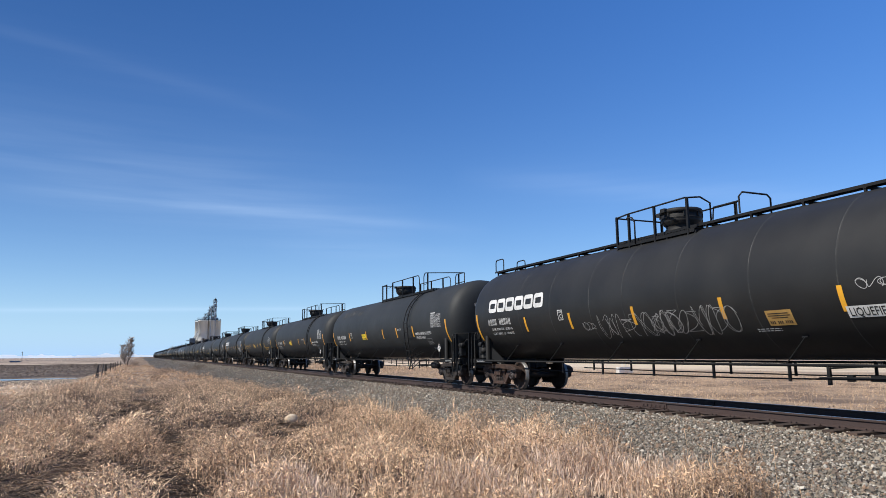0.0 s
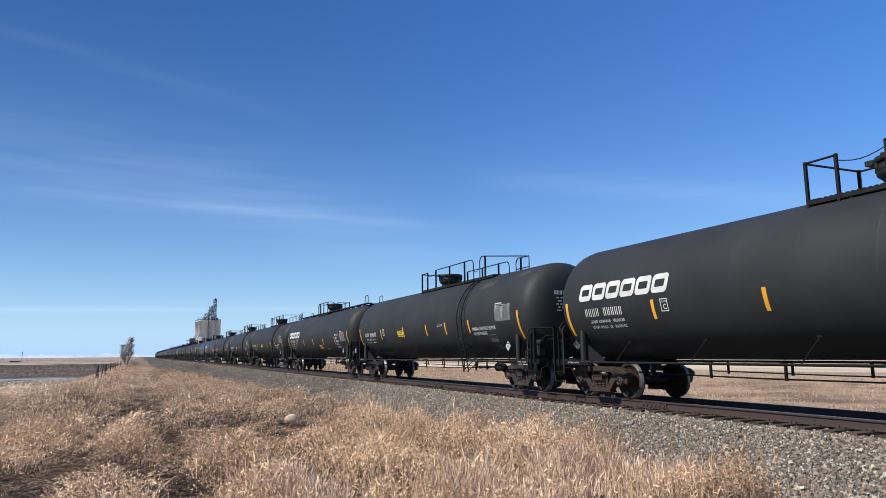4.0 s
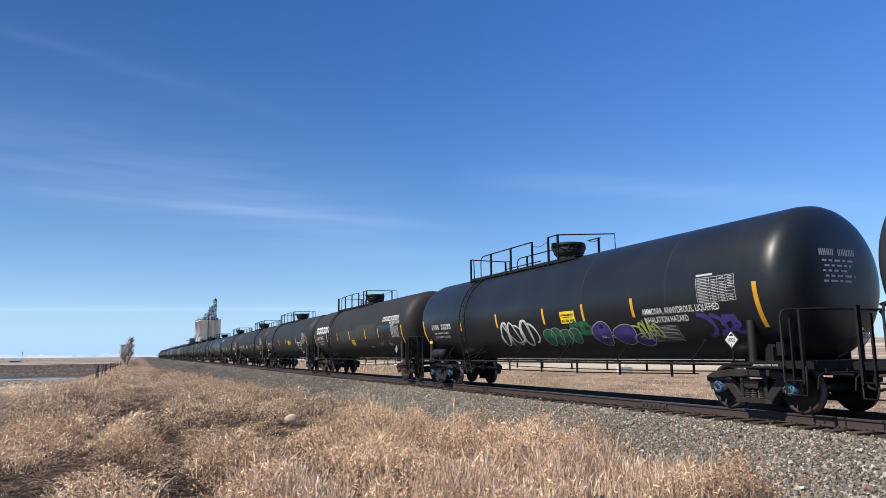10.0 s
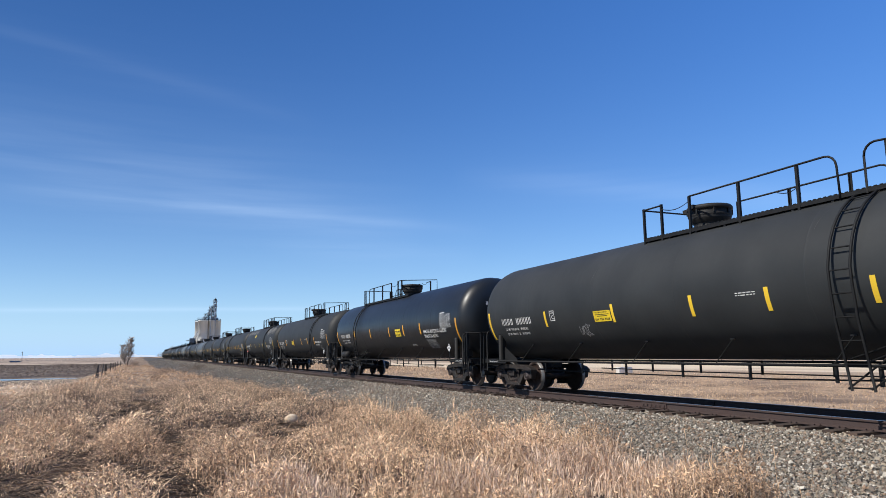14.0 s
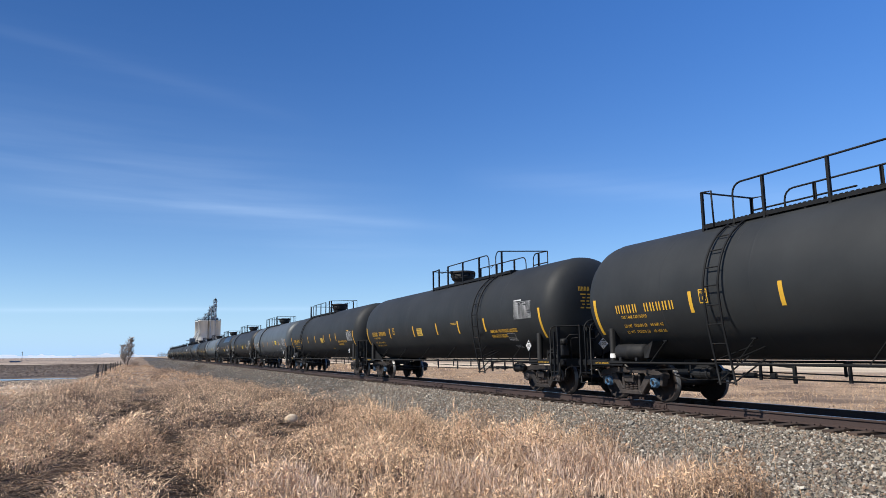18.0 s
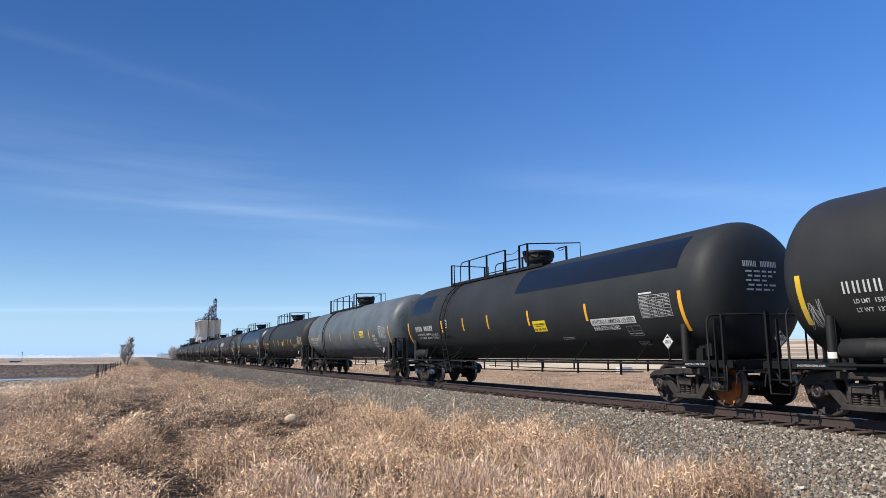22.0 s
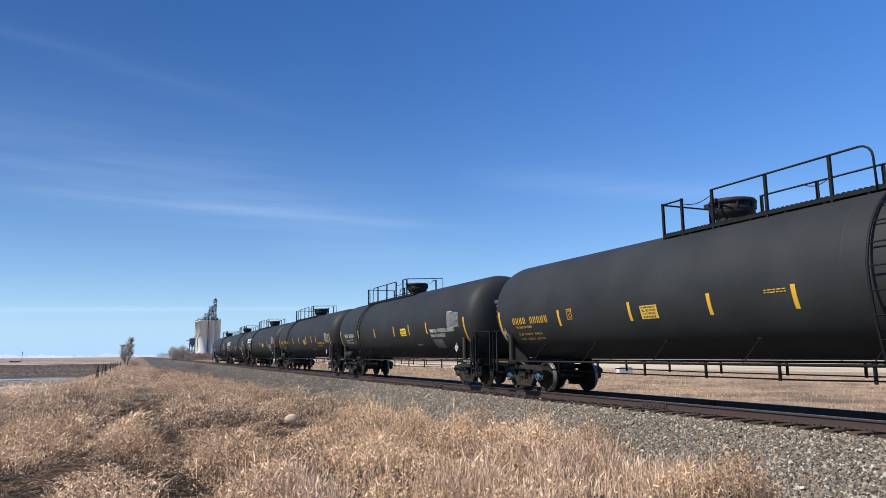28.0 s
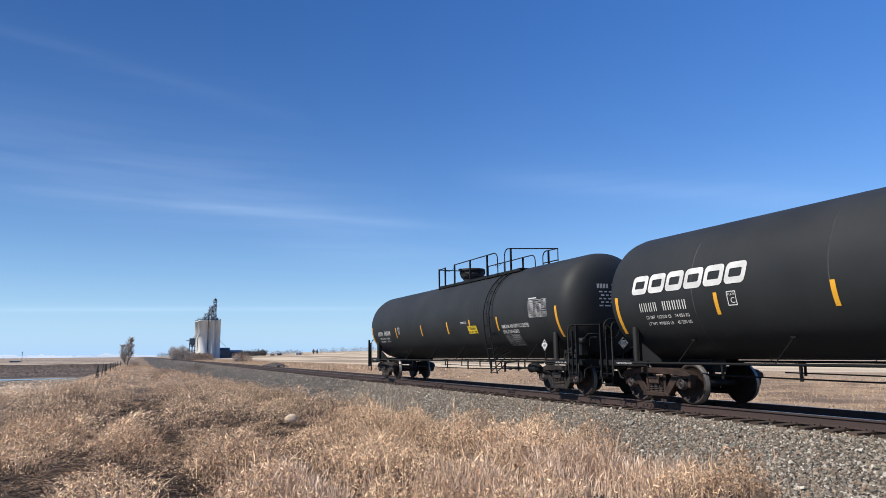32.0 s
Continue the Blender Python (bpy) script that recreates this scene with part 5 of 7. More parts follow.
    # hazard lettering
    if logo or paint in ("grey", "pale"):
        lines = (["LIQUEFIED", "ANHYDROUS AMMONIA", "INHALATION HAZARD"] if style == "short" else ["ANHYDROUS AMMONIA", "INHALATION HAZARD", "LIQUEFIED"]) if paint not in ("grey", "pale") else ["AMMONIA", "ANHYDROUS", "LIQUEFIED", "INHALATION HAZARD"] if k == 22 else ["AMMONIA", "ANHYDROUS", "LIQUEFIED", "INHALATION", "HAZARD"]
    elif k == 24:
        lines = ["ANHYDROUS AMMONIA LIQUEFIED", "INHALATION HAZARD"]
    else:
        lines = ["AMMONIA, ANHYDROUS, LIQUEFIED", "INHALATION HAZARD"]
    if k == 0:
        lines = ["LIQUEFIED"]
    if k == 6:
        lines = ["ANHYDROUS", "AMMONIA", "INHALATION", "HAZARD", "LIQUEFIED"]
    size = 0.155 if logo else 0.13 if paint == "pale" else 0.135 if paint == "grey" else 0.145 if style == "behind" and k != 23 else 0.122
    hs, hz = (5.22 - (0.25 if k == 24 else 0), 2.02 + up - (0.05 if style == "behind" else 0)) if len(lines) < 4 else (5.75 if k == 22 else 5.95, 2.08)
    if style == "short":
        hs, hz = (5.45, 2.18) if k else (5.35, 1.78)
    if k == 6:
        size, hs, hz = 0.135, 5.98, 2.34
    if letters == "yellow" or k == 24:
        size, hz = 0.118, hz - 0.13
    if k == 19:
        lines, size, hz = ["ANHYDROUS AMMONIA", "INHALATION HAZARD"], 0.15, 1.98
        mark("repainted_panel", "d", lambda bm: patch_faces(bm, 5.1, 7.5, 1.58, 0, 0.62, 0.003), REPAINT, car, "square of fresher black paint")
    if k == 10:
        size, hs = 0.118, 5.72
    if k == 12:
        lines, hs, hz = ["ANHYDROUS AMMONIA LIQUEFIED", "INHALATION HAZARD"], 5.95, 2.84
    plates = k in (0, 10, 12, 15, 24, 28)

    start = hs

    def hazard(bm):
        for i, line in enumerate(lines):
            w = min(2.42, 0.083 * len(line) * size / 0.155 * (1.10 if size == 0.145 or k == 35 else 0.94 if size == 0.122 else 1.02))
            h, hs = -(size + 0.06) * i, (start + 1.05 if k == 12 and i else start)
            if plates and not (k in (12, 15, 24) and i):
                patch_faces(bm, hs - 0.04, hs + w + 0.04, hz, h - 0.035, h + size + 0.03, 0.009, 0)
            text_faces(bm, line, size, lambda u, v: on_tank(hs + u, hz, h + v, 0.014), 1 if plates and not (k in (12, 15, 24) and i) else 0, w)
    mark("hazard_lettering", (tuple(lines), plates, hs, hz, size), hazard, (ink, INK) if plates else ink, car)
    tz = 2.62 if style == "short" or paint in ("grey", "pale") else 2.80 + up * 0.5
    drop = letters == "yellow" and style == "behind" or k in (12, 24)
    tz, tx = (tz - 0.33, 7.03 if k == 24 else 7.14 if k == 12 else 7.28) if drop else (tz - (0.10 if style == "behind" or k in (6, 10) else 0), 7.22 if k == 18 else 7.08)
    mark("data_table", ("t", tz, tx), lambda bm: table_marks(bm, tx, tz, 1.05, 0.52, 8, 3), TABLE, car)
    mark("table_heading", ("th", tz, tx), lambda bm: patch_faces(bm, tx, tx + 0.47, tz + 0.04, 0, 0.04), ink if drop else TABLE, car)
    if (style == "behind" and letters == "white" and paint not in ("grey", "pale") and k not in (12, 23, 24)) or k == 35:
        mark("spring_table", "st", lambda bm: table_marks(bm, 5.25, 1.80, 0.95, 0.44, 6, 1), SCRAWL_PALE, car)
    elif not (letters == "yellow" and style == "behind"):
        px = 7.35 if paint in ("grey", "pale") else 6.3
        mark("notice_panel", ("np", px), lambda bm: (table_marks(bm, px, 1.84, 0.5, 0.28, 2, 1), small_lines(bm, px + 0.1, px + 0.5, 1.45, 3, 0.03, 0.06, 4)), SCRAWL_PALE, car)
    # leading head: number and capacity lines as bars
    def head_lines(bm):
        def spot(u, v):
            r = math.hypot(u, v - ZC)
            return (head_x(r) + 0.008, u, v)

        def bar(a, b, z0, z1):
            q = [bm.verts.new(spot(u, v)) for u, v in ((a, z0), (b, z0), (b, z1), (a, z1))]
            bm.faces.new(q)
        for i in range(10):
            if i != 4:
                bar(-0.60 + 0.10 * i, -0.60 + 0.10 * i + 0.028, 3.02, 3.15)
                bar(-0.60 + 0.10 * i + 0.045, -0.60 + 0.10 * i + 0.073, 3.02, 3.15)
        rng = random.Random(k)
        for j in range(5):
            a, end = -0.55 + 0.06 * (j % 2), 0.35 - 0.12 * (j % 3)
            while a < end:
                w = rng.uniform(0.08, 0.2)
                bar(a, min(end, a + w), 2.90 - 0.10 * j, 2.94 - 0.10 * j)
                a += w + 0.06
    mark("head_lettering", ("h", k % 4), head_lines, ink, car)
    diamond_placard(car, (7.92, -1.52, 1.43))
    diamond_placard(car, (9.60, -1.20, 1.42) if style == "short" else (9.68, -0.04, 1.46), 42 if style == "short" else 84)
    # paint on the underframe
    def shoe_lines(bm):
        for x in (-8.95, 8.35):
            text_faces(bm, "2 INCH TREAD COND. SHOES", 0.038, lambda u, v: (x + u, -1.454, 0.912 + v), width=0.58)
    mark("shoe_lettering", "sl", shoe_lines, ink, car)
    if paint in ("gloss", "patched") or k in (4, 6, 13, 19, 21, 23, 24, 26, 28, 29, 31, 32, 34):
        reservoir(car, 8.75 if style != "behind" else -7.58, -1.12 if style != "behind" else -1.3, k in (19, 21, 23, 24, 26, 32))
    if k in (0, 12, 22, 25, 33):
        control_valve(car, -1)
    if k == 33:
        hand_brake(car, -1)
    tip = YELLOW if k in (11, 13, 27, 29) else PINK if k == 18 else WHITE if k in (19, 21, 23, 26) else None
    if tip:
        z = 1.06 if k in (19, 21, 23, 26) else 1.62
        mark("painted_post_band", z, lambda bm: lathe(bm, [(z, 0.077), (z + 0.11, 0.077)], 10, "z", (-8.28, -1.36, 0)), tip, car, {18: "faded pink tag"}.get(k, "small painted band on the post"))
    # wear and spray paint
    white_tops = {1: [(-6.9, 3.5, 0.6, 0.4), (-5.4, 3.58, 0.9, 0.45), (-3.8, 3.45, 0.7, 0.3)], 5: [(6.0, 3.6, 1.2, 0.4), (8.2, 3.8, 0.9, 0.3)], 7: [(-5.9, 3.45, 0.9, 0.4), (-4.0, 3.5, 0.9, 0.4), (-2.4, 3.5, 0.8, 0.35), (6.2, 3.55, 1.0, 0.3), (7.5, 3.6, 1.3, 0.3), (5.5, 3.0, 0.5, 0.2)],
                  8: [(-7.9, 3.2, 0.6, 0.35), (-6.2, 3.42, 1.4, 0.42), (-4.2, 3.5, 1.4, 0.42), (3.0, 3.6, 1.0, 0.3)], 9: [(-7.8, 3.55, 1.0, 0.5), (-6.0, 3.6, 1.2, 0.45), (-7.9, 3.0, 0.6, 0.25), (-3.8, 3.6, 1.2, 0.35)],
                  18: [(-7.4, 3.55, 0.9, 0.5), (-5.7, 3.6, 1.1, 0.5), (-4.1, 3.6, 1.1, 0.5), (-2.4, 3.62, 1.2, 0.5), (5.6, 3.5, 1.7, 0.75), (7.6, 3.55, 1.7, 0.75)],
                  10: [(-2.5, 2.2, 0.9, 0.55), (-1.5, 2.3, 0.9, 0.6)], 23: [(-5.75, 1.86, 0.32, 0.20), (-5.6, 1.80, 0.42, 0.14)], 24: [(-8.45, 1.80, 0.22, 0.4)]}
    if k in white_tops:
        mark("rubbed_patch", k, lambda bm: scuffs(bm, white_tops[k], k), CHALK if k == 18 else SCUFF, car, "pale rubbed patch in the black enamel")
    if k in (10, 28):
        mark("rust_stain", k, lambda bm: scuffs(bm, [(2.6, 3.3, 0.3, 0.35), (3.0, 3.55, 0.3, 0.3), (8.05, 3.25, 0.22, 0.4), (8.15, 3.45, 0.2, 0.3), (-3.2, 3.0, 0.22, 0.25)], k + 90), STAIN, car, "reddish rust stain on the shoulder of the tank")
    seams = random.Random(k + 40)

    def scratches(bm):
        for _ in range(3):
            s, z = seams.uniform(-7.5, 7.8), seams.uniform(2.7, 3.5)
            l = seams.uniform(0.2, 0.55)
            ribbon(bm, [(s + 0.10 * (i / 6) ** 2, l * i / 6) for i in range(7)], 0.007, z, 0.005)
    mark("scratch", k, scratches, FAINT, car)
    if k in (7, 22):
        def bands(bm):
            for j, s0 in enumerate((-0.55, -0.3, -0.05) if k == 7 else (-4.3, -3.9, -3.2, -2.9)):
                ribbon(bm, [(s0 + 0.10 * math.sin(i * 0.35 + j), 1.35 * i / 12) for i in range(13)], 0.014 if k == 7 else 0.03, 2.0, 0.005)
        mark("scratch", ("bands", k), bands, FAINT if k == 7 else SCUFF, car, "pale upright rub marks")
    if k == 0:
        mark("spray_paint", "a", lambda bm: (scrawl(bm, -1.7, 1.3, 1.85, 0.62, 5, 0.010, 9), scrawl(bm, 0.4, 2.9, 1.85, 0.70, 8, 0.009, 9), scrawl(bm, -2.4, -1.9, 1.9, 0.25, 18, 0.008, 4), scrawl(bm, 5.6, 6.9, 2.3, 0.16, 9, 0.012, 6)), SCRAWL_PALE, car, "thin white spray-painted scrawl")
    tags = {8: (5.6, 6.6, 1.75, 0.5, 4), 9: (-8.42, -8.10, 1.92, 0.26, 4), 10: (-8.40, -7.95, 2.00, 0.34, 4), 12: (-8.45, -7.90, 2.12, 0.42, 6), 15: (-3.6, -3.1, 1.80, 0.34, 4), 23: (-8.75, -8.35, 1.80, 0.55, 5), 24: (-6.25, -5.55, 1.92, 0.20, 7), 30: (-8.75, -8.42, 1.78, 0.42, 6), 31: (-6.05, -5.6, 1.90, 0.30, 6)}
    if k in tags:
        s0, s1, z, size, loops = tags[k]
        mark("spray_paint", ("b", k), lambda bm: scrawl(bm, s0, s1, z, size, k, 0.010, loops), PINK if k == 31 else SCRAWL_PALE, car, "thin red spray-painted scrawl" if k == 31 else "thin white spray-painted scrawl")
    if k == 11:
        mark("spray_paint", "white", lambda bm: scrawl(bm, -2.1, 0.2, 1.80, 0.75, 21, 0.05, 5), WHITE, car, "white spray-painted scrawl")
        mark("spray_paint", "green", lambda bm: [blob(bm, 0.75 + 0.45 * i, 0.02 * (i % 2), 0.30, 0.30 - 0.02 * i, 1.66, 0.008 + 0.002 * (i % 2), 1, i) for i in range(4)] + [scrawl(bm, 2.0, 2.9, 1.85, 0.6, 31, 0.09, 3, 1)], (SCRAWL_PALE, GREEN), car, "green spray-painted lobes with pale outlines")
        mark("spray_paint", "purple", lambda bm: [blob(bm, x, y, rx, ry, 1.60, 0.008 + 0.003 * (i % 2), 1, i + 9) for i, (x, y, rx, ry) in enumerate(((3.35, 0.1, 0.42, 0.36), (4.25, 0.05, 0.46, 0.30), (4.9, -0.12, 0.40, 0.2)))] + [scrawl(bm, 7.0, 8.2, 1.75, 0.6, 77, 0.10, 4, 1)], (SCRAWL_PALE, PURPLE), car, "purple spray-painted lobes with pale outlines")
        mark("spray_paint", "lime", lambda bm: scrawl(bm, 4.75, 5.6, 1.70, 0.5, 55, 0.04, 5), LIME, car, "lime green spray-painted scrawl")
    if k == 12:
        mark("spray_paint", "cap", lambda bm: scrawl(bm, 5.0, 5.6, 1.72, 0.16, 5, 0.012, 3), SCRAWL_PALE, car)
    if k == 24:
        mark("repainted_panel", "n", lambda bm: patch_faces(bm, 0.85, 8.3, 3.08, 0, 0.95, 0.004), NAVY, car, "glossy dark blue repainted panel")
        mark("repainted_panel", "n2", lambda bm: patch_faces(bm, -8.3, -6.2, 2.9, 0, 0.8, 0.004), NAVY, car)
    if k in (10, 4):
        mark("repainted_panel", "a", lambda bm: (patch_faces(bm, 4.6, 8.0, 1.75, 0, 1.25, 0.003), patch_faces(bm, 0.9, 3.6, 1.5, 0, 0.8, 0.003)), REPAINT, car, "square of fresher black paint")
    if k == 12:
        mark("repainted_panel", "o", lambda bm: (patch_faces(bm, -2.2, 1.4, 1.95, 0, 0.62, 0.0025), patch_faces(bm, 1.4, 4.7, 2.0, 0, 0.78, 0.0025)), OLIVE, car, "square of faded olive-grey paint")
        mark("repainted_panel", "b", lambda bm: (patch_faces(bm, 5.25, 7.1, 2.25, 0, 0.38, 0.003), patch_faces(bm, 5.0, 6.4, 2.0, 0, 0.25, 0.003)), NAVY, car, "square of fresher black paint")
    if k == 28:
        mark("repainted_panel", "c", lambda bm: patch_faces(bm, 5.6, 7.2, 2.85, 0, 0.22, 0.004), NAVY, car, "dark blue painted-over band")


LOOK = {"black": "satin black", "gloss": "glossy blue-black", "dusty": "dusty faded black", "brown": "sun-bleached brownish black", "patched": "black patched and rust-stained", "grey": "weathered dark grey", "pale": "weathered pale grey"}
SHAPE = {"short": "full-length roof walkway and end hoops", "ahead": "roof platform and ladder toward its leading end", "behind": "roof platform and ladder toward its trailing end"}
for k, (style, paint, letters) in enumerate(TRAIN):
    letter_car(cars[k], k, style, paint, letters)
    extra = {0: ", white scrawl", 11: ", purple and green graffiti", 24: ", dark blue repainted panel", 18: ", rubbed pale patches"}.get(k, "")
    tagged(cars[k], f"{LOOK[paint]} tank car, {letters} lettering, {SHAPE[style].split(' and ')[0]}{extra}", "tank car", "tank cars of the train")
for k, ends in ((8, (1,)), (11, (-1, 1)), (13, (-1, 1)), (18, (1,)), (19, (-1,)), (20, (-1,)), (21, (-1,)), (24, (-1,)), (27, (-1, 1)), (30, (-1,))):
    for truck in [o for o in cars[k].children if o.name.startswith("truck") and (1 if o.location.x > 0 else -1) in ends]:
        for w in [o for o in truck.children if o.name.startswith("wheelset")]:
            w.material_slots[2].link = "OBJECT"
            w.material_slots[2].material = BLUE
for k, (style, paint, letters) in enumerate(TRAIN):
    cast = RUST if k in (0, 4, 6, 10, 12, 22, 25, 28, 33, 34) else BLACK_CAST if k in (11, 13, 16, 27, 29, 31) else GREY_CAST
    for truck in [o for o in cars[k].children if o.name.startswith("truck")]:
        for o in truck.children:
            if o.name.startswith(("side_frame", "bolster")):
                o.material_slots[0].link = "OBJECT"
                o.material_slots[0].material = cast
front = max((o for o in cars[24].children if o.name.startswith("truck")), key=lambda o: o.location.x)
hot = max((o for o in front.children if o.name.startswith("wheelset")), key=lambda o: o.matrix_parent_inverse.translation.x)
hot.material_slots[3].link = "OBJECT"
hot.material_slots[3].material = ORANGE

# dark splashes on the pale car's leading head
def splashes(bm):
    rng = random.Random(3)
    for _ in range(18):
        a, r, size = rng.uniform(0, 6.28), R * rng.uniform(0.45, 0.95), rng.uniform(0.015, 0.042)
        u, v = -abs(r * math.cos(a)) * 0.9 + 0.1, r * math.sin(a) * 0.8 + 0.35
        ring = []
        for i in range(8):
            x, z = u + size * math.cos(i * 0.785), v + size * 1.2 * math.sin(i * 0.785)
            ring.append(bm.verts.new((head_x(math.hypot(x, z)) + 0.006, x, z + ZC)))
        bm.faces.new(ring)


mark("splash_marks", "s", splashes, SPLASH, cars[25], "dark oily splashes")
for k, (style, _, letters) in enumerate(TRAIN):
    if letters == "yellow":
        deck = next(o for o in cars[k].children if o.name.startswith("service_platform"))
        a, b = (-1.2, 4.2) if style == "ahead" else (-4.6, -0.75)
        mark("toe_board", style, lambda bm: (box(bm, ((a + b) / 2, 0.50, 4.13), (b - a, 0.05, 0.22)), [box(bm, (a + (b - a) * i / 4, 0.54, 4.12), (0.05, 0.05, 0.24)) for i in range(5)]), FITTING, deck)
# some cars carry their ladder and platform a little farther forward
for k in range(len(cars)):
    if k in (7, 35):
        for o in cars[k].children:
            if o.name.startswith("service_platform"):
                o.location.x -= 0.25
for k in (12, 19, 21, 22, 25, 26, 27, 32, 33):
    for o in cars[k].children:
        if o.name.startswith("side_ladder"):
            o.location.x += {27: 0.0, 22: 0.70, 25: 0.70, 19: 0.12, 21: 0.12, 26: 0.12, 32: 0.12}.get(k, 0.25)
        elif o.name.startswith("service_platform"):
            o.location.x += {27: 0.25, 33: 0.42, 22: 0.0, 25: 0.0}.get(k, 0.16)


# ---- far scenery ----
CONCRETE = material("pale_silo_concrete", (0.66, 0.66, 0.62), 0.9, vary=0.14, scale=0.15, fine=1.2, tint=(0.50, 0.495, 0.465), stretch=(1, 1, 0.2))
GALV = material("galvanised_steel", (0.42, 0.46, 0.49), 0.55, 0.3, vary=0.2, scale=0.5, fine=4)
SHED_BLUE = material("dark_blue_shed_cladding", (0.045, 0.065, 0.10), 0.6, vary=0.15, scale=0.3, fine=4)
SHED_GREY = material("grey_shed_roof", (0.30, 0.31, 0.32), 0.6, vary=0.15, scale=0.3, fine=4)
DARKWIN = material("dark_window", (0.03, 0.035, 0.045), 0.2, vary=0.1)
BARK = material("grey_brown_bark", (0.16, 0.125, 0.10), 0.9, vary=0.3, scale=4, fine=30)
TWIG = material("bare_pale_twigs", (0.54, 0.455, 0.385), 0.9, vary=0.3, scale=0.8, fine=6, island=0.35)
BRUSH = material("red_brown_brush", (0.36, 0.25, 0.18), 0.9, vary=0.3, scale=0.8, fine=6, island=0.35)
NEEDLES = material("dark_spruce", (0.030, 0.042, 0.030), 0.9, vary=0.3, scale=0.5, fine=3, island=0.3)
POSTWOOD = material("weathered_post_timber", (0.13, 0.105, 0.085), 0.95, vary=0.35, scale=5, fine=40, bump=0.5, random_tone=0.3)
# emission and blue-white colour put the distant haze into the ridge itself
SNOW = material("snow_ridge_haze_glow", (0.60, 0.66, 0.74), 1.0, vary=0.06, scale=0.004, fine=0.02, tint=(0.40, 0.49, 0.61))
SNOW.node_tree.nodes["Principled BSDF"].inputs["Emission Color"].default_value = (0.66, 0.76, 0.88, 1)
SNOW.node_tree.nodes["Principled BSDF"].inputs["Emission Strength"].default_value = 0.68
WATER = material("meltwater", (0.02, 0.028, 0.045), 0.14, vary=0.1, fine=2.5, bump=0.15)
STEEL = material("dull_grey_steel", (0.13, 0.165, 0.20), 0.6, 0.2, vary=0.2, scale=0.5, fine=4)
DARK_BRUSH = material("dark_brown_brush", (0.17, 0.105, 0.07), 0.9, vary=0.3, scale=0.8, fine=6, island=0.4)
FAR_TREES = material("far_grey_trees", (0.17, 0.15, 0.14), 0.95, vary=0.25, scale=0.05, fine=0.6, island=0.3)
FAR_BARE = material("far_bare_branches", (0.34, 0.31, 0.30), 0.95, vary=0.25, scale=0.05, fine=0.6, island=0.3)
CLOD = material("ploughed_clods", (0.13, 0.097, 0.075), 0.95, vary=0.3, scale=3, fine=20, island=0.6)
# low leaves dark, upper straw pale: shade inside the tangle put into colour
GRASS_SHADED = material("shade_brown_straw", (0.25, 0.162, 0.107), 0.8, vary=0.22, scale=0.5, fine=3, tint=(0.13, 0.078, 0.049), island=0.6, spread=0.09)
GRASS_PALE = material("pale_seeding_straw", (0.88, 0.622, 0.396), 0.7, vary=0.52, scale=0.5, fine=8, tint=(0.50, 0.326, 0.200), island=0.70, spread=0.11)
GRASS_FAR = material("matted_far_straw", (0.84, 0.575, 0.355), 0.8, vary=0.3, scale=0.12, fine=2, tint=(0.56, 0.345, 0.20), island=0.45, spread=0.10)
GRASS_EAST = material("tawny_tall_straw", (0.78, 0.56, 0.365), 0.8, vary=0.45, scale=0.3, fine=5, tint=(0.46, 0.31, 0.19), island=0.45, spread=0.12)
STUBBLE = material("bleached_stubble", (0.84, 0.665, 0.49), 0.85, vary=0.35, scale=0.3, fine=4, tint=(0.58, 0.43, 0.295), island=0.4, spread=0.12)
STALK = material("pale_pink_straw_stalks", (0.86, 0.655, 0.50), 0.75, vary=0.4, scale=0.8, fine=8, tint=(0.54, 0.385, 0.275), island=0.45, spread=0.12)
ROCKMAT = material("buff_field_stone", (0.66, 0.53, 0.38), 0.9, vary=0.2, scale=9, fine=60, bump=0.4, tint=(0.50, 0.38, 0.26))
WHITEBOX = material("white_painted_concrete", (0.66, 0.65, 0.62), 0.8, vary=0.15, scale=2, fine=20)
RUSTPILE = material("orange_plastic", (0.55, 0.22, 0.06), 0.7, vary=0.3, scale=6, fine=30)


def zg(x, y):
    return float(ground_height(np.array([x]), np.array([y]))[0])


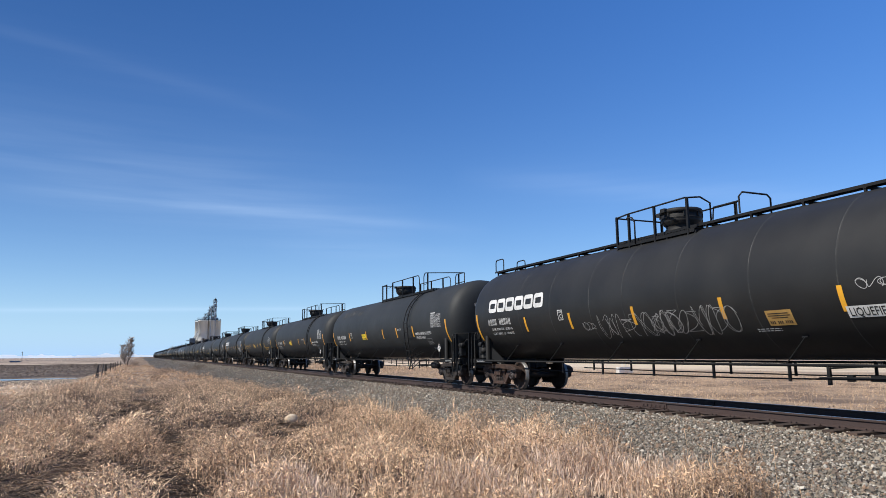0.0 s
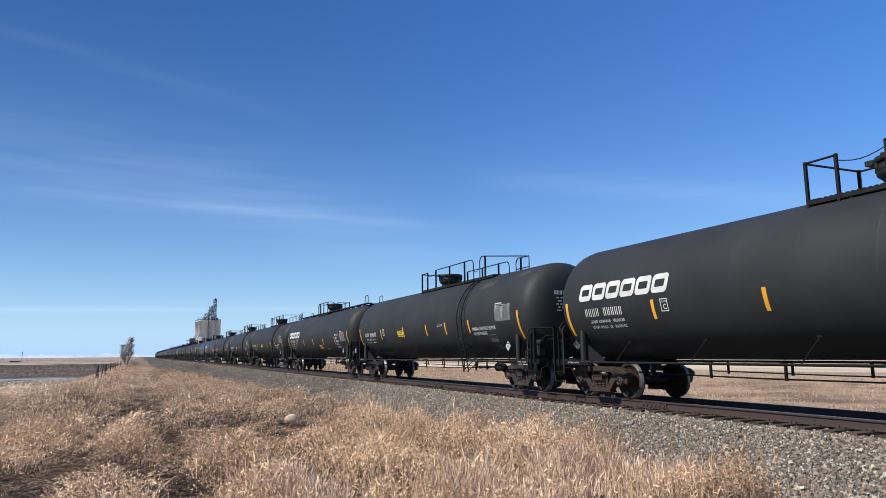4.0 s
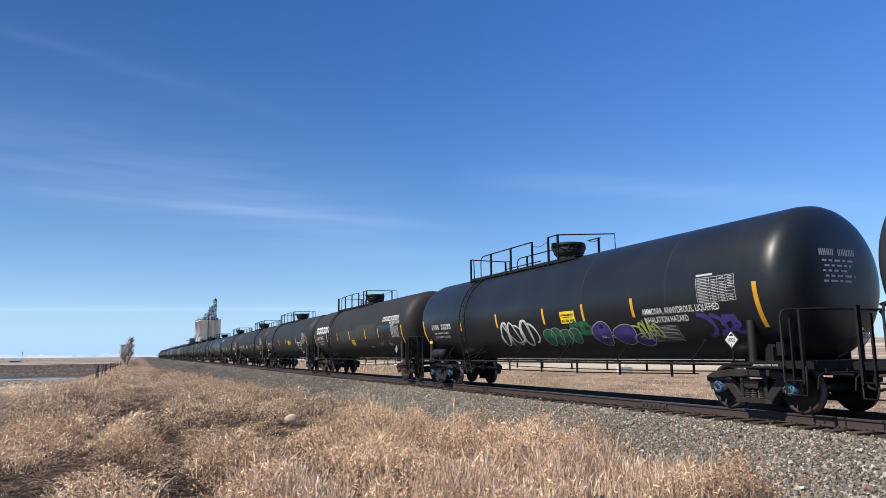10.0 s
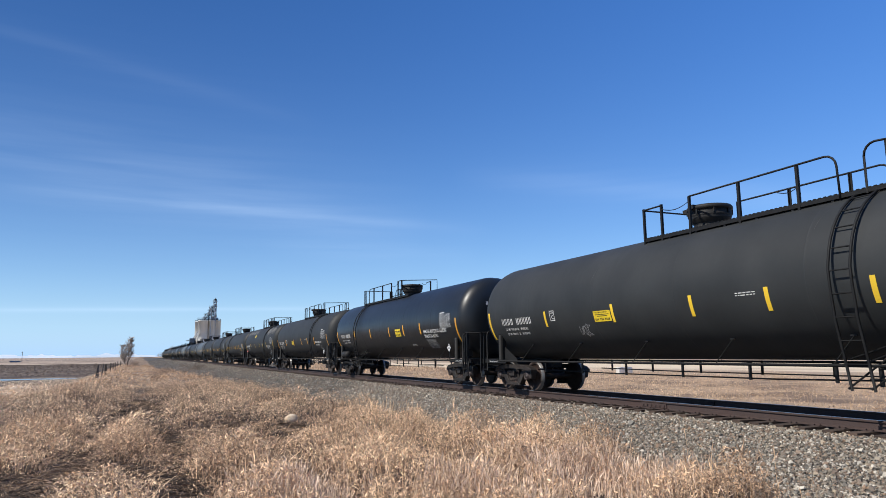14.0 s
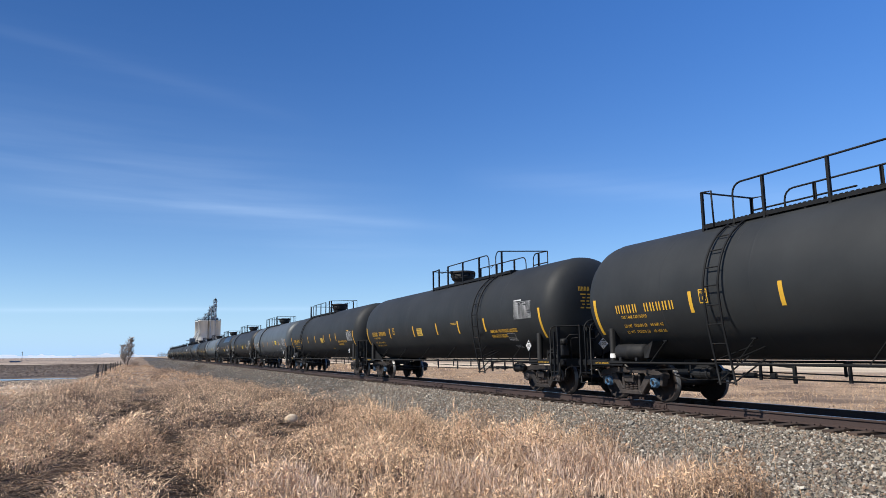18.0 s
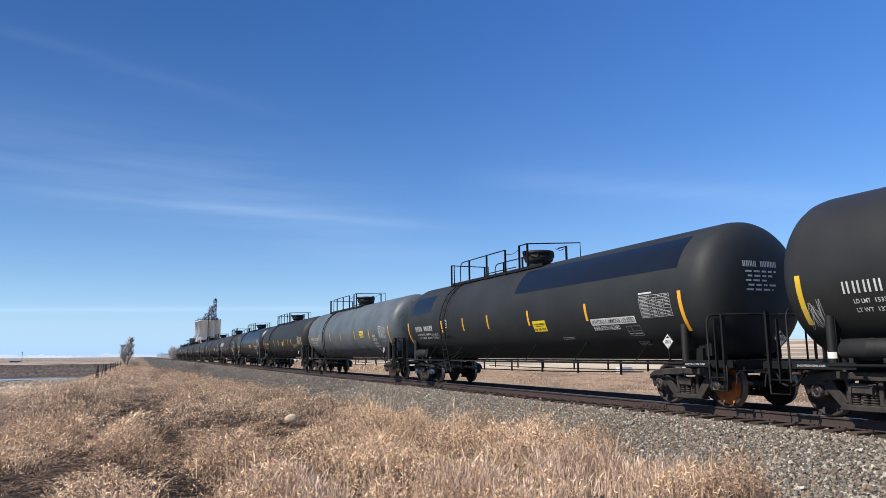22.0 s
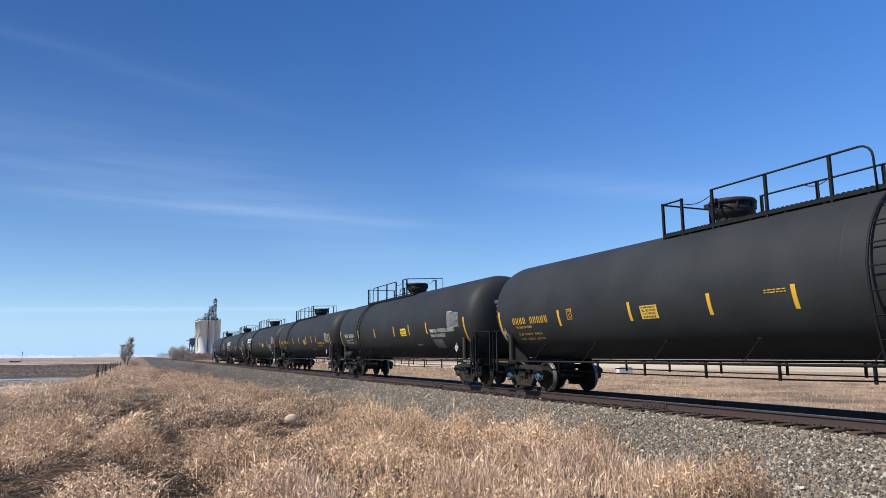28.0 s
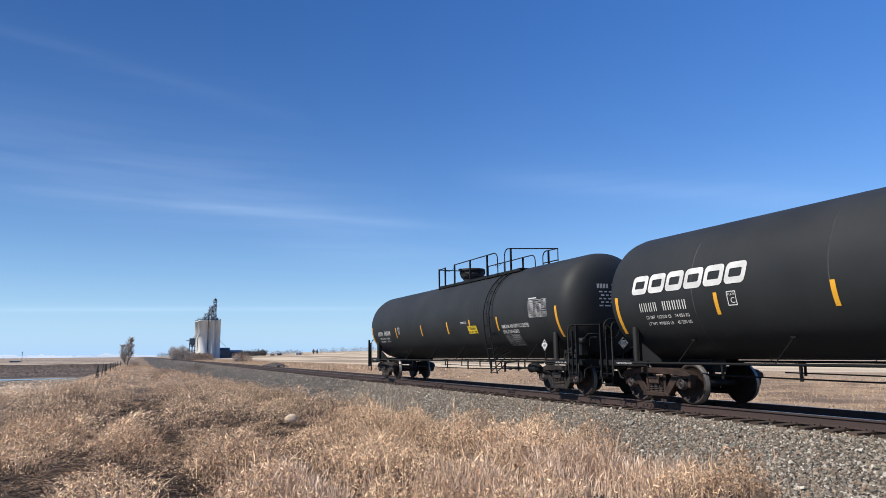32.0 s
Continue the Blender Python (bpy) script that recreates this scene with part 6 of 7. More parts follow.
def grain_elevator():
    el = tagged(base("grain_elevator", (54.3, 690, 0)), "pale concrete grain elevator with steel headhouse and spouts", "grain elevator")
    for x, y, r, h in ((-2.3, -3, 4.55, 33.6), (5.4, -2, 3.0, 33.8), (10.8, 4, 3.6, 34.0), (-4.3, 9, 4.3, 33.0), (3.5, 9, 4.0, 34.0)):
        bm = bmesh.new()
        lathe(bm, [(-1.5, r), (h, r), (h + 0.05, r + 0.25), (h + 0.7, r + 0.25), (h + 0.9, 0.3)], 28, "z", (x, y, 0))
        part("silo", bm, CONCRETE, el)
        bm = bmesh.new()
        for j in range(14):
            g = 2 * math.pi * j / 14
            box(bm, (x + r * math.cos(g), y + r * math.sin(g), h + 1.2), (0.16, 0.16, 1.3))
        lathe(bm, [(h + 1.8, r - 0.08), (h + 1.8, r + 0.08), (h + 1.95, r + 0.08), (h + 1.95, r - 0.08)], 20, "z", (x, y, 0))
        part("roof_rail", bm, STEEL, el)
    # open steel towers, decks and grain spouts over the silos
    def lattice(x, y, z0, z1, w, bays, r=0.17):
        bm = bmesh.new()
        h, rise = w / 2, (z1 - z0) / bays
        for i in (-1, 1):
            for j in (-1, 1):
                tube(bm, [(x + i * h, y + j * h, z0), (x + i * h, y + j * h, z1)], r, 4)
        for b in range(bays + 1):
            z = z0 + rise * b
            for i in (-1, 1):
                tube(bm, [(x - h, y + i * h, z), (x + h, y + i * h, z)], r * 0.8, 4)
                tube(bm, [(x + i * h, y - h, z), (x + i * h, y + h, z)], r * 0.8, 4)
            if b < bays:
                for i in (-1, 1):
                    e = i if b % 2 else -i
                    tube(bm, [(x - e * h, y + i * h, z), (x + e * h, y + i * h, z + rise)], r * 0.7, 4)
                    tube(bm, [(x + i * h, y - e * h, z), (x + i * h, y + e * h, z + rise)], r * 0.7, 4)
        part("lattice_tower", bm, STEEL, el)

    def deck(x, y, z, w, d):
        bm = bmesh.new()
        box(bm, (x, y, z), (w, d, 0.22))
        for i in (-1, 1):
            tube(bm, [(x - w / 2, y + i * d / 2, z + 1.1), (x + w / 2, y + i * d / 2, z + 1.1)], 0.07, 4)
            tube(bm, [(x + i * w / 2, y - d / 2, z + 1.1), (x + i * w / 2, y + d / 2, z + 1.1)], 0.07, 4)
            for j in (-1, 0, 1):
                tube(bm, [(x + j * w / 2, y + i * d / 2, z), (x + j * w / 2, y + i * d / 2, z + 1.1)], 0.07, 4)
        part("headhouse_deck", bm, STEEL, el)

    lattice(8.1, 0, 34, 54.5, 2.5, 7)
    lattice(4.6, 0.5, 34, 47.0, 2.6, 5)
    lattice(1.2, 1, 34, 40.5, 3.0, 2)
    for x, y, z, w, d in ((8.1, 0, 52.0, 3.8, 3.6), (7.8, 0, 47.4, 4.2, 3.6), (5.6, 0, 43.6, 7.6, 3.8), (4.0, 0, 39.6, 11.0, 4.6), (4.6, 0.5, 47.0, 3.4, 3.2), (2.5, 2, 35.6, 19.0, 7.0)):
        deck(x, y, z, w, d)
    for x, y, z, sx, sy, sz in ((7.9, 0, 49.0, 1.7, 1.6, 2.2), (4.5, 0.4, 45.4, 1.9, 1.8, 2.0), (3.0, 0, 41.0, 2.4, 2.2, 1.9), (6.6, 0, 37.2, 3.6, 2.6, 2.4), (-0.6, 1, 37.0, 2.6, 2.4, 1.9), (10.6, 3, 36.4, 2.2, 2.0, 1.6)):
        bm = bmesh.new()
        box(bm, (x, y, z), (sx, sy, sz))
        lathe(bm, [(z - sz / 2 - 1.0, 0.3), (z - sz / 2, min(sx, sy) * 0.6)], 4, "z", (x, y, 0))
        part("distributor_box", bm, GALV, el)
    for x0, z0, x1, y1, z1 in ((4.6, 45, -4.5, 6, 34.5), (4.6, 44, -1.8, -3, 34.5), (7.6, 48, 4.2, 0, 39), (7.8, 47, 11.0, 3, 35), (5.0, 44.5, 5.4, -2, 34.5), (4.0, 41, 0.5, 2, 36), (6.0, 43, 10.2, 4, 35.5), (3.2, 40.5, -3.0, 2, 35)):
        bm = bmesh.new()
        tube(bm, [(x0, -1.4, z0), (x1, y1, z1)], 0.26, 6)
        part("spout", bm, GALV, el)
    for x, y, z0, z1 in ((7.7, -1.9, 0, 53.5), (8.8, -1.9, 0, 53.5), (4.3, -5.3, 0, 47.5)):
        bm = bmesh.new()
        box(bm, (x, y, (z0 + z1) / 2), (0.55, 0.6, z1 - z0))
        part("elevator_leg", bm, GALV, el)
    bm = bmesh.new()
    box(bm, (8.2, -1.2, 54.0), (1.9, 1.6, 1.3))
    lathe(bm, [(-0.8, 0.1), (-0.8, 0.8), (0.8, 0.8), (0.8, 0.1)], 12, "y", (8.2, -1.2, 54.6))
    part("leg_head", bm, STEEL, el)
    bm = bmesh.new()
    tube(bm, [(8.1, 0, 54), (8.1, 0, 56.5)], 0.10, 4)
    tube(bm, [(14.2, 2, 15.0), (24.0, 2, 5.5)], 0.13, 5)
    part("mast_and_auger", bm, STEEL, el)
    bm = bmesh.new()
    box(bm, (-11.0, -2, 15.2), (5.0, 6, 4.6))
    for j in range(5):
        box(bm, (-11.0, -5.1, 13.4 + 0.9 * j), (5.4, 0.3, 0.4))
    lathe(bm, [(9.5, 0.7), (13.0, 2.6)], 4, "z", (-11.0, -2, 0))
    part("loadout_bin", bm, STEEL, el)
    for i in (-1, 0, 1):
        for j in (-1, 1):
            bm = bmesh.new()
            box(bm, (-11.0 + i * 2.4, -2 + j * 2.7, 5.5), (0.55, 0.55, 15))
            part("loadout_leg", bm, STEEL, el)
    bm = bmesh.new()
    for z in (3.0, 6.5, 10.0):
        box(bm, (-11.0, -4.8, z), (6.2, 0.4, 0.4))
    for i in (-1, 1):
        box(bm, (-11.0, -4.8, 5.0), (0.3, 0.3, 7.0), Euler((0, i * 0.8, 0)).to_matrix())
    part("loadout_bracing", bm, STEEL, el)
    bm = bmesh.new()
    tube(bm, [(-10.5, -3, 17.5), (-6.5, -7.5, 24)], 0.45, 6)
    tube(bm, [(-9.0, -3, 17.5), (-6.0, -7.5, 22)], 0.35, 6)
    tube(bm, [(-16.5, -2, 15.5), (-13, -2, 15.5)], 0.3, 6)
    part("conveyor", bm, GALV, el)
    bm = bmesh.new()
    box(bm, (-3.5, -9, 1.2), (13, 5, 3.6))
    box(bm, (-3.5, -9, 3.2), (13.6, 5.6, 0.3))
    part("drive_shed", bm, CONCRETE, el)


def shed(x, y, w, d, h, mat, roof):
    s = tagged(base("farm_shed", (x, y, zg(x, y))), "long dark blue metal shed with a low gable roof" if mat is SHED_BLUE else "low dark weathered timber shed far across the field" if mat is DARKWIN else "small pale metal farm shed with a gable roof", "shed", "far sheds")
    bm = bmesh.new()
    box(bm, (0, 0, h / 2 - 0.5), (w, d, h + 1.0))
    part("wall", bm, mat, s)
    bm = bmesh.new()
    vs = [bm.verts.new(p) for p in ((-w / 2 - .4, -d / 2 - .4, h), (w / 2 + .4, -d / 2 - .4, h), (w / 2 + .4, 0, h + d * 0.16), (-w / 2 - .4, 0, h + d * 0.16), (-w / 2 - .4, d / 2 + .4, h), (w / 2 + .4, d / 2 + .4, h))]
    for q in ((0, 1, 2, 3), (3, 2, 5, 4), (0, 3, 4), (1, 5, 2), (0, 4, 5, 1)):
        bm.faces.new([vs[i] for i in q])
    part("roof", bm, roof, s)
    bm = bmesh.new()
    box(bm, (w * 0.2, -d / 2 - 0.03, h * 0.4), (w * 0.16, 0.1, h * 0.75))
    part("door", bm, DARKWIN, s)


def twig_cloud(rng, centre, size, n, length, width, egg=0.0):
    """Many small twig slivers filling an uneven rounded crown; egg narrows it toward the top."""
    k = max(8, n // 60)

    def inside(m):
        p = rng.normal(0, 1, (m, 3))
        p *= (rng.rand(m) ** (1 / 3) / np.linalg.norm(p, axis=1))[:, None]
        return p * 0.5
    hub = inside(k)
    p = np.where((rng.rand(n) < 0.35)[:, None], inside(n), hub[rng.randint(0, k, n)] * 1.05 + rng.normal(0, 0.05, (n, 3)))
    taper = 1 - egg * (p[:, 2] + 0.15)
    p[:, 0] *= taper
    p[:, 1] *= taper
    d = rng.normal(0, 1, (n, 3)) + p * np.array([1.6, 1.6, 0.8])
    d[:, 2] = np.abs(d[:, 2]) * 1.1
    d /= np.linalg.norm(d, axis=1)[:, None]
    p = p * np.array(size) + np.array(centre)
    s = np.cross(d, rng.normal(0, 1, (n, 3)))
    s /= np.linalg.norm(s, axis=1)[:, None] + 1e-6
    l = (length * rng.uniform(0.5, 1.5, n))[:, None]
    w = (width * rng.uniform(0.6, 1.4, n))[:, None]
    v = np.stack([p - s * w, p + s * w, p + d * l], 1).reshape(-1, 3)
    return v, np.arange(3 * n).reshape(-1, 3)


def bush(name, x, y, w, h, mat, seed, trunk=True, label="", cat="shrub", n=1600):
    rng = np.random.RandomState(seed)
    b = tagged(base(name, (x, y, zg(x, y))), label, cat, "" if trunk else "roadside brush")
    bm = bmesh.new()
    r2 = random.Random(seed)
    for i in range(7 if trunk else 9):
        if not trunk and i:
            bm = bmesh.new()
        a = r2.uniform(0, 6.28)
        lean = r2.uniform(0.05, 0.30) * w
        top = h * r2.uniform(0.6, 0.92)
        base_r = (0.022 if trunk else 0.012) * h * r2.uniform(0.5, 1)
        pts = [(0.08 * w * math.cos(a), 0.08 * w * math.sin(a), -0.1), (lean * 0.5 * math.cos(a), lean * 0.5 * math.sin(a), top * 0.45), (lean * math.cos(a), lean * math.sin(a), top)]
        for q0, q1, f in ((pts[0], pts[1], 1.0), (pts[1], pts[2], 0.5)):
            tube(bm, [q0, q1], base_r * f, 5)
        for j in range(4):
            z = top * r2.uniform(0.3, 0.9)
            g = r2.uniform(0, 6.28)
            l = w * r2.uniform(0.15, 0.35)
            c = Vector(pts[1]).lerp(Vector(pts[2]), 0.5)
            tube(bm, [(c.x, c.y, z), (c.x + l * math.cos(g), c.y + l * math.sin(g), z + l * 0.8)], base_r * 0.3, 4)
        if not trunk:
            part("stem", bm, BARK, b)
    if trunk:
        part("trunk", bm, BARK, b)
    if mat is NEEDLES:
        v, f = twig_cloud(rng, (0, 0, h * 0.5), (w * 0.8, w * 0.8, h * 1.0), n, h * 0.08, h * 0.012, egg=1.1)
    elif trunk:
        v, f = twig_cloud(rng, (0, 0, h * 0.54), (w, w, h * 0.92), n, h * 0.075, h * 0.0032, egg=0.70)
    else:
        v, f = twig_cloud(rng, (0, 0, h * 0.44), (w, w, h * 0.95), n, h * 0.10, h * 0.0055)
    c = bulk("crown", v, f, mat)
    c.parent = b
    return b


grain_elevator()
for x, y, w, d, h, m, r in ((73.5, 700, 8.6, 14, 7.6, SHED_BLUE, SHED_BLUE), (84.5, 704, 12.5, 12, 5.6, SHED_BLUE, SHED_GREY), (153, 900, 5, 5, 1.9, SHED_GREY, SHED_GREY), (163, 905, 5, 5, 1.7, SHED_BLUE, SHED_BLUE), (178, 860, 8, 6, 2.6, WHITEBOX, SHED_GREY), (318, 860, 9, 6, 3.2, WHITEBOX, SHED_GREY), (-71, 500, 5, 4, 0.3, DARKWIN, DARKWIN)):
    shed(x, y, w, d, h, m, r)


def twig_tree(x, y, h, spread, seed, label):
    """A leaning trunk that forks into limbs, limbs into branches, branches into fine twigs with a few dead leaves."""
    rng = random.Random(seed)
    tree = tagged(base("tree", (x, y, zg(x, y))), label, "tree")
    wood, crown, twigs = bmesh.new(), bmesh.new(), []

    def grow(p, d, length, r, level):
        pts, q, step = [p.copy()], p.copy(), length / 4
        for _ in range(4):
            d = (d + Vector((rng.gauss(0, 0.10), rng.gauss(0, 0.10), 0.07))).normalized()
            q = q + d * step
            pts.append(q.copy())
        for i in range(4):
            tube(wood if level < 2 else crown, [pts[i], pts[i + 1]], max(r * (1 - 0.2 * i), 0.012), 5 if level < 2 else 3, cap=False)
        if level == 3:
            twigs.extend(pts[1:])
            return
        for _ in range((24, 7, 5)[level]):
            f = rng.uniform(0.05, 1.0) ** 0.9 if level == 0 else rng.uniform(0.25, 1.0) ** 0.8
            i = min(3, int(f * 4))
            at = pts[i].lerp(pts[i + 1], f * 4 - i)
            a = rng.uniform(0, 6.28)
            out = Vector((math.cos(a), math.sin(a), rng.uniform(0.5, 1.3))).normalized()
            k = (0.95 - 0.55 * f) * spread if level == 0 else 0.62 * length * rng.uniform(0.6, 1.1)
            grow(at, (out + d * 0.5).normalized(), k, r * 0.5 * (1.1 - 0.4 * f), level + 1)
    grow(Vector((0, 0, -0.2)), Vector((0.05, 0, 1)), h * 0.97, h * 0.016, 0)
    grow(Vector((-0.2, 0.1, -0.2)), Vector((-0.22, 0.1, 1)), h * 0.68, h * 0.011, 0)
    for q in twigs:
        if rng.random() < 0.30:
            a, l = rng.uniform(0, 6.28), rng.uniform(0.04, 0.09)
            u, v = Vector((math.cos(a), math.sin(a), rng.uniform(-1, 1))) * l, Vector((-math.sin(a), math.cos(a), rng.uniform(-0.5, 0.5))) * l * 0.5
            crown.faces.new([crown.verts.new(q + w) for w in (-u, v, u, -v)])
    part("trunk", wood, BARK, tree)
    part("crown", crown, TWIG, tree)
    v, f = twig_cloud(np.random.RandomState(seed), (0.05, 0, h * 0.46), (spread * 1.35, spread * 1.35, h * 0.94), 3000, 0.34, 0.012, egg=0.55)
    tagged(bulk("twig_mass", v, f, TWIG), kind="stuff").parent = tree


twig_tree(-2.35, 150, 5.8, 1.7, 4, "bare pale-twigged tree beside the fence line")
bush("tree", 206, 900, 4.5, 6.5, NEEDLES, 12, label="small dark spruce tree far across the field", cat="tree", n=1500)
bush("tree", 212, 905, 4, 6.0, NEEDLES, 13, label="small dark spruce tree far across the field", cat="tree", n=1500)
for i, (x, y, w, h, m) in enumerate(((14.0, 335, 6, 7.0, TWIG), (17.5, 345, 6, 7.4, TWIG), (20.5, 352, 6, 5.8, TWIG), (23.5, 362, 5, 4.6, BRUSH), (27.5, 365, 6, 4.4, BRUSH), (31.5, 380, 7, 4.2, BRUSH), (34.5, 390, 5, 3.0, BRUSH), (30.0, 240, 4.5, 3.6, BRUSH), (33.0, 246, 4.5, 2.8, BRUSH), (28.6, 236, 3, 2.6, TWIG), (7.0, 98, 2.6, 0.85, DARK_BRUSH), (7.4, 105, 2.4, 0.9, DARK_BRUSH), (5.2, 60, 1.8, 0.6, BRUSH), (4.6, 84, 2.4, 0.7, BRUSH), (6.6, 128, 3.0, 0.9, DARK_BRUSH), (1.75, 76, 2.6, 0.95, BRUSH), (2.6, 83, 2.4, 0.9, BRUSH), (1.2, 62, 0.9, 0.55, DARK_BRUSH), (-0.9, 148, 1.6, 1.3, BRUSH))):
    bush("brush_clump", x, y, w, h, m, 30 + i, False, "bare brown brush growing beside the railway", n=4200 if y > 150 else 1500)
# far shelter belts: too many trees to count
rng = np.random.RandomState(5)
for x0, x1, y0, number, h0, h1, bare in ((112, 146, 905, 70, 6.0, 9.0, False), (30, 60, 1500, 20, 7, 11, True), (158, 200, 940, 34, 4.5, 7.5, True), (222, 460, 980, 110, 4.5, 8.5, True), (380, 760, 1010, 150, 4.5, 9.0, True), (58, 72, 760, 7, 4, 6.5, True)):
    vs, fs, count = [], [], 0
    for i in range(number):
        x, y = x0 + (x1 - x0) * (i + rng.rand()) / number, y0 + rng.normal(0, 5)
        h = rng.uniform(h0, h1)
        v, q = twig_cloud(rng, (x, y, zg(x, y) + h * 0.48), (h * 0.75, h * 0.75, h), 260, h * 0.12, h * (0.008 if bare else 0.016), egg=0.3 if bare else 0.8)
        vs.append(v)
        fs.append(q + count)
        count += len(v)
    belt = bulk("shelter_belt", np.concatenate(vs), np.concatenate(fs), FAR_BARE if bare else FAR_TREES)
    tagged(belt, "row of bare grey shelter trees on the far rise" if bare else "dense row of dark shelter trees beyond the sheds", "trees", kind="stuff")
# snow peaks on the western horizon, with a glow of their own for the haze
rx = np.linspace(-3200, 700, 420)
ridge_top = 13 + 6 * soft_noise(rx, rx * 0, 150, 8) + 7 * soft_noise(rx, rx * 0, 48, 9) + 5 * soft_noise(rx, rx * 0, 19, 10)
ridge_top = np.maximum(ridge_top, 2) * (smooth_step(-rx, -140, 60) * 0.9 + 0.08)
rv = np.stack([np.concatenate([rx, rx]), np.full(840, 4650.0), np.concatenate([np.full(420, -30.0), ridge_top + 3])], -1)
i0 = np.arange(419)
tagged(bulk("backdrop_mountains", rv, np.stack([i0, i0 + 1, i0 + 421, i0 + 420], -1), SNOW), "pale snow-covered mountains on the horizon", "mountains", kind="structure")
# meltwater pool
a = np.linspace(0, 2 * math.pi, 60, endpoint=False)
wv = np.stack([-40 + 34 * np.cos(a) + 1.5 * np.sin(5 * a), 103 + 4.2 * np.sin(a) * (1 + 0.2 * np.sin(3 * a)), np.full(60, -1.53)], -1)
me = bpy.data.meshes.new("water")
me.from_pydata([tuple(v) for v in wv], [], [tuple(range(60))])
me.materials.append(WATER)
tagged(new("water", me), "still blue meltwater pool in the low field", "water", kind="structure")

a = np.linspace(0, 2 * math.pi, 24, endpoint=False)
wv = np.stack([2.15 + 0.30 * np.cos(a) * (1 + 0.2 * np.sin(3 * a)), 17.9 + 0.75 * np.sin(a) * (1 + 0.15 * np.cos(2 * a)), np.full(24, zg(2.15, 17.9) + 0.05)], -1)
me = bpy.data.meshes.new("puddle")
me.from_pydata([tuple(v) for v in wv], [], [tuple(range(24))])
me.materials.append(WATER)
tagged(new("puddle", me), "small meltwater puddle between grass tussocks", "water", kind="structure")

# ---- line-side things ----
def fence_post(x, y, h, lean, seed):
    p = base("fence_post", (x, y, zg(x, y)))
    r = random.Random(seed)
    bm = bmesh.new()
    lathe(bm, [(-0.3, 0.085), (h * 0.5, 0.08), (h - 0.03, 0.075), (h, 0.05)], 9, "z")
    for v in bm.verts:
        v.co.x += r.uniform(-.01, .01) + v.co.z * lean
    part("post", bm, POSTWOOD, p)
    for z in (0.45, 0.85):
        bm = bmesh.new()
        box(bm, (0.08 + z * lean, 0, z), (0.02, 0.03, 0.03))
        part("staple", bm, GALV, p)
    return tagged(p, "weathered grey wooden fence post in dry grass", "fence post", "fence posts")


for i, (x, y, h) in enumerate(((-3.6, 70, 1.1), (-3.7, 75, 1.25), (-3.55, 79, 1.35), (-3.5, 85, 1.2), (-3.65, 92, 1.15), (-3.5, 99, 1.2), (-3.5, 108, 1.2), (-3.5, 118, 1.15), (-3.5, 130, 1.2), (-3.4, 144, 1.2))):
    fence_post(x, y, h, random.Random(i).uniform(-0.06, 0.06), i)
pole = tagged(base("utility_pole", (-67.5, 500, zg(-67.5, 500))), "thin wooden utility pole far across the field", "utility pole")
bm = bmesh.new()
lathe(bm, [(-1, 0.18), (6.6, 0.13)], 8)
part("pole", bm, POSTWOOD, pole)
bm = bmesh.new()
box(bm, (0, 0, 6.1), (1.1, 0.12, 0.12))
part("crossarm", bm, POSTWOOD, pole)
post = tagged(base("marker_post", (7.9, 200, -0.7)), "thin dark railway marker post on the verge", "marker post")
bm = bmesh.new()
box(bm, (0, 0, 0.7), (0.09, 0.05, 1.6))
part("post", bm, BLACK, post)
bm = bmesh.new()
box(bm, (0, -0.04, 1.4), (0.3, 0.02, 0.3))
part("plate", bm, GALV, post)
# boulder
bm = bmesh.new()
bmesh.ops.create_icosphere(bm, subdivisions=3, radius=1.0)
for v in bm.verts:
    k = 1 + 0.13 * noise.noise(v.co * 1.4) + 0.05 * noise.noise(v.co * 4)
    v.co = Vector((v.co.x * 0.20 * k, v.co.y * 0.17 * k, v.co.z * 0.155 * k))
for f in bm.faces:
    f.smooth = True
me = bpy.data.meshes.new("boulder")
bm.to_mesh(me)
bm.free()
me.materials.append(ROCKMAT)
rock = new("boulder", me)
rock.location = (4.05, 20.3, zg(4.05, 20.3) + 0.17)
tagged(rock, "rounded buff field stone lying in dry grass", "boulder")
# culvert head, ballast heap, plastic scrap beyond the track
cul = tagged(base("culvert_head", (44.8, 57.5, zg(44.8, 57.5))), "white concrete culvert head with two short rods", "culvert")
bm = bmesh.new()
box(bm, (0, 0, 0.27), (1.7, 0.6, 0.6), taper=0.9)
part("slab", bm, WHITEBOX, cul)
for x in (-0.25, 0.2):
    bm = bmesh.new()
    tube(bm, [(x, 0, 0.6), (x, 0, 1.1), (x + 0.14, 0, 1.1)], 0.035, 6)
    part("rod", bm, WHITEBOX, cul)
bm = bmesh.new()
bmesh.ops.create_icosphere(bm, subdivisions=3, radius=1.0)
for v in bm.verts:
    k = 1 + 0.3 * noise.noise(v.co * 2.3) + 0.12 * noise.noise(v.co * 7)
    v.co = Vector((v.co.x * 2.2 * k, v.co.y * 3.0 * k, max(-0.2, v.co.z) * 0.8 * k))
me = bpy.data.meshes.new("ballast_heap")
bm.to_mesh(me)
bm.free()
me.materials.append(BALLAST_SHADED)
heap = new("ballast_heap", me)
heap.location = (22.0, 126, zg(22, 126))
tagged(heap, "low heap of spare grey ballast stone", "stone heap")
bm = bmesh.new()
bmesh.ops.create_grid(bm, x_segments=9, y_segments=6, size=0.5)
for v in bm.verts:
    v.co = Vector((v.co.x * 0.9, v.co.y * 0.55, 0.13 + 0.13 * noise.noise(v.co * 5)))
bmesh.ops.solidify(bm, geom=bm.faces[:], thickness=0.02)
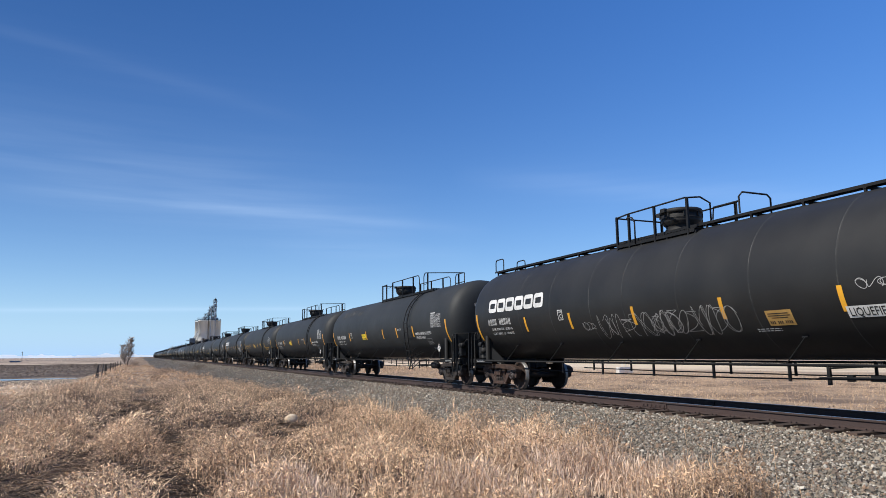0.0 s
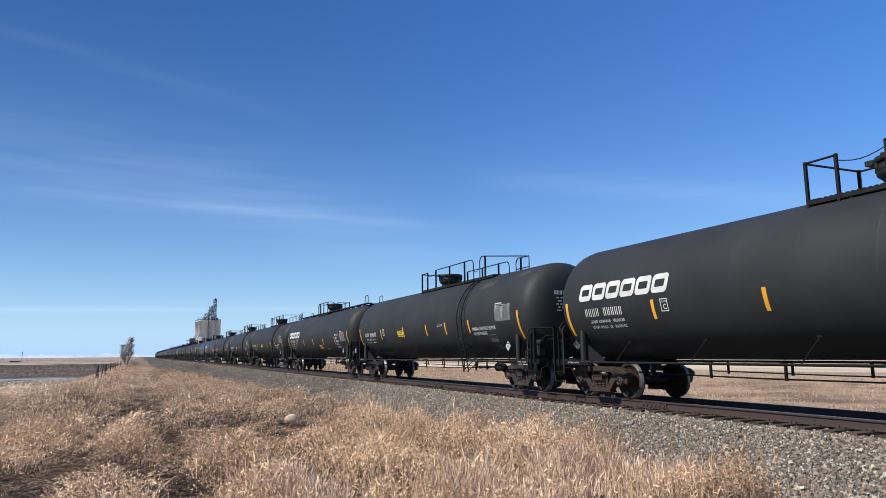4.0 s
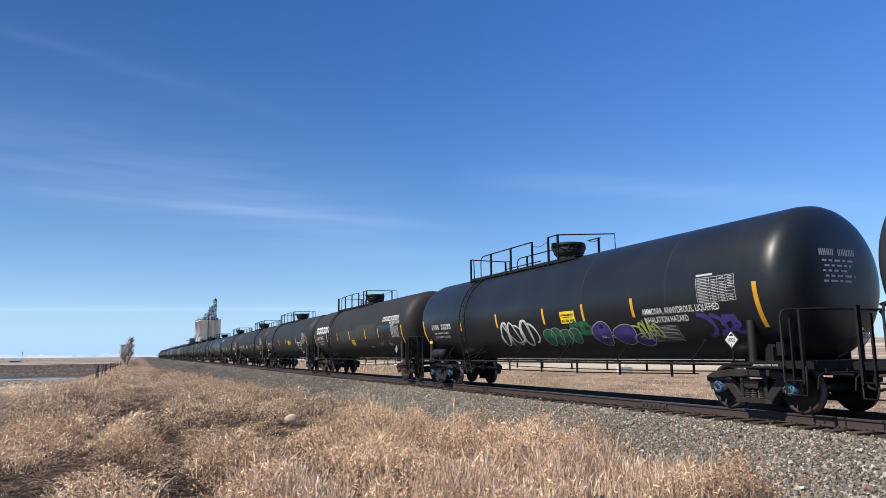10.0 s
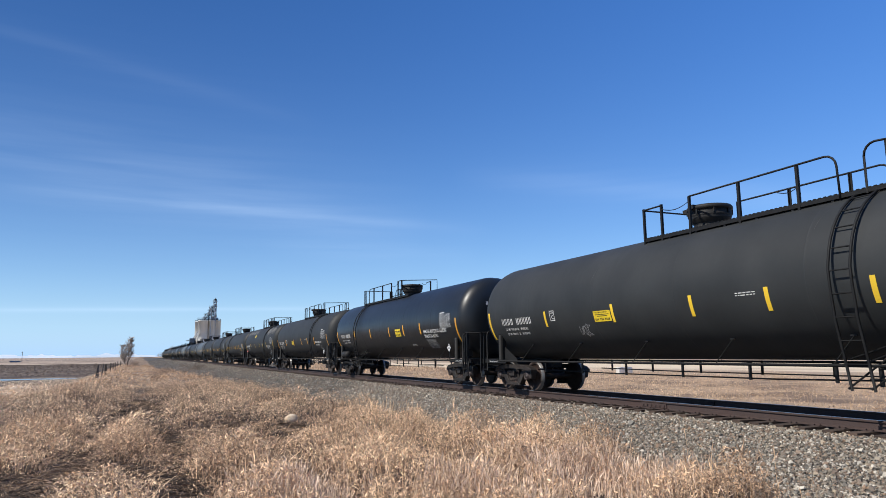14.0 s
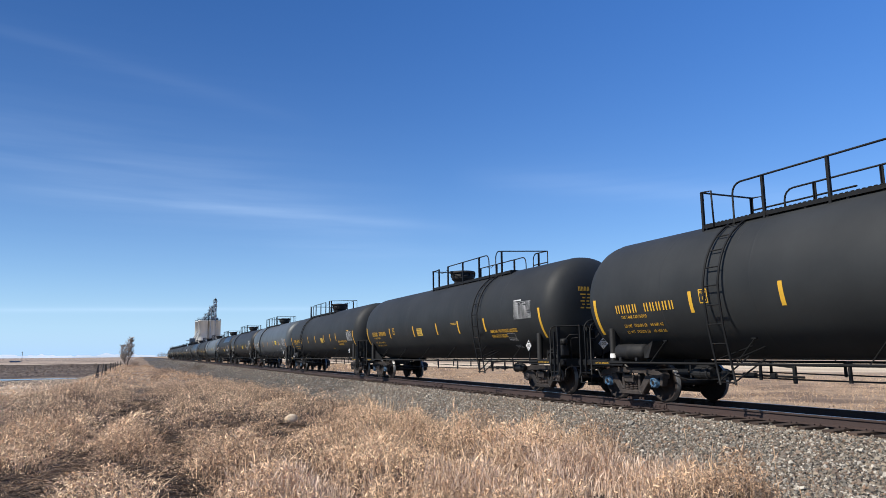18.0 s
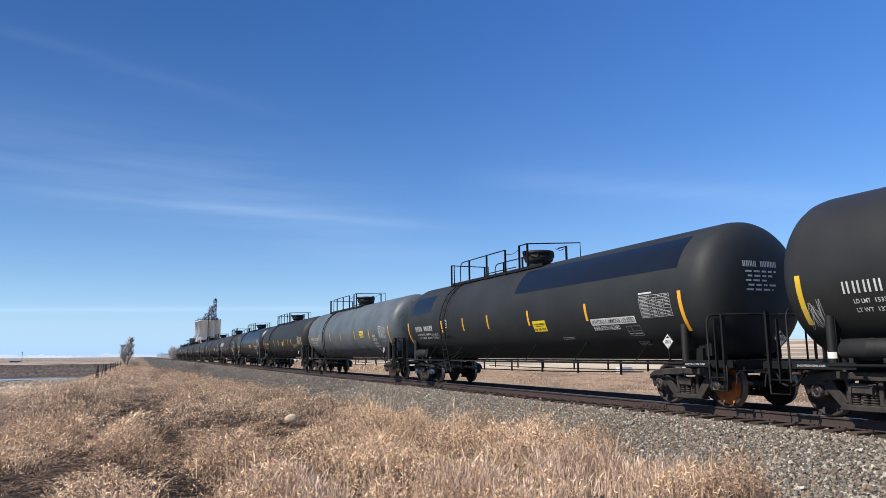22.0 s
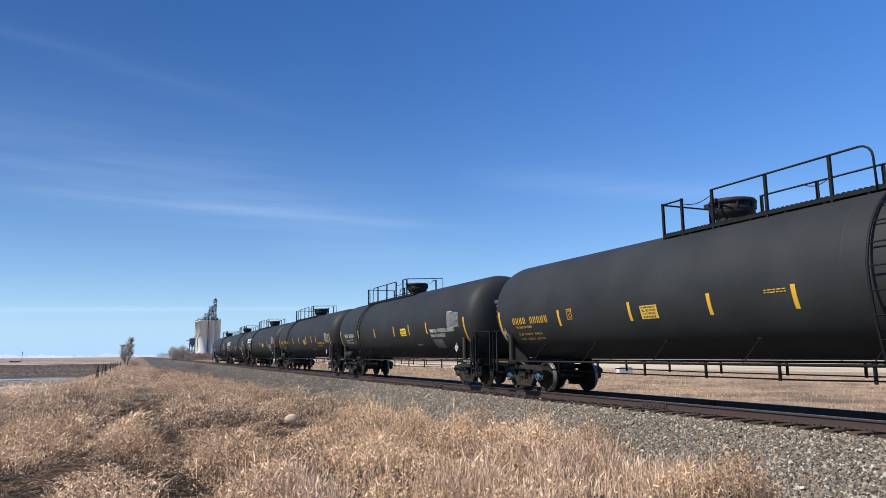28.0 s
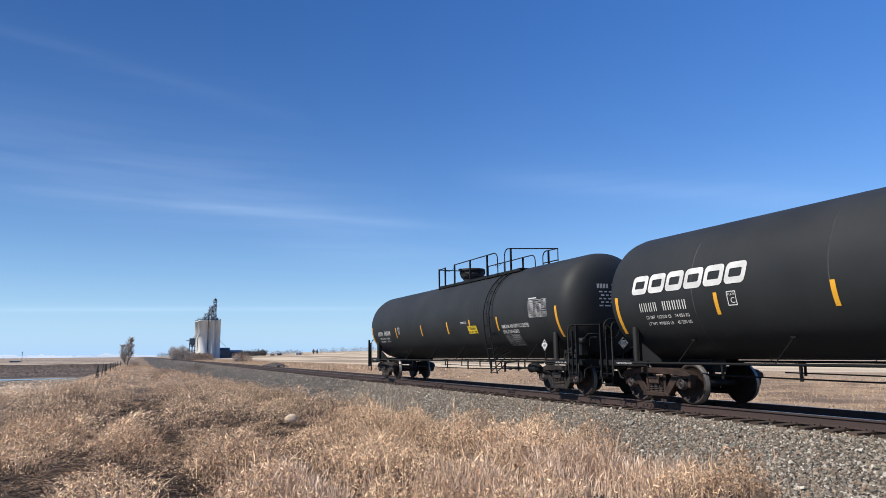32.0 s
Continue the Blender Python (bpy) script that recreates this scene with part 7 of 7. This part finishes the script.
me = bpy.data.meshes.new("plastic_sheet")
bm.to_mesh(me)
bm.free()
me.materials.append(RUSTPILE)
scrap = new("plastic_sheet", me)
scrap.location = (18.0, 36.2, zg(18.0, 36.2))
tagged(scrap, "crumpled orange plastic sheet in the grass beside the track", "plastic sheet")


# ---- sleepers, tie plates, joint bars ----
for i in range(150):
    y = 1.2 + 0.508 * i
    t = new("sleeper", tie_mesh)
    t.parent = railway
    r = random.Random(i)
    t.location = (r.uniform(-0.05, 0.05), y, r.uniform(-0.004, 0.014))
    t.rotation_euler = (0, 0, r.uniform(-0.02, 0.02))
far_ties = np.arange(1.2 + 0.508 * 150, 420, 0.508)
cube = np.array([(x, y, z) for x in (-1.295, 1.295) for y in (-0.115, 0.115) for z in (-0.355, -0.195)])
quads = np.array([(0, 1, 3, 2), (4, 6, 7, 5), (0, 4, 5, 1), (2, 3, 7, 6), (0, 2, 6, 4), (1, 5, 7, 3)])
tv = (cube[None] + np.stack([far_ties * 0, far_ties, far_ties * 0], -1)[:, None]).reshape(-1, 3)
tf = (quads[None] + 8 * np.arange(len(far_ties))[:, None, None]).reshape(-1, 4)
far = bulk("sleepers", tv, tf, TIE)
far.parent = railway
tagged(far, kind="stuff")
bm = bmesh.new()
box(bm, (0, 0, -0.188), (0.36, 0.19, 0.016))
for dx, dy in ((-0.1, -0.06), (-0.1, 0.06), (0.1, 0.06)):
    box(bm, (dx, dy, -0.17), (0.03, 0.022, 0.03))
plate_mesh = bpy.data.meshes.new("tie_plate")
bm.to_mesh(plate_mesh)
bm.free()
plate_mesh.materials.append(RAIL)
for i in range(70):
    for s in (-1, 1):
        t = new("tie_plate", plate_mesh)
        t.parent = railway
        t.location = (s * 0.754, 1.2 + 0.508 * i, 0.0)
for y in (13.9, 27.5, 41.0):
    for s in (-1, 1):
        bm = bmesh.new()
        box(bm, (s * 0.754 - 0.022, y, -0.10), (0.03, 0.9, 0.10))
        for j in range(6):
            box(bm, (s * 0.754 - 0.045, y - 0.375 + 0.15 * j, -0.10), (0.03, 0.035, 0.035))
        part("joint_bar", bm, RAIL, railway)


# ---- ballast stones ----
def stones(name, n, x0, x1, y0, y1, size, seed, label, between=False):
    rng = np.random.RandomState(seed)
    x, y = rng.uniform(x0, x1, n), y0 + (y1 - y0) * rng.rand(n) ** 1.15
    if between:
        keep = np.abs(((y - 1.2) / 0.508 + 0.5) % 1 - 0.5) * 0.508 > 0.14
        x, y, n = x[keep], y[keep], int(keep.sum())
    s = size * np.exp(rng.normal(0, 0.30, n))
    x = np.where(x < -3.2, -3.2 + (x + 3.2) * (1.75 + apron(y)) / 1.75, x)
    z = bed_height(x + TRACK_X, y)
    # a knocked-about block with five faces showing
    block = np.array([(-1, -1, -1), (1, -1, -1), (1, 1, -1), (-1, 1, -1), (-0.8, -0.8, 0.8), (0.8, -0.8, 0.8), (0.8, 0.8, 0.8), (-0.8, 0.8, 0.8)]) * 0.62
    quad = np.array([(4, 5, 6, 7), (0, 1, 5, 4), (1, 2, 6, 5), (2, 3, 7, 6), (3, 0, 4, 7)])
    k = len(block)
    v = block[None] * rng.uniform(0.75, 1.25, (n, k, 1)) * np.stack([rng.uniform(0.7, 1.35, n), rng.uniform(0.7, 1.1, n), rng.uniform(0.6, 1.0, n)], -1)[:, None, :]
    v += rng.normal(0, 0.12, (n, k, 3))
    yaw, tip, roll = rng.uniform(0, 6.283, n), rng.normal(0, 0.42, n), rng.normal(0, 0.42, n)
    c, d, e = np.cos(yaw), np.cos(tip), np.cos(roll)
    f, g, h = np.sin(yaw), np.sin(tip), np.sin(roll)
    rot = np.stack([np.stack([c * d, c * g * h - f * e, c * g * e + f * h], -1),
                    np.stack([f * d, f * g * h + c * e, f * g * e - c * h], -1),
                    np.stack([-g, d * h, d * e], -1)], 1)
    v = np.einsum("nij,nkj->nki", rot, v) * s[:, None, None] * 0.5
    v += np.stack([TRACK_X + x, y, z + s * rng.uniform(0.0, 0.45, n)], -1)[:, None, :]
    ob = bulk(name, v.reshape(-1, 3), (quad[None] + k * np.arange(n)[:, None, None]).reshape(-1, 4), STONE)
    return tagged(ob, label, "ballast", kind="stuff")


stones("ballast_stones", 82000, -5.0, -1.33, 5.5, 34, 0.0435, 1, "sharp grey crushed ballast stones on the embankment shoulder")
stones("ballast_stones", 13500, -1.42, -0.84, 4, 40, 0.046, 7, "sharp grey crushed ballast stones between the sleepers", True)
stones("ballast_stones", 8000, -0.70, 3.2, 5, 40, 0.062, 2, "sharp grey crushed ballast stones between and beyond the rails")
stones("ballast_stones", 21000, -5.0, -1.34, 34, 120, 0.060, 3, "sharp grey crushed ballast stones on the embankment shoulder")
stones("ballast_stones", 7000, -5.0, -1.34, 120, 330, 0.11, 4, "sharp grey crushed ballast stones on the embankment shoulder")


# ---- dry grass ----
def grass(name, x, y, height, width, seed, mat, label, levels, droop=0.35):
    """Bent tapering blades; levels are (height share, width share) pairs up to the tip."""
    rng = np.random.RandomState(seed)
    n = len(x)
    z = np.maximum(ground_height(x, y), bed_height(x, y)) - 0.03
    a, b = rng.rand(n) * 6.283, rng.rand(n) * 6.283
    lean = rng.gamma(2.0, 0.5, n) * droop * height
    sx, sy = np.cos(b) * width / 2, np.sin(b) * width / 2
    cols = []
    for f, w in levels:
        cx, cy = x + np.cos(a) * lean * f ** 1.8, y + np.sin(a) * lean * f ** 1.8
        cz = z + height * (f - 0.22 * f ** 3 * np.clip(lean / height, 0, 1.6))
        if w > 0:
            cols += [np.stack([cx - sx * w, cy - sy * w, cz], -1), np.stack([cx + sx * w, cy + sy * w, cz], -1)]
        else:
            cols.append(np.stack([cx, cy, cz], -1))
    k = len(cols)
    tri = []
    for i in range(0, k - 3, 2):
        tri += [(i, i + 1, i + 3), (i, i + 3, i + 2)]
    tri.append((k - 3, k - 2, k - 1))
    v = np.stack(cols, 1).reshape(-1, 3)
    f = (np.array(tri)[None] + k * np.arange(n)[:, None, None]).reshape(-1, 3)
    return tagged(bulk(name, v, f, mat), label, "grass", kind="stuff")


STEM = [(0, 1.0), (0.55, 0.8), (0.78, 0.5), (0.87, 1.9), (1.0, 0)]
LEAF = [(0, 1.0), (0.5, 0.9), (1.0, 0)]


def flecks(name, x, y, top, length, width, seed, mat, label, rise=0.75):
    """The tangle: short bent leaves at all heights up to the local top."""
    rng = np.random.RandomState(seed)
    n = len(x)
    z = np.maximum(ground_height(x, y), bed_height(x, y)) + top * rng.rand(n) ** 0.36
    a = rng.rand(n) * 6.283
    up = rng.normal(rise, 0.55 if rise > 0.3 else 0.12, n)
    d = np.stack([np.cos(a), np.sin(a), up], -1)
    d /= np.linalg.norm(d, axis=1)[:, None]
    s = np.cross(d, rng.normal(0, 1, (n, 3)))
    s /= np.linalg.norm(s, axis=1)[:, None] + 1e-6
    l, w = (length * rng.uniform(0.5, 1.5, n))[:, None], (width * rng.uniform(0.6, 1.5, n))[:, None] / 2
    p = np.stack([x, y, z], -1)
    m = p + d * l * 0.45
    e = p + d * l + np.array([0, 0, -1.0]) * l * 0.35 * rng.rand(n)[:, None]
    v = np.stack([p, m - s * w, m + s * w, e], 1).reshape(-1, 3)
    f = (np.array([(0, 1, 2), (1, 3, 2)])[None] + 4 * np.arange(n)[:, None, None]).reshape(-1, 3)
    return tagged(bulk(name, v, f, mat), label, "grass", kind="stuff")


def scatter(n, x0, x1, y0, y1, seed, power=1.0):
    rng = np.random.RandomState(seed)
    return rng.uniform(x0, x1, n), y0 + (y1 - y0) * rng.rand(n) ** power, rng


def verge_west(y):
    """Where the verge grass gives way to the low field."""
    return -6.9 + 1.9 * smooth_step(y, 36, 56)


def verge_shape(x, y):
    """Height factor of the verge grass: tussocks, old wheel ruts, a bare spot by the stone, thinning at the ballast."""
    h = 0.66 + 0.46 * soft_noise(x, y * 0.6, 1.7, 20) + 0.66 * soft_noise(x, y * 0.8, 0.8, 21) + 0.46 * soft_noise(x, y, 0.34, 22)
    wander = 0.14 * soft_noise(x * 0, y, 2.4, 24)
    old = -2.13 + 0.0695 * np.minimum(y, 31)
    for centre, half, deep in ((old, 0.40 + 0.012 * np.clip(y - 18, 0, 40), 0.76), (0.60 + 0 * y, 0.38, 0.77 * (1 - smooth_step(y, 20, 34))), (2.35 + 0 * y, 0.26, 0.5)):
        h = h * (1 - deep * np.exp(-((x - centre - wander) / half) ** 2))
    for px, py, rx, ry in ((2.15, 17.7, 0.55, 1.7), (-1.85, 12.3, 0.58, 2.0), (3.68, 18.6, 0.6, 1.9), (1.5, 13.0, 0.35, 0.6), (4.4, 12.2, 0.4, 0.5)):
        h = h * (1 - 0.88 * np.exp(-((x - px) / rx) ** 2 - ((y - py) / ry) ** 2))
    edge = 7.9 + 0.7 * np.exp(-((y - 13.3) / 2.6) ** 2) + 0.40 * soft_noise(x * 0 + 3, y, 1.1, 23) - 0.045 * np.clip(y - 14, 0, 22) - apron(y)
    west = verge_west(y)
    h = h * (0.35 + 0.65 * smooth_step(x, west - 0.1, west + 2.3))
    return np.clip(h, 0.05, 1.4) * np.clip((edge - x) / 0.7 + 0.25, 0, 1), edge


def verge(name, n, y0, y1, height, width, seed, mat, levels, droop, power=1.0, thin=0.10):
    x, y, rng = scatter(n, -1.0 - 0.19 * y1, 8.6, y0, y1, seed, power)
    f = verge_shape(x, y)[0]
    keep = (x > -1.2 - 0.19 * y) & (f > 0.03) & (rng.rand(n) < thin + (1 - thin) * np.clip(f, 0, 1)) & (x > verge_west(y) - 1.0 * soft_noise(x * 0, y, 6.0, 9) + 0.35 * rng.normal(0, 1, n))
    keep &= x ** 2 + y ** 2 > 16
    x, y, f = x[keep], y[keep], f[keep]
    wide = width * rng.uniform(0.6, 1.4, len(x))
    label = "tangled dry tan prairie grass on the verge"
    if levels is None:
        return flecks(name, x, y, height * f, droop, wide, seed + 1, mat, label)
    return grass(name, x, y, height * f * rng.uniform(0.45, 1.35, len(x)), wide, seed + 1, mat, label, levels, droop)


verge("dry_grass", 36000, 6.5, 20, 0.42, 0.009, 100, GRASS_SHADED, LEAF, 0.9, 1.1, 0.10)
verge("dry_grass", 310000, 6.5, 20, 0.52, 0.0112, 110, GRASS_PALE, None, 0.066, 1.1, 0.03)
verge("dry_grass", 26000, 6.5, 20, 0.62, 0.006, 102, GRASS_PALE, STEM, 0.45, 1.1)
verge("dry_grass", 24000, 20, 48, 0.42, 0.014, 104, GRASS_SHADED, LEAF, 0.8, 1.2, 0.15)
verge("dry_grass", 190000, 20, 48, 0.48, 0.0155, 112, GRASS_PALE, None, 0.080, 1.2, 0.03)
verge("dry_grass", 12000, 20, 48, 0.54, 0.010, 106, GRASS_PALE, STEM, 0.45, 1.2)
verge("dry_grass", 95000, 48, 175, 0.40, 0.038, 108, GRASS_FAR, None, 0.19, 1.3, 0.2)
# upright seeding stalks in drifts close by
for i, (cx, cy, rx, ry, n) in enumerate(((6.2, 8.7, 1.5, 1.8, 5200), (2.0, 9.2, 0.8, 1.3, 1700), (4.1, 8.1, 1.1, 1.2, 2200), (6.9, 11.8, 0.9, 1.6, 1200), (1.85, 47.5, 0.9, 2.2, 900))):
    rng = np.random.RandomState(180 + i)
    x, y = cx + rx * rng.normal(0, 0.5, n), cy + ry * rng.normal(0, 0.5, n)
    f, edge = verge_shape(x, y)
    keep = (x < edge - 0.1) & (f > 0.12) & (y > 6.2)
    x, y, f = x[keep], y[keep], f[keep]
    grass("dry_grass", x, y, 0.52 * np.clip(f + 0.35, 0.5, 1.15) * rng.uniform(0.55, 1.2, len(x)), 0.0046 * rng.uniform(0.6, 1.4, len(x)), 190 + i, STALK, "upright drift of pale pinkish dry grass stalks", STEM, 0.25)
# the verge goes on round the standpoint
x, y, rng = scatter(28000, -9, 7.5, -9, 7.0, 128)
f, edge = verge_shape(x, y)
keep = x ** 2 + y ** 2 > 1.5
x, y, f = x[keep], y[keep], f[keep]
flecks("dry_grass", x, y, 0.16 * f * (0.3 + smooth_step(np.hypot(x, y), 3, 7)), 0.09, np.full(len(x), 0.012), 129, GRASS_PALE, "tangled dry tan prairie grass on the verge")
# straw trodden flat in the ruts
x, y, rng = scatter(80000, -3.6, 4.5, 7.5, 34, 126, 1.2)
f, edge = verge_shape(x, y)
x, y = x[f < 0.35], y[f < 0.35]
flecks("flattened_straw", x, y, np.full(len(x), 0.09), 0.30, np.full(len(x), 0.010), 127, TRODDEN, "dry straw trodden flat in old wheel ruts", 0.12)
# pale stubble and old snow-bleached straw west of the fence, clods on the ploughed field
x, y, rng = scatter(44000, 0, 1, 28, 94, 120)
x = -4.4 - 36 * x ** 1.2
flecks("stubble", x, y, 0.10 * (0.8 + 0.6 * soft_noise(x, y, 3.0, 33)), 0.20, 0.06 * rng.uniform(0.6, 1.5, len(x)), 121, STUBBLE, "short pale stubble and matted straw in the low field")


def clods(n, x0, x1, y0, y1, size, seed):
    rng = np.random.RandomState(seed)
    x, y = rng.uniform(x0, x1, n), rng.uniform(y0, y1, n)
    s = size * np.exp(rng.normal(0, 0.4, n)) * (1 + y / 300)
    octa = np.array([(1.3, 0, 0), (-1.3, 0, 0), (0, 1, 0), (0, -1, 0), (0, 0, 0.7)])
    v = octa[None] * rng.uniform(0.6, 1.2, (n, 5, 1)) * s[:, None, None] * 0.5 + np.stack([x, y, ground_height(x, y) - 0.02], -1)[:, None, :]
    tri = np.array([(0, 2, 4), (2, 1, 4), (1, 3, 4), (3, 0, 4)])
    return tagged(bulk("soil_clods", v.reshape(-1, 3), (tri[None] + 5 * np.arange(n)[:, None, None]).reshape(-1, 3), CLOD), "rough brown clods on the ploughed field", "soil", kind="stuff")


clods(21000, -85, -6, 109, 300, 0.17, 125)
# beyond the track
label = "tall dry straw grass beyond the track"
x, y, rng = scatter(24000, 0, 1, 0, 1, 140)
x, y = TRACK_X + 4.0 + 30 * x ** 1.3, 4 + 76 * y
keep = ((x - 17.2) / 1.6) ** 2 + ((y - 34.6) / 2.6) ** 2 > 1
x, y = x[keep], y[keep]
tall = 0.8 + 0.45 * soft_noise(x, y, 2.2, 31)
grass("dry_grass", x, y, 0.36 * rng.uniform(0.4, 1.2, len(x)) * tall, 0.010 * rng.uniform(0.6, 1.4, len(x)), 141, GRASS_EAST, label, LEAF, 0.4)
x, y, rng = scatter(125000, 0, 1, 0, 1, 142)
x, y = TRACK_X + 4.0 + 30 * x ** 1.3, 4 + 76 * y
keep = ((x - 17.2) / 1.6) ** 2 + ((y - 34.6) / 2.6) ** 2 > 1
x, y = x[keep], y[keep]
flecks("dry_grass", x, y, 0.46 * np.clip(0.68 + 0.7 * soft_noise(x, y, 2.2, 31) + 0.4 * soft_noise(x, y, 0.7, 35), 0.1, 1.6), 0.09, np.full(len(x), 0.013), 143, GRASS_EAST, label)
x, y, rng = scatter(24000, TRACK_X + 4.2, 42, 80, 330, 150)
grass("dry_grass", x, y, 0.5 * rng.uniform(0.5, 1.2, len(x)), 0.05 * rng.uniform(0.6, 1.4, len(x)), 151, GRASS_EAST, label, LEAF, 0.4)
# a few tall seed stalks at the ballast edge
x, y, rng = scatter(110, 6.8, 8.2, 6, 24, 160)
grass("seed_stalks", x, y, rng.uniform(0.35, 0.85, len(x)), np.full(len(x), 0.009), 161, GRASS_PALE, "single tall pale seed stalks at the ballast edge", STEM, 0.15)


def motions():
    for k, car in enumerate(cars):
        walk(car, [(t, car_pose(k, t)) for t in range(33)])
    # the wheels roll: one turn programme, shared by all the wheelsets
    wheels = [o for car in cars for truck in car.children for o in truck.children if o.name.startswith("wheelset")]
    step = math.degrees(SPEED / FPS / WHEEL)
    walk(wheels[0], [(i / FPS, pose(0, 0, 0, 0, step * i, 0)) for i in range(32 * FPS + 1)])
    program = wheels[0].animation_data
    for w in wheels[1:]:
        w.rotation_mode = "QUATERNION"
        keys = w.animation_data_create()
        keys.action = program.action
        keys.action_slot = program.action_slot


motions()
